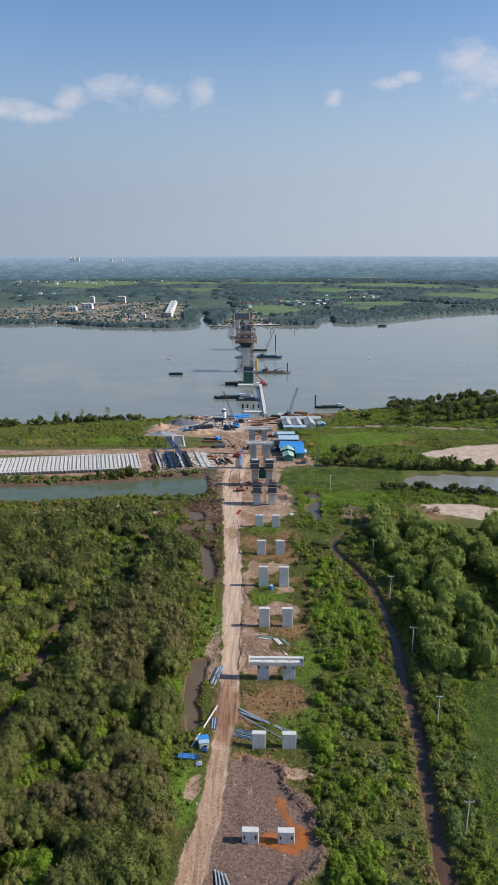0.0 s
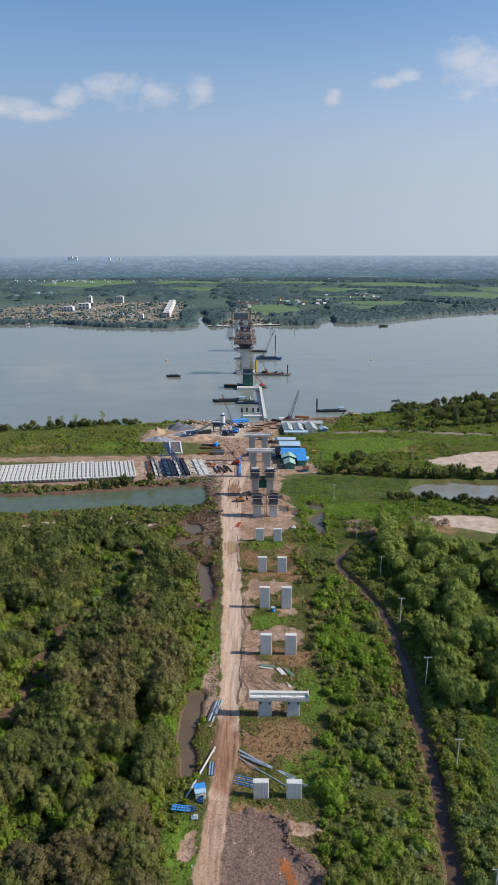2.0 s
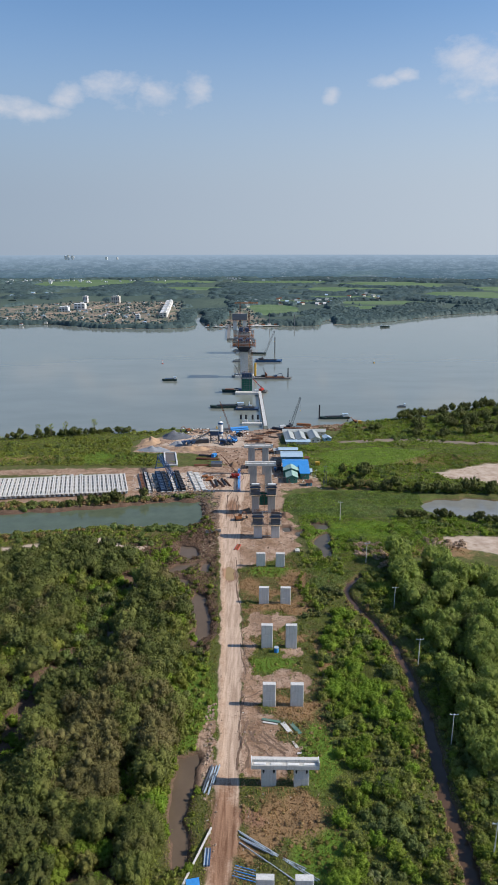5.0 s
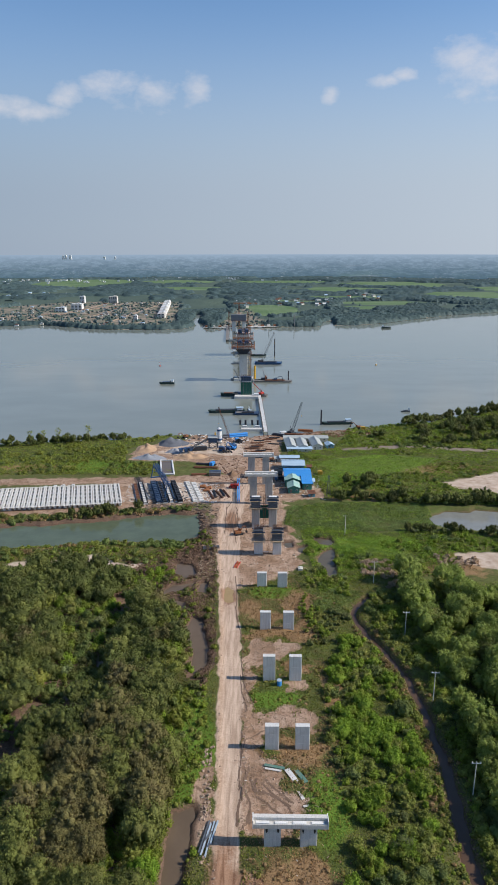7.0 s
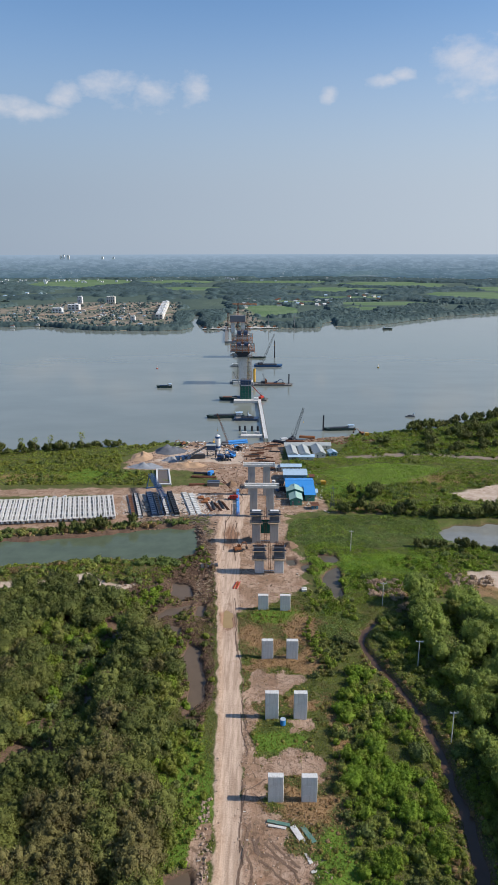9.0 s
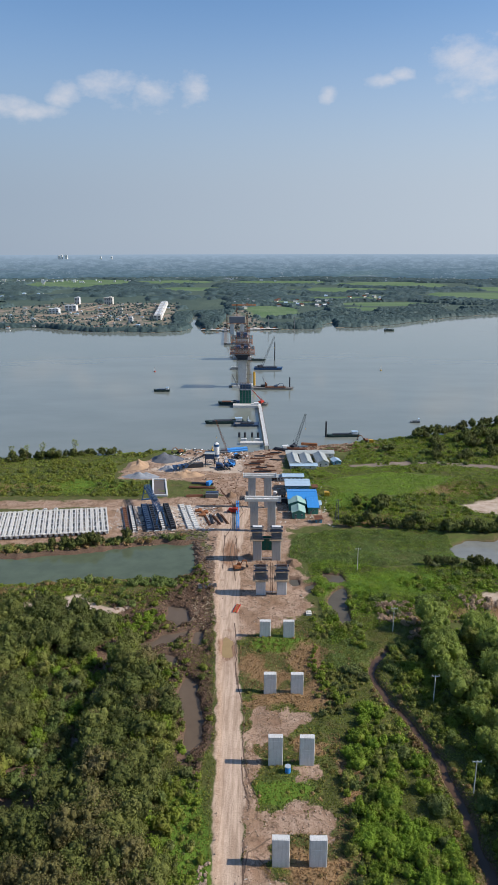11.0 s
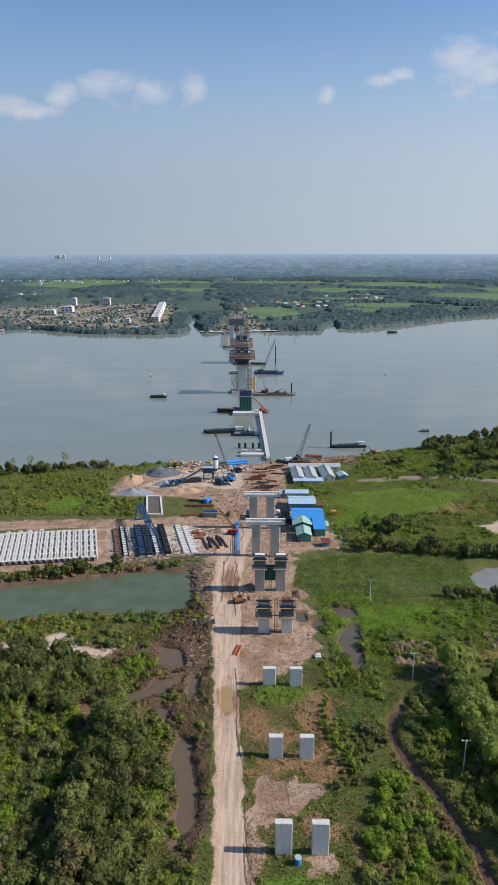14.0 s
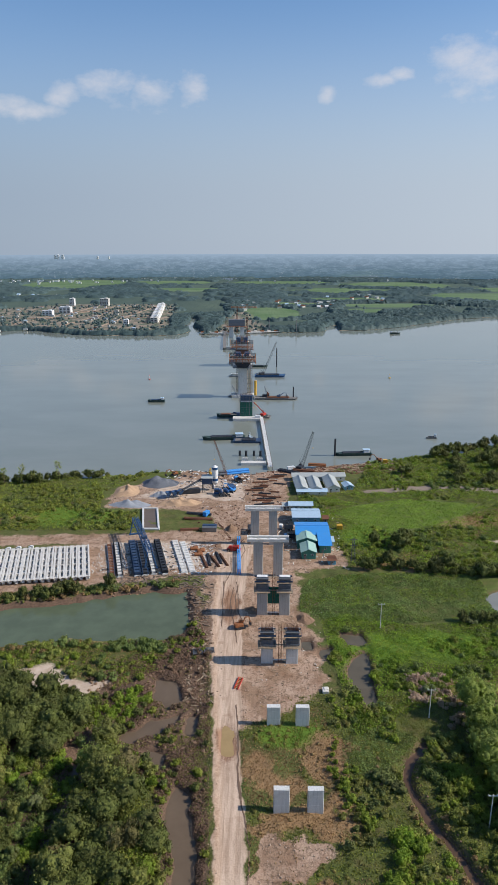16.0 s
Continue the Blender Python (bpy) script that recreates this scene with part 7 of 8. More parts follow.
for i, (u, v, a) in enumerate(((52, 6, 12), (54.5, 8, 5), (57, 6, 18), (59.5, 9, 10), (61.5, 7, 15))):
    p = yard(u, v)
    bundle("steel_bundle", p.x, p.y + 6, YARD_RZ + a - 10, 13, 3, 0.22, M_DARK if i % 2 else M_RUST, "dark steel sections lying beside the beds", 0, 1.2)
for u, v in ((51, 27), (54, 24), (52, 20)):
    p = yard(u, v)
    ob = part("formwork_stack", box(box(B(), 0, 0, 0.6, 4, 2.5, 1.1, bevel=0.3), 0.6, 0.8, 1.1, 2.2, 1.4, 0.7, rz=25, bevel=0.25), M_ORANGE_DK, None)
    ob.location = p
    tagged(ob, "rust-red formwork stack in the yard", "formwork", "orange stacks")

# scrap and timber scattered over the bank and the site, too small to count
def litter(name, n, xs, ys, size, material, label):
    bm = B()
    x, y = rng.uniform(*xs, n), rng.uniform(*ys, n)
    q = zones(x, y)
    for i in range(n):
        if q["wet"][i] > -1.0 or q["road"][i] > -0.3:
            continue
        ln = size * rng.uniform(0.5, 2.2)
        box(bm, x[i], y[i], q["h"][i] + 0.12, ln, size * rng.uniform(0.12, 0.5), size * rng.uniform(0.1, 0.4), rz=rng.uniform(0, 180), rx=rng.normal(0, 8))
    tagged(part(name, bm, material, None), label, "debris", kind="stuff")


litter("timber_litter", 420, (18, 100), (584, 614), 1.8, M_WOOD, "scattered planks and timber on the bank")
litter("scrap_litter", 520, (-2, 95), (580, 610), 1.7, M_RUST, "rusty scrap steel scattered on the bank")
litter("scrap_litter", 120, (-50, 2), (562, 590), 1.4, M_DARK, "dark scrap scattered along the bank")
litter("pale_litter", 130, (-60, -2), (555, 588), 1.4, M_WHITE, "pale slabs and sacks scattered along the bank")
litter("pale_litter", 160, (14, 46), (440, 520), 1.0, M_CREAM, "pale rubbish scattered round the sheds")
litter("timber_litter", 150, (12, 48), (438, 525), 1.1, M_WOOD, "timber offcuts scattered round the sheds")
litter("scrap_litter", 160, (-32, 2), (440, 520), 1.0, M_RUST, "rusty scrap scattered over the site")
litter("pale_litter", 150, (-62, -24), (425, 437), 0.6, M_DRYWOOD, "broken rubble along the canal bank")
litter("timber_litter", 110, (2, 30), (345, 425), 0.6, M_WOOD, "offcuts scattered round the piers")
litter("pale_litter", 60, (2, 30), (345, 425), 0.4, M_CREAM, "pale rubble scattered round the piers")
litter("timber_litter", 110, (-22, -6), (340, 400), 1.3, M_WOOD, "fallen branches along the road edge")
litter("timber_litter", 60, (-9, 26), (196, 232), 0.7, M_WOOD, "offcuts scattered round the capped pier")
litter("pale_litter", 50, (-12, 24), (112, 232), 0.45, M_CREAM, "small pale rubbish along the road")
litter("scrap_litter", 180, (-70, -30), (440, 462), 0.9, M_DARK, "dark steel offcuts between the girder moulds")
litter("pale_litter", 200, (-68, -18), (436, 470), 0.9, M_WHITE, "white sacks and slabs in the casting yard")
litter("timber_litter", 180, (-60, -20), (424, 436), 1.2, M_DRYWOOD, "dead branches and timber along the canal bank")
litter("timber_litter", 160, (-34, -14), (392, 428), 1.3, M_DRYWOOD, "dead branches at the head of the canal")
litter("scrap_litter", 200, (-30, 20), (515, 586), 0.8, M_DARK, "dark steel scattered round the batching plant")
litter("pale_litter", 110, (-30, 20), (515, 588), 0.8, M_CREAM, "pale slabs scattered round the batching plant")


def clods(name, xs, ys, n, r0, r1, test, material, label):
    """Lumps of broken earth lying on the ground."""
    x, y = rng.uniform(*xs, n), rng.uniform(*ys, n)
    q = zones(x, y)
    k = test(q, x, y) & (q["wet"] < -0.3)
    x, y, h = x[k], y[k], q["h"][k]
    r = r0 + (r1 - r0) * rng.random(len(x)) ** 2.5
    v = LUMP_V[None] * (1 + rng.uniform(-0.35, 0.35, (len(x), len(LUMP_V), 1))) * r[:, None, None] * np.array((1, 1, 0.6)) + np.stack([x, y, h + r * 0.15], -1)[:, None]
    f = LUMP_F[None] + (np.arange(len(x)) * len(LUMP_V))[:, None, None]
    me = bpy.data.meshes.new(name)
    me.from_pydata(v.reshape(-1, 3).tolist(), [], f.reshape(-1, 3).tolist())
    me.materials.append(material)
    tagged(new(name, me), label, "clods", kind="stuff")


road_l = lambda y: np.interp(y, ROAD_Y, ROAD_L)
road_r = lambda y: np.interp(y, ROAD_Y, ROAD_R)
clods("mud_clods", (-3, 27), (106, 164), 3400, 0.05, 0.22, lambda q, x, y: (q["pitd"] > -0.5) & (q["rust"] < 0.4), M_CLOD, "broken clods of pinkish mud over the pit")
clods("mud_clods", (12, 30), (106, 164), 2200, 0.12, 0.5, lambda q, x, y: (q["pitd"] > -2.6) & (q["pitd"] < 0.8), M_MUDP, "dark spoil heaped along the edge of the pit")
clods("earth_clods", (-24, 4), (110, 430), 5200, 0.06, 0.30, lambda q, x, y: np.abs(x - road_l(y) + 0.2) < 1.3, M_EARTH, "sandy clods along the west edge of the haul road")
clods("earth_clods", (-6, 6), (150, 420), 1300, 0.06, 0.22, lambda q, x, y: np.abs(x - road_r(y) - 0.6) < 0.9, M_EARTH, "earth clods along the east edge of the haul road")
clods("earth_clods", (0, 28), (200, 300), 1700, 0.08, 0.35, lambda q, x, y: q["bare"] > 0.5, M_EARTH, "earth clods on the bare ground round the piers")
clods("earth_clods", (-16, -6), (195, 235), 900, 0.15, 0.6, lambda q, x, y: (x < road_l(y) + 0.3) & (x > road_l(y) - 4), M_EARTH, "spoil tipped between pool and road")
clods("earth_clods", (-30, 40), (338, 530), 1500, 0.10, 0.40, lambda q, x, y: (q["bare"] > 0.4) & (np.abs(x + 6) > 3), M_EARTH, "earth clods over the building site")
clods("mud_clods", (-60, -8), (318, 425), 2600, 0.15, 0.7, lambda q, x, y: q["mud"] > 0.4, M_MUDP, "dark clods on the muddy bank")
clods("mud_clods", (49, 66), (108, 330), 1800, 0.10, 0.40, lambda q, x, y: (q["ditch"] > -2.6), M_MUDP, "brown mud lumps on the banks of the ditch")
clods("rubble", (-76, -20), (437, 470), 2200, 0.08, 0.40, lambda q, x, y: q["bare"] > 0.3, M_CONC_NEW, "pale concrete rubble between the girder moulds")
clods("earth_clods", (-110, -40), (518, 560), 900, 0.2, 0.8, lambda q, x, y: q["bare"] > 0.4, M_EARTH, "earth clods round the gravel heaps")


def ruts(lines, width, material, label, wander=0.35):
    """Wheel and cable ruts pressed into the ground: narrow bands of wet mud with torn edges."""
    verts, faces = [], []
    for line in lines:
        p = [np.array(q, float) for q in line]
        pts = [p[0]]
        for a, b in zip(p, p[1:]):
            n = max(2, int(np.linalg.norm(b - a) / 0.6))
            pts += [a + (b - a) * (i + 1) / n for i in range(n)]
        pts = np.array(pts)
        pts[:, 0] += (fbm(pts[:, 0] * 3, pts[:, 1], 5, 611) - 0.5) * wander * 3
        d = np.gradient(pts, axis=0)
        nrm = np.stack([-d[:, 1], d[:, 0]], -1) / (np.linalg.norm(d, axis=1, keepdims=True) + 1e-6)
        w = width * (0.25 + 1.3 * fbm(pts[:, 0], pts[:, 1] * 2, 1.5, 613))[:, None]
        w[0] = w[-1] = 0.02
        base = len(verts)
        for i, side in ((0, -1), (1, 1)):
            e = pts + nrm * w * side * 0.5
            z = heights(e[:, 0], e[:, 1]) + 0.07
            verts += np.stack([e[:, 0], e[:, 1], z], -1).tolist()
        n = len(pts)
        faces += [(base + i, base + i + 1, base + n + i + 1, base + n + i) for i in range(n - 1)]
    me = bpy.data.meshes.new("wheel_ruts")
    me.from_pydata(verts, [], faces)
    me.materials.append(material)
    tagged(new("wheel_ruts", me), label, "ruts", kind="stuff")


ruts([[(4.5, 227.4), (3.4, 220.7), (2.0, 213.4), (2.0, 206)], [(7.2, 223), (6.2, 218.5), (7.8, 217)], [(8.4, 221.5), (10.9, 217.8), (15.1, 213.6), (17, 210.2)], [(6.6, 216.3), (9.6, 214.2), (13.2, 210.8), (15.5, 209.5)],
      [(5.4, 212), (4.3, 208), (2.9, 205.3)], [(4.9, 223), (7.2, 218.5), (12.1, 216.4), (16.3, 212.9)], [(9, 223), (12, 219), (17, 214)], [(3.2, 219), (5, 214), (5.2, 207)]], 0.75, M_RUT, "dark ruts torn in the bare earth beside the capped pier")
ruts([[(-2.2, 315.5), (-0.8, 302.2), (1.3, 290), (1.1, 276.3), (2.3, 266.4), (4, 259.5), (6, 253), (5.3, 248.8)], [(1.0, 271.2), (1.6, 261.7), (3.4, 254), (3.0, 250.8)], [(2.4, 232), (3.7, 238.2), (9.3, 243)], [(5.4, 237.3), (10.2, 231.3)],
      [(-3.6, 345), (-2.9, 330), (-2.4, 318), (-1.6, 305)], [(1.9, 243), (2.2, 232), (1.9, 218)]], 0.42, M_RUT, "winding wheel ruts along the edge of the haul road")
ruts([[(-7.4, 425), (-8.2, 414), (-7.7, 404), (-5.7, 390), (-4.5, 380)], [(-5.4, 427), (-6.4, 416), (-5.9, 409), (-2.8, 394.7), (2.7, 392.4)], [(-6.4, 430), (-5.0, 415), (-4.6, 402), (-1.0, 391)], [(-12, 430), (-11.5, 410), (-11, 392)],
      [(-10, 455), (-9, 440), (-12, 425)], [(-4, 500), (-6, 480), (-3, 462), (-7, 445)], [(-8, 520), (-9, 500), (-6, 478)], [(2, 560), (-4, 545), (-6, 525)], [(-2, 575), (-1, 550), (-7, 530)]], 0.45, M_RUT, "dark wheel tracks across the building site", 0.2)
ruts([[(70.2, 192), (71.1, 182.5), (70.8, 174.6), (69.8, 164), (69.6, 155), (70.4, 150)]], 1.1, bpy.data.materials["pool_water"], "narrow grey runnel among the creeping plants", 0.5)
for u, v in ((-46, 38), (-40, 38.5), (-35, 38.8), (-29, 39)):
    p = yard(u, v)
    ob = part("concrete_block", box(box(B(), 0, 0, 0.5, 2.6, 1.2, 1.0, rz=8, bevel=0.06), 0.3, 0, 1.25, 1.6, 1.0, 0.5, bevel=0.05), M_WHITE, None)
    ob.location = p
    tagged(ob, "white concrete blocks beside the yard track", "block", "white blocks")

# ---------------------------------------------------------------- beside the haul road
def beam(name, a, b, w, h, material, label, group="", z=0.05, name2="steel beam"):
    a, b = Vector((*a, z)), Vector((*b, z))
    d = b - a
    bm = B()
    box(bm, 0, 0, h * 0.92, w, d.length, h * 0.16)
    box(bm, 0, 0, h * 0.5, w * 0.3, d.length, h * 0.7)
    box(bm, 0, 0, h * 0.08, w, d.length, h * 0.16)
    ob = part(name, bm, material, None)
    ob.matrix_basis = Matrix.Translation((a + b) / 2) @ pose(0, 0, 0, 0, 0, math.degrees(math.atan2(-d.x, d.y)))
    return tagged(ob, label, name2, group)


M_SHEET_G = plain("dusty_green_sheet", (0.12, 0.24, 0.19), 0.6, 0.1, 0.3, 0.8, (0.32, 0.28, 0.22), 0.6)
M_RAIL = plain("pale_blue_steel", (0.46, 0.54, 0.60), 0.5, 0.2)
for i, (a, b) in enumerate((((3.0, 185.1), (23.0, 171.2)), ((3.2, 184.6), (22.4, 171.0)), ((3.4, 182.8), (19.5, 173.9)), ((3.2, 183.3), (19.9, 174.3)), ((3.4, 181.6), (17.0, 171.1)))):
    beam("steel_rail", a, b, 0.20, 0.35, M_RAIL, "long pale blue steel beam lying in the grass", "long beams by the pier")
for i in range(5):
    beam("steel_rail", (2.0 + i * 0.15, 172.2 + i * 0.7), (7.6, 170.6 + i * 0.75), 0.16, 0.25, M_RAIL if i % 2 else M_BLUE_LT, "short blue steel bar stacked beside the pier", "short blue bars")
beam("steel_rail", (-4.0, 185.7), (-10.7, 166.0), 0.42, 0.4, M_CONC_NEW, "long pale concrete beam along the road edge", "", 0.35)
for i in range(6):
    beam("steel_rail", (-7.4 + i * 0.55, 199.0 + rng.uniform(-3, 3)), (-5.4 + i * 0.45, 208 + rng.uniform(-3, 2) - 2), 0.4, 0.45, M_RAIL if i % 2 else M_STEEL, "grey steel section in a heap beside the road", "steel beside the road", 0.1 + 0.12 * (i % 3))
for i in range(4):
    beam("steel_rail", (-0.4 + i * 0.8, 125 - i * 0.3), (0.8 + i * 0.9, 118 + i * 0.8), 0.35, 0.35, M_RAIL, "pale blue steel bar beside the road", "short blue bars")
# guard booth with a blue roof
root = thing("site_booth", -6.9, 167.2, 0.1, 12, "white site booth with a bright blue flat roof", "booth")
part("wall", box(B(), 0, 0, 1.25, 2.8, 3.2, 2.5, bevel=0.05), M_CREAM, root)
part("roof", box(B(), 0, 0.9, 2.62, 3.2, 2.0, 0.16), M_ROOF_BLUE, root)
part("roof", box(B(), 0, -0.9, 2.6, 3.2, 1.7, 0.12), M_ROOF_PALE, root)
win = part("window", box(B(), 0.2, -1.72, 1.5, 1.4, 0.08, 0.9), M_WHITE, root)
part("pane", box(B(), 0.2, -1.77, 1.5, 1.2, 0.03, 0.7), M_GLASS, win)
part("door", box(B(), 1.63, 0.3, 1.05, 0.06, 0.9, 2.0), M_STEEL, root)
root = thing("blue_panel_grid", -11.4, 161.9, float(heights(np.array([-11.4]), np.array([161.9]))[0]) + 0.55, -6, "bright blue steel shutter grid lying on the grass", "panels", "blue panel stacks")
for j in range(7):
    part("rib", box(B(), -2.4 + j * 0.8, 0, 0, 0.34, 1.9, 0.14), M_BLUE_LT, root)
for j in range(3):
    part("rail", box(B(), 0, -0.85 + j * 0.85, 0.09, 5.2, 0.24, 0.14), M_BLUE_LT, root)
for j in range(3):
    part("bearer", box(B(), -2 + j * 2.0, 0, -0.35, 0.2, 1.8, 0.6), M_WOOD, root)
for sx, sy, a, mt in ((-8.3, 161.8, 20, M_BLUE_DK), (-7.6, 159.2, 5, M_RAIL), (-6.6, 165.0, -5, M_BLUE)):
    zz = float(heights(np.array([sx]), np.array([sy]))[0])
    ob = part("equipment_box", box(box(B(), 0, 0, 0.45, 1.8, 1.3, 0.7, bevel=0.08), 0.2, 0.1, 0.95, 1.1, 0.9, 0.35, bevel=0.06), mt, None)
    ob.matrix_basis = pose(sx, sy, zz - 0.05, 0, 0, a)
    tagged(ob, "covered site equipment box beside the booth", "equipment", "boxes by the booth")
root = thing("blue_panel_stack", -4.4, 177, 0.1, 0, "narrow stack of blue steel panels", "panels", "blue panel stacks")
for j in range(4):
    part("panel", box(B(), -0.6 + j * 0.4, 0, 0.3, 0.32, 5.0, 0.5), M_BLUE if j % 2 else M_RAIL, root)
# fallen sheets before the fourth pier
for i, (a, b, w, mt) in enumerate((((9.1, 228.0), (15.0, 226.6), 1.0, M_SHEET_G), ((9.3, 226.6), (14.0, 225.6), 0.7, M_CONC_NEW), ((15.6, 226.4), (18.6, 220.6), 1.6, M_CONC), ((18.2, 226.2), (21.0, 221.4), 1.3, M_SHEET_G))):
    beam("metal_sheet", a, b, w, 0.18, mt, "bent green metal sheet lying on bare earth", "fallen sheets", 0.25, "metal sheet")
for a, b, w in (((18.4, 218.8), (19.8, 215.4), 0.9), ((19.6, 213.0), (23.8, 214.0), 0.7), ((21.6, 213.5), (22.4, 210.2), 1.2), ((22.0, 220.3), (19.0, 221.0), 0.4), ((26.0, 201.4), (27.8, 201.9), 0.3)):
    beam("plank", a, b, w, 0.15, M_CONC_NEW, "pale plank lying on bare earth", "planks by the pier", 0.2, "plank")
# blue barrel
root = thing("water_barrel", 14.4, 265.2, 0.0, 0, "blue plastic water barrel beside the pier", "barrel")
part("drum", rod(B(), (0, 0, 0), (0, 0, 2.2), 0.85, 18), M_BLUE_LT, root)
part("lid", rod(B(), (0, 0, 2.2), (0, 0, 2.32), 0.9, 18), M_RAIL, root)
# red lattice frame lying by the road
root = thing("ladder_frame", -3.3, 355.8, 0.1, -14, "red-orange steel ladder frame lying beside the road", "steel frame")
for s in (-0.7, 0.7):
    part("rail", box(B(), s, 0, 0.3, 0.25, 6.5, 0.5), M_RED, root)
for i in range(8):
    part("rung", box(B(), 0, -2.9 + i * 0.83, 0.4, 1.4, 0.2, 0.2), M_ORANGE, root)
for i in range(2):
    root = thing("steel_grid", -19 + i * 4.2, 374.5 + i * 0.8, 0.1, 6, "grey steel grid lying on mud", "steel grid", "steel grids")
    for j in range(5):
        part("bar", box(B(), 0, -1.6 + j * 0.8, 0.35, 3.8, 0.25, 0.4), M_STEEL, root)
    for s in (-1.8, 1.8):
        part("bar", box(B(), s, 0, 0.3, 0.25, 3.8, 0.5), M_STEEL, root)
ob = part("concrete_block", box(box(B(), 0, 0, 0.5, 2.2, 2.6, 1.0, bevel=0.08), 0.2, 0.3, 1.1, 1.4, 1.6, 0.3, rz=10, bevel=0.05), M_CREAM, None)
ob.location = (26.5, 352, 0)
tagged(ob, "weathered pale concrete block in the grass", "block")

# ---------------------------------------------------------------- poles and pylons


def pole(x, y, h, label="concrete power pole with a crossarm beside the ditch"):
    zz = float(heights(np.array([x]), np.array([y]))[0])
    root = thing("power_pole", x, y, zz - 0.3, 0, label, "power pole", "poles along the ditch")
    part("shaft", rod(B(), (0, 0, 0), (0, 0, h), 0.19, 8, 0.12), M_CONC_NEW, root)
    arm = part("crossarm", box(B(), 0, 0, h - 0.35, 2.6, 0.14, 0.16), M_WHITE, root)
    for s in (-1.15, 0, 1.15):
        part("insulator", rod(B(), (s, 0, h - 0.27), (s, 0, h + 0.15), 0.09, 6), M_CONC, arm)


POLES = [(63.4, 136.3), (66.4, 178.3), (66.5, 217.6), (65.4, 257.9), (63.9, 296.6), (58.5, 339), (52.0, 392.0)]
for px, py in POLES:
    pole(px, py, 11.2)
root = thing("lattice_pylon", 48.7, 448.5, 0, 0, "grey steel lattice pylon beside the sheds", "pylon")
part("tower", lattice(B(), (0, 0, 0), (0, 0, 13.5), 2.2, 0.7, 9, 0.09), M_STEEL, root)
for zz in (9.5, 12.5):
    part("crossarm", box(B(), 0, 0, zz, 3.4, 0.2, 0.2), M_STEEL, root)

# ---------------------------------------------------------------- river works


def hull(ln, w, h, bow=0.22):
    """A flat-decked hull along x, pointed at +x."""
    bm = B()
    b = ln * bow
    top = [(-ln / 2, -w / 2), (ln / 2 - b, -w / 2), (ln / 2 - b * 0.3, -w * 0.3), (ln / 2, 0), (ln / 2 - b * 0.3, w * 0.3), (ln / 2 - b, w / 2), (-ln / 2, w / 2)]
    hi = [bm.verts.new((x, y, h + (0.35 * h if x > ln / 2 - b else 0))) for x, y in top]
    lo = [bm.verts.new((x * 0.94, y * 0.85, -0.7)) for x, y in top]
    n = len(top)
    for i in range(n):
        bm.faces.new((lo[i], lo[(i + 1) % n], hi[(i + 1) % n], hi[i]))
    bm.faces.new(hi)
    bm.faces.new(lo[::-1])
    return bm


WL = -1.5


def vessel(name, x, y, ln, w, h, hull_mat, label, rz=0.0, cabin=True, cargo=None, bow=0.22):
    root = thing(name, x, y, WL, rz, label, "boat" if "boat" in name else "barge", "craft on the river")
    part("hull", hull(ln, w, h, bow), hull_mat, root)
    part("deck", box(B(), -ln * 0.08, 0, h + 0.06, ln * 0.72, w * 0.86, 0.10), M_DECK, root)
    bm = B()
    for s in (-1, 1):
        box(bm, -ln * 0.1, s * (w / 2 - 0.12), h + 0.35, ln * 0.74, 0.16, 0.6)
    part("bulwark", bm, hull_mat, root)
    if cabin:
        c = part("wheelhouse", box(B(), -ln * 0.36, 0, h + 1.3, ln * 0.16, w * 0.62, 2.4, bevel=0.08), M_WHITE, root)
        part("window", box(B(), -ln * 0.28 + 0.03, 0, h + 1.9, 0.06, w * 0.5, 0.7), M_GLASS, c)
        part("roof", box(B(), -ln * 0.36, 0, h + 2.6, ln * 0.19, w * 0.72, 0.14), M_ROOF_PALE, root)
    if cargo:
        part("hold", box(B(), ln * 0.05, 0, h + 0.5, ln * 0.5, w * 0.6, 0.9, bevel=0.2), cargo, root)
    return root


vessel("cargo_boat", -24, 668, 34, 7, 2.0, M_HULL, "long dark green cargo boat moored at the works", 186, True, M_DARK)
vessel("work_barge", -5, 661, 22, 9, 1.6, M_BLUE_DK, "dark blue work barge beside the cargo boat", 0, False, M_DARK, 0.05)
vessel("cargo_boat", -25, 741, 18, 6.5, 2.2, M_HULL, "dark boat loaded with rusty gear", 180, False, M_RUST)
vessel("work_barge", -14, 745, 12, 6, 2.0, M_BLUE, "blue barge beside the pier", 0, False, M_BLUE_DK, 0.05)
vessel("work_barge", 7.5, 738.5, 14, 7, 1.4, M_DECK, "grey barge with a red crane", 0, False, None, 0.1)
vessel("work_barge", 21, 815, 44, 10, 1.3, M_DECK, "long grey barge carrying excavators and tubes", 0, False, M_RUST, 0.05)
vessel("work_barge", 17, 934, 36, 11, 2.2, M_BLUE, "blue crane barge in midstream", 0, False, M_DARK, 0.05)
vessel("moored_boat", 73, 627, 27, 5.5, 1.6, M_HULL, "dark green cargo boat moored at the bank", 185, True, M_DARK)
vessel("river_boat", -97, 800, 17, 5, 1.8, M_HULL, "dark cargo boat under way with a white cabin", 182, True, M_BLUE_DK)
vessel("small_boat", 141, 672, 8.5, 2.6, 0.9, M_STEEL, "small grey boat with a canopy", 180, True)
vessel("small_boat", 3.5, 1000, 22, 6, 1.6, M_HULL, "dark boat lying beside the far pier", 0, False, M_STEEL)
vessel("small_boat", 240, 1330, 18, 5, 2.0, M_HULL, "dark boat under the far bank", 0, True)
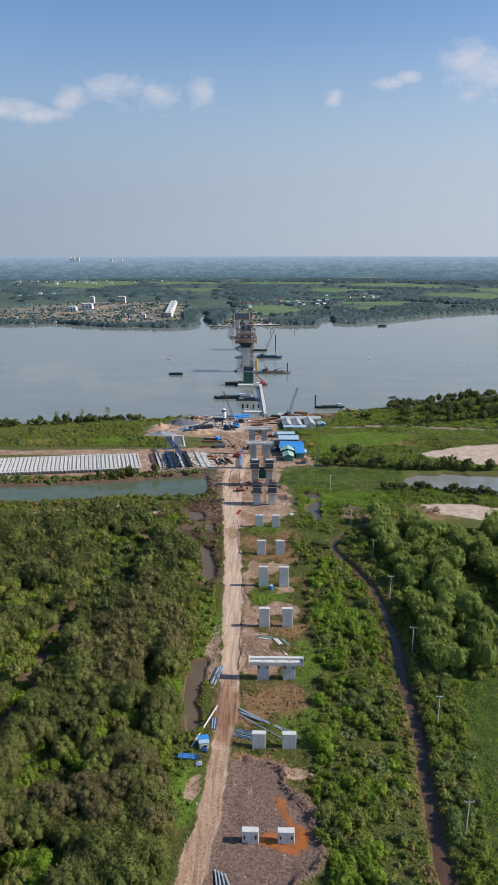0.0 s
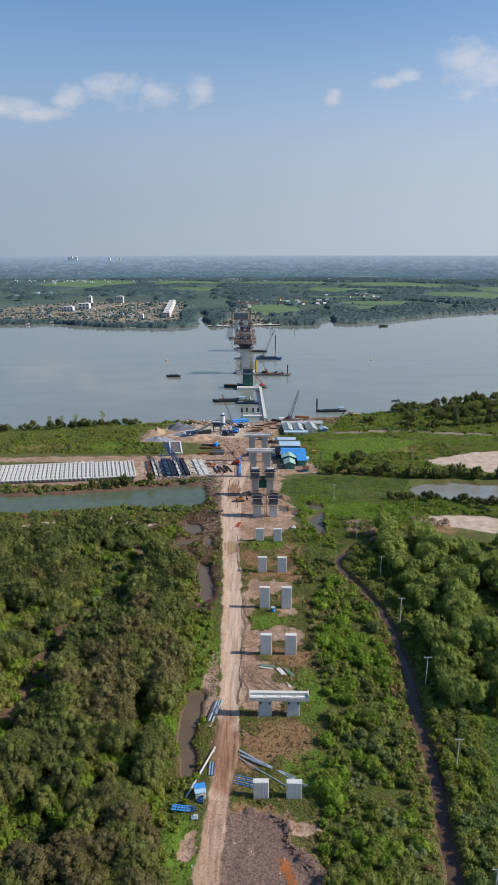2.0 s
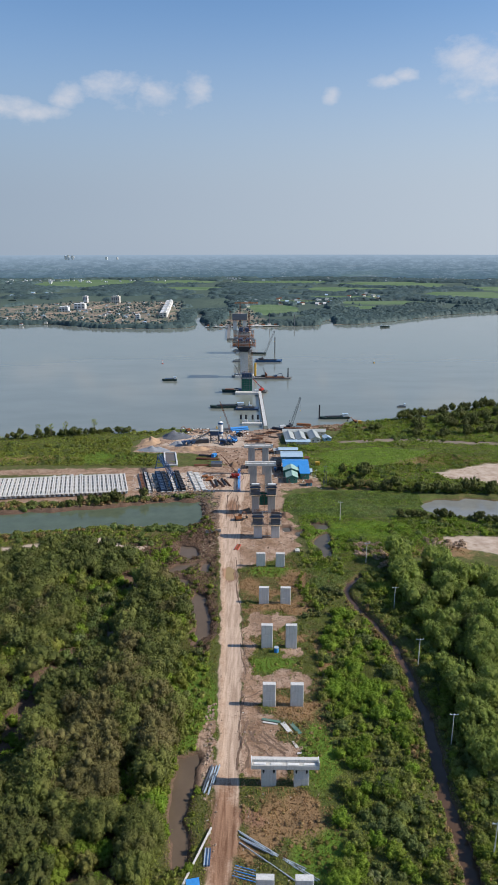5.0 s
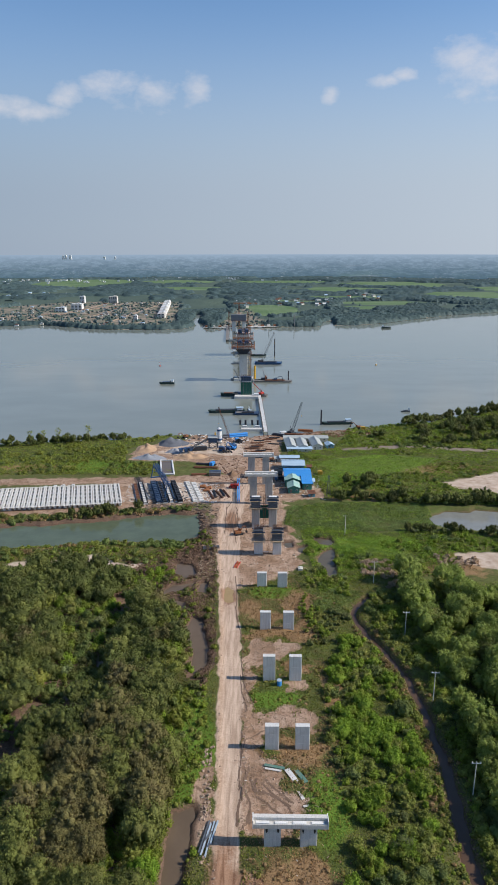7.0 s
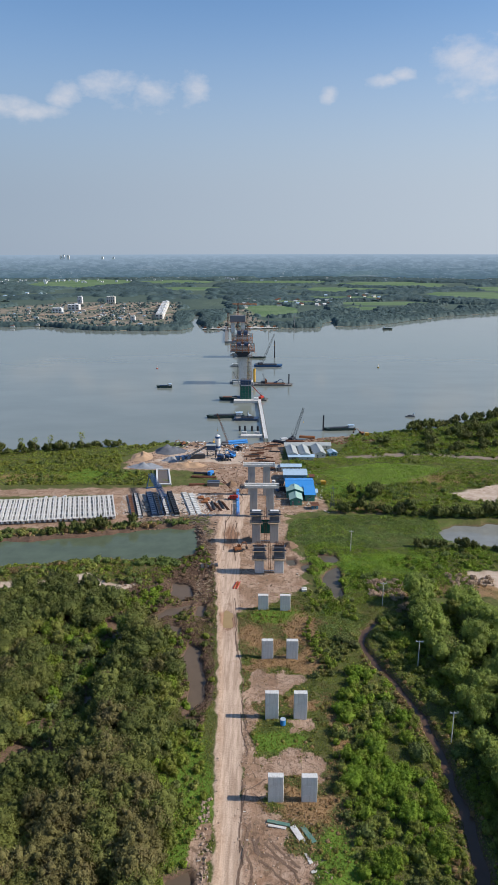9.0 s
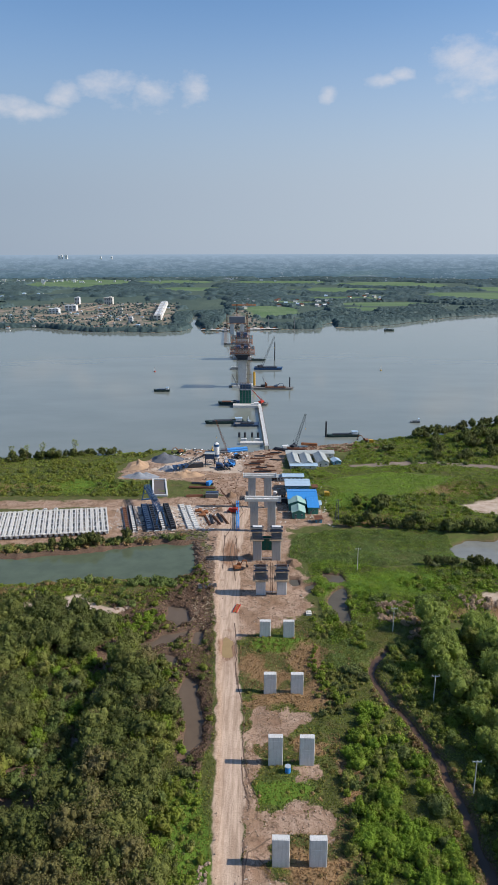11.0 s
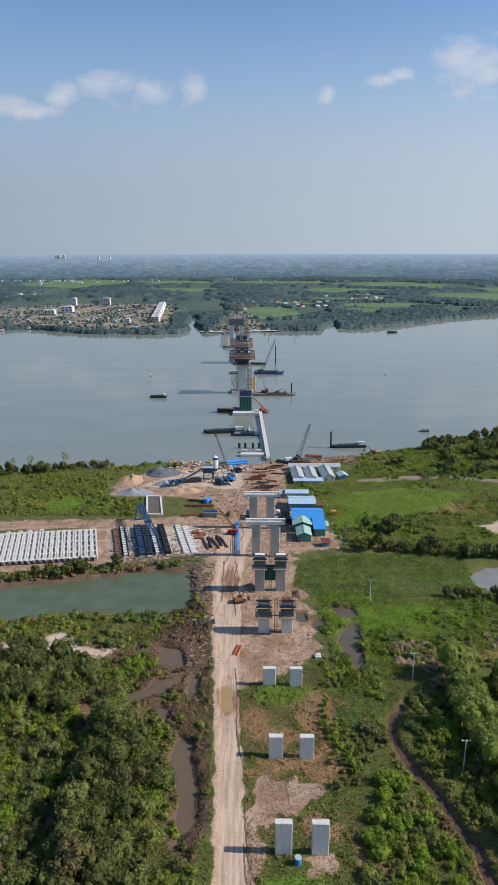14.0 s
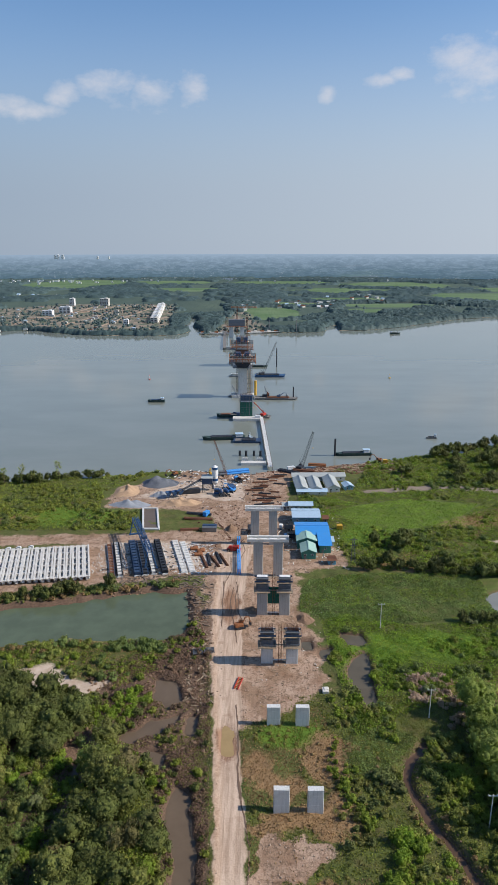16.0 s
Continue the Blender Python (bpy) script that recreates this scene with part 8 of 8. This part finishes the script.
for px, py in ((-24.4, 934), (-20.5, 826), (-28.5, 1026), (-41, 1150)):
    root = thing("pontoon", px, py, WL, 0, "white-cabined pontoon moored at the pier", "pontoon", "pontoons at the piers")
    part("float", box(B(), 0, 0, 0.5, 13, 6, 1.4, bevel=0.1), M_STEEL, root)
    part("cabin", box(B(), 0.5, 0.3, 2.3, 8.5, 4.2, 2.0, bevel=0.08), M_CREAM, root)
    part("roof", box(B(), 0.5, 0.3, 3.4, 9.4, 5.0, 0.18), M_ROOF_GREY, root)
crawler_crane(8.5, 738.5, -30, (-1.0, 742, 12), M_RED, M_RED, "red crane standing on a barge", WL + 1.5, 0.8)
crawler_crane(8.0, 934, -60, (24.5, 936, 39), M_DARK, M_DARK, "dark crane with a tall lattice boom on a barge", WL + 2.3, 2.2)
crawler_crane(-8.0, 748, 60, (-20.5, 752, 25), M_DARK, M_STEEL, "dark crane with an angled lattice boom beside the pier", WL + 2.0, 1.0)
excavator(24, 815, -80, M_BLUE_DK, "dark excavator working on a barge", WL + 1.4, 1.3)
excavator(-2.8, 664, 20, M_RAIL, "pale blue-green excavator on a barge", WL + 1.7, 0.7)
for i, (px, py, h, mt) in enumerate(((38.5, 817, 12, M_DARK), (26.4, 1000, 24, M_DARK), (59.3, 625, 13, M_DARK), (12.5, 816, 7, M_RUST), (0.4, 833, 15, M_YELLOW), (70, 1352, 22, M_STEEL), (22, 1352, 22, M_STEEL))):
    ob = part("mooring_pile", rod(B(), (0, 0, -4), (0, 0, h), 0.7 if mt is not M_YELLOW else 1.3, 10), mt, None)
    ob.location = (px, py, WL)
    tagged(ob, "tall steel mooring pile standing in the river" if mt is not M_YELLOW else "tall yellow steel casing standing in the river", "pile", "piles in the river")
for px, py, mt in ((-121.9, 916, M_RED), (155.3, 926, M_YELLOW)):
    root = thing("channel_buoy", px, py, WL, 0, "small painted channel buoy floating on the river", "buoy", "buoys on the river")
    part("float", rod(B(), (0, 0, -0.4), (0, 0, 0.9), 1.2, 12), mt, root)
    part("mast", rod(B(), (0, 0, 0.9), (0, 0, 4.2), 0.35, 8, 0.12), M_WHITE, root)
    part("topmark", rod(B(), (0, 0, 4.2), (0, 0, 5.0), 0.45, 8, 0.1), mt, root)
root = thing("drilling_rig", 11, 818, WL + 1.3, 0, "dark drilling rig standing on the barge", "drilling rig")
part("base", box(B(), 0, 0, 1.2, 7, 5, 2.4, bevel=0.15), M_DARK, root)
part("mast", lattice(B(), (1, 0, 2), (-1.5, 0, 11), 1.2, 0.8, 7, 0.1), M_STEEL, root)
part("winch", rod(B(), (2.5, -2, 3.2), (2.5, 2, 3.2), 0.9, 12), M_RUST, root)

# jetty from the bank out to the river piers
ja, jb = Vector((11.6, 592, 0)), Vector((6.0, 731, 0))
root = thing("jetty", 0, 0, 0, 0, "long narrow steel jetty on piles out to the pier", "jetty")
d = jb - ja
jrz = math.degrees(math.atan2(-d.x, d.y))
for i in range(36):
    c = ja + d * ((i + 0.5) / 36)
    part("deck_panel", box(B(), c.x, c.y, 1.0, 3.0, d.length / 36 - 0.08, 0.25, rz=jrz), M_CONC, root)
bm = B()
for s in (-1.5, 1.5):
    rod(bm, (ja.x + s, ja.y, 1.9), (jb.x + s, jb.y, 1.9), 0.06, 4)
    for i in range(40):
        c = ja + d * (i / 39)
        rod(bm, (c.x + s, c.y, 1.0), (c.x + s, c.y, 1.9), 0.05, 4)
part("railing", bm, M_RUST, root)
for i in range(13):
    c = ja + d * (i / 12)
    for s in (-1.4, 1.4):
        part("pile", rod(B(), (c.x + s, c.y, -4), (c.x + s, c.y, 0.9), 0.3, 8), M_STEEL, root)

# first river pier: footing slab and bare piles
root = thing("pier_footing", 0, 604, WL, 0, "white concrete footing with bare piles in the river", "pier footing")
part("slab", box(B(), 0, 0, 0.9, 17.2, 5.0, 2.2, bevel=0.08), M_CONC_NEW, root)
for i, px in enumerate((-10, -5.5, 0.3, 5.0)):
    part("pile", rod(B(), (px, 20, -3), (px, 20, 4.0), 0.9, 14), M_DARK, root)
for px in (-6, 4.5):
    part("starter_column", box(B(), px, 8.5, 0.7, 4.2, 1.6, 3.0, bevel=0.1), M_CONC, root)

# river pier behind green netting
root = thing("river_pier", -7.5, 735, WL, 0, "river pier under construction wrapped in green netting", "bridge pier", "river piers")
part("pile_cap", box(B(), 1.0, -6, 1.3, 25, 9, 2.6, bevel=0.1), M_CONC_NEW, root)
column("column", 9.4, 3.0, 14, root, 0.2).location.z = 2.6
bm = B()
for s in (-1, 1):
    box(bm, 0.2, s * 2.2, 9.0, 10.6, 0.08, 13.0)
    box(bm, 0.2 + s * 5.3, 0, 9.0, 0.08, 4.4, 13.0)
part("netting", bm, M_NET, root, "dark green safety netting")
bm = B()
for sx in (-5.5, -2.8, 0, 2.8, 5.5):
    for sy in (-2.4, 2.4):
        rod(bm, (sx + 0.2, sy, 2.6), (sx + 0.2, sy, 22), 0.09, 4)
for zz in np.arange(4, 22, 2.2):
    for sy in (-2.4, 2.4):
        rod(bm, (-5.3, sy, zz), (5.7, sy, zz), 0.06, 4)
part("scaffold", bm, M_STEEL, root)
part("form_panel", box(box(B(), 0.2, 0, 18.6, 10.2, 3.6, 4.2, bevel=0.05), 0.2, 0, 20.9, 11.6, 5.0, 0.2), M_BLUE_DK, root)
bm = B()
for i in range(22):
    rod(bm, (-4.6 + i * 0.45, -1.2 + 2.4 * (i % 2), 20), (-4.6 + i * 0.45, -1.2 + 2.4 * (i % 2), 23.2), 0.06, 4)
part("rebar_cage", bm, M_RUST, root)["kind"] = "stuff"
part("site_hut", box(B(), 10.5, -7, 3.7, 4.5, 3, 2.2, bevel=0.06), M_WHITE, root)


def main_pier(x, y, w, zc, label, zs):
    """A main-span pier with its pier head, soffit form and travellers; zs: the stages' heights."""
    root = thing("main_pier", x, y, WL, 0, label, "bridge pier", "river piers")
    part("pile_cap", box(B(), 0, 0, 1.2, w * 2.4, 12, 3.4, bevel=0.1), M_CONC_NEW, root)
    column("column", w, 4.5, zc - 1.5, root, 0, M_CONC).location.z = 2.6
    for sx in (-0.62, 0.62, 0.82):
        part("scaffold_tower", lattice(B(), (sx * w, -3.6, 2.5), (sx * w, -3.6, zc - 0.5), 1.3, bays=16, r=0.1), M_DARK if sx < 0.3 else M_YELLOW_DK, root)
    for i in range(5):
        part("scaffold_deck", box(B(), w * 0.7, -3.6, 5 + i * (zc - 7) / 5, w * 0.5, 1.6, 0.18), M_DARK, root)
    z0, z1, z2, z3 = zs
    bm = prism(B(), [(-w * 0.5, z0), (w * 0.5, z0), (w * 0.98, z1), (-w * 0.98, z1)], -7, 7)
    part("soffit_form", bm, M_DARK, root)
    part("platform", box(box(B(), 0, 0, z0 - 0.6, w * 2.1, 17, 0.35), 0, 0, z1 + 0.2, w * 2.9, 18, 0.4), M_STEEL, root)
    part("box_girder", box(B(), 0, 0, (z1 + z2) / 2, w * 1.8, 14, z2 - z1 - 0.6), M_CONC, root)
    for s in (-1, 1):
        for yy in (-8.5, 8.5):
            bm = lattice(B(), (-w * 1.42, yy, z1 + (z2 - z1) * (0.35 if s < 0 else 0.9)), (w * 1.42, yy, z1 + (z2 - z1) * (0.35 if s < 0 else 0.9)), 1.6, bays=9, r=0.16)
            part("traveller_truss", bm, M_ORANGE_DK if s < 0 else M_DARK, root, "weathered orange form traveller" if s < 0 else "dark steel form traveller")
    for sx in (-1.4, -0.7, 0.0, 0.7, 1.4):
        bm = B()
        rod(bm, (sx * w, -8.5, z1 - 1), (sx * w, -8.5, z2 + 2), 0.22, 5)
        rod(bm, (sx * w, -8.5, z1 - 1), (sx * w * 0.6, -8.5, z2 + 2), 0.14, 5)
        part("hanger", bm, M_ORANGE, root)
    bm = B()
    for i in range(26):
        rod(bm, (-w * 0.75 + i * w * 0.06, -6.8, z2 - 0.5), (-w * 0.75 + i * w * 0.06, -6.8, z3), 0.10, 4)
        rod(bm, (-w * 0.75 + i * w * 0.06, 6.8, z2 - 0.5), (-w * 0.75 + i * w * 0.06, 6.8, z3), 0.10, 4)
    part("rebar_cage", bm, M_RUST, root)["kind"] = "stuff"
    part("web_form", box(box(B(), -w * 0.45, -2, (z2 + z3) / 2 - 0.8, w * 0.5, 11, (z3 - z2) * 0.7), w * 0.45, -2, (z2 + z3) / 2 - 0.8, w * 0.5, 11, (z3 - z2) * 0.7), M_BLUE_DK, root)
    bm = B()
    lattice(bm, (w * 0.95, -4, 2.5), (w * 0.95, -4, z3 + 3), 1.5, bays=18, r=0.12)
    part("hoist_tower", bm, M_RUST, root)
    bm = B()
    lattice(bm, (w * 0.6, 3, 2.5), (w * 0.6, 3, z2), 1.5, bays=14, r=0.12)
    part("stair_tower", bm, M_STEEL, root)
    return root


main_pier(-12.4, 824, 9.2, 31, "tall main-span pier with orange form travellers on top", (31.5, 36.5, 43.0, 47.0))
main_pier(-17.5, 1010, 10, 20, "farther main-span pier with dark formwork and orange trusses", (17.0, 21.5, 31.0, 38.0))
root = thing("river_pier", -33, 1285, WL, 0, "pier beside the far bank with blue-green formwork", "bridge pier", "river piers")
for cx in (-9, 9):
    column("column", 7.0, 3.0, 18, root, cx)
part("form_panel", box(B(), 0, 0, 24.0, 27, 5.0, 11.0, bevel=0.1), M_FORM, root)
part("platform", box(B(), 0, 0, 18.2, 34, 9, 0.5), M_ORANGE_DK, root)
for s in (-1, 1):
    part("tower", lattice(B(), (s * 17, 0, 0), (s * 17, 0, 34), 2.4, bays=14, r=0.25), M_RUST, root)
root = thing("far_jetty", -51, 1243, WL, 2.5, "steel jetty from the far bank", "jetty")
part("deck", box(B(), 0, 0, 3.0, 5, 200, 0.6), M_DECK, root)
for i in range(12):
    part("pile", rod(rod(B(), (-2, -95 + i * 17, -3), (-2, -95 + i * 17, 2.8), 0.5, 6), (2, -95 + i * 17, -3), (2, -95 + i * 17, 2.8), 0.5, 6), M_STEEL, root)
for i, (px, py, rz) in enumerate(((-70, 1330, 0), (10, 1345, 10))):
    root = thing("work_platform", px, py, 0, rz, "pale construction platform on the far bank", "platform", "far works")
    part("slab", box(B(), 0, 0, 0.3, 60, 12, 0.6), M_CONC_NEW, root)
    for j in range(5):
        part("block", box(B(), -24 + j * 12, 2, 1.8, 6, 4, 2.6, bevel=0.1), M_CREAM if j % 2 else M_ORANGE_DK, root)
root = thing("tower_crane", -34, 1330, 0, 0, "thin rust-red tower crane on the far bank", "crane")
part("mast", lattice(B(), (0, 0, 0), (0, 0, 46), 2.4, bays=20, r=0.22), M_RUST, root)
part("jib", lattice(B(), (-10, 0, 44), (34, 0, 44), 1.8, bays=20, r=0.2), M_ORANGE, root)

# ---------------------------------------------------------------- beyond the river


def block(x, y, w, d, storeys, wall_mat, label, rz=0.0, fh=3.4, bays=3, category="house", group="far houses"):
    """A plain plastered building with storeys of windows, parapet and stair head."""
    root = thing("apartment_house" if storeys > 2 else "house", x, y, 0, rz, label, category, group)
    h = storeys * fh
    part("wall", box(B(), 0, d / 2, h / 2, w, d, h), wall_mat, root)
    part("roof", box(box(B(), 0, d / 2, h + 0.3, w + 0.5, d + 0.5, 0.6), w * 0.2, d * 0.5, h + 1.6, w * 0.3, d * 0.4, 2.2), wall_mat, root)
    for s in range(storeys):
        for b in range(bays):
            xx = (b + 0.5) / bays * w - w / 2
            win = part("window", box(B(), xx, -0.05, s * fh + 1.8, w / bays * 0.62, 0.25, fh * 0.55), M_STEEL, root)
            part("pane", box(B(), xx, -0.2, s * fh + 1.8, w / bays * 0.5, 0.06, fh * 0.42), M_GLASS, win)
    return root


block(-456, 1628, 22, 16, 3, M_WHITE, "white three-storey house on the far plots")
block(-432, 1680, 26, 18, 4, M_WHITE, "white four-storey house on the far plots")
block(-470, 1883, 12, 14, 5, M_WHITE, "narrow white five-storey house")
block(-388, 1883, 22, 16, 5, M_CREAM, "pale five-storey apartment house", 0, 3.4, 4)
block(-250, 1447, 9, 10, 3, M_WHITE, "white house beside the far embankment")
for i in range(15):
    block(-203 - i * 2.3, 1490 + i * 24, 15, 18, 3, M_WHITE if i % 3 else M_CREAM, "white terraced house in a long row", 0, 3.2, 2)
for i in range(46):
    a = rng.uniform(0, 1)
    hx, hy = (rng.uniform(40, 190), rng.uniform(1800, 2010)) if i < 16 else (rng.uniform(-760, -560), rng.uniform(2050, 2600)) if i < 26 else (rng.uniform(-60, 30), rng.uniform(1720, 2050)) if i < 36 else (rng.uniform(200, 420), rng.uniform(1940, 2260))
    root = thing("cottage", hx, hy, 0, rng.uniform(0, 90), "low far cottage with a pale or rusty roof", "house", "far cottages")
    mt = (M_ROOF_GREY, M_RUST, M_ROOF_PALE, M_WHITE)[int(rng.integers(0, 4))]
    part("wall", box(B(), 0, 0, 2.2, 11, 8, 4.4), M_CREAM, root)
    part("roof", prism(B(), [(-6.2, 4.4), (6.2, 4.4), (0, 7.2)], -4.8, 4.8), mt, root)
for i in range(60):
    hx, hy = rng.uniform(-560, -200), rng.uniform(1345, 1900)
    s_ = rng.uniform(4, 9)
    root = thing("shed_far", hx, hy, 0, rng.uniform(-12, 12), "small pale shed or wall on the far plots", "shed", "sheds on the far plots")
    part("wall", box(B(), 0, 0, 1.5, s_, s_ * 0.7, 3.0), M_CREAM if i % 3 else M_WHITE, root)
    part("roof", prism(B(), [(-s_ * 0.6, 3.0), (s_ * 0.6, 3.0), (0, 4.2)], -s_ * 0.4, s_ * 0.4), (M_RUST, M_ROOF_GREY, M_ROOF_PALE)[i % 3], root)
# distant white towns, too small to count
bm = B()
for cx, cy, n, sx, sy in ((-900, 3050, 40, 200, 60), (-250, 3250, 50, 230, 50), (430, 3300, 50, 230, 40), (900, 3150, 40, 160, 60)):
    for i in range(n):
        s = rng.uniform(5, 11)
        box(bm, cx + rng.normal(0, sx), min(cy + rng.normal(0, sy * 2.0), 3340 - abs(cx) * 0.3), 3, s, s * 0.7, rng.uniform(4, 10))
tagged(part("far_town", bm, M_WHITE, None), "white specks of distant towns", "town", kind="stuff")
for hx, hw, hh in ((-905, 9, 17), (-892, 8, 20), (-872, 12, 18), (-715, 9, 12), (-665, 7, 11)):
    root = thing("tower_block", hx, 3255, 88, 0, "faint grey tower block on the horizon", "building", "towers on the horizon")
    part("wall", box(B(), 0, 0, hh / 2, hw, 9, hh), M_WHITE, root)
    part("roof", box(B(), 0, 0, hh + 0.8, hw * 0.5, 5, 1.6), M_WHITE, root)
# embankment and flooded fields over there
for x0, x1, y0, y1 in ((85, 190, 1965, 2005), (330, 560, 1975, 2030), (560, 760, 2000, 2040), (980, 1200, 2700, 2790)):
    sheet("water_far_pond", x0, x1, y0, y1, 0.9, bpy.data.materials["pond_water"], "flooded field shining beyond the river")
for line, w in (((( -640, 1400), (-420, 1640), (-400, 1900)), 5), (((-500, 1400), (-330, 1900)), 4), (((-300, 1380), (-250, 1900)), 5), (((-380, 1375), (-310, 1900)), 4), (((-600, 1560), (-200, 1590)), 4), (((-560, 1720), (-215, 1740)), 4)):
    bm = B()
    for (ax, ay), (bx, by) in zip(line, line[1:]):
        d = Vector((bx - ax, by - ay, 0))
        box(bm, (ax + bx) / 2, (ay + by) / 2, 0.35, w, d.length, 0.7, rz=math.degrees(math.atan2(-d.x, d.y)))
    tagged(part("road_far", bm, M_EARTH, None), "pale unfinished road across the far plots", "road", kind="structure")
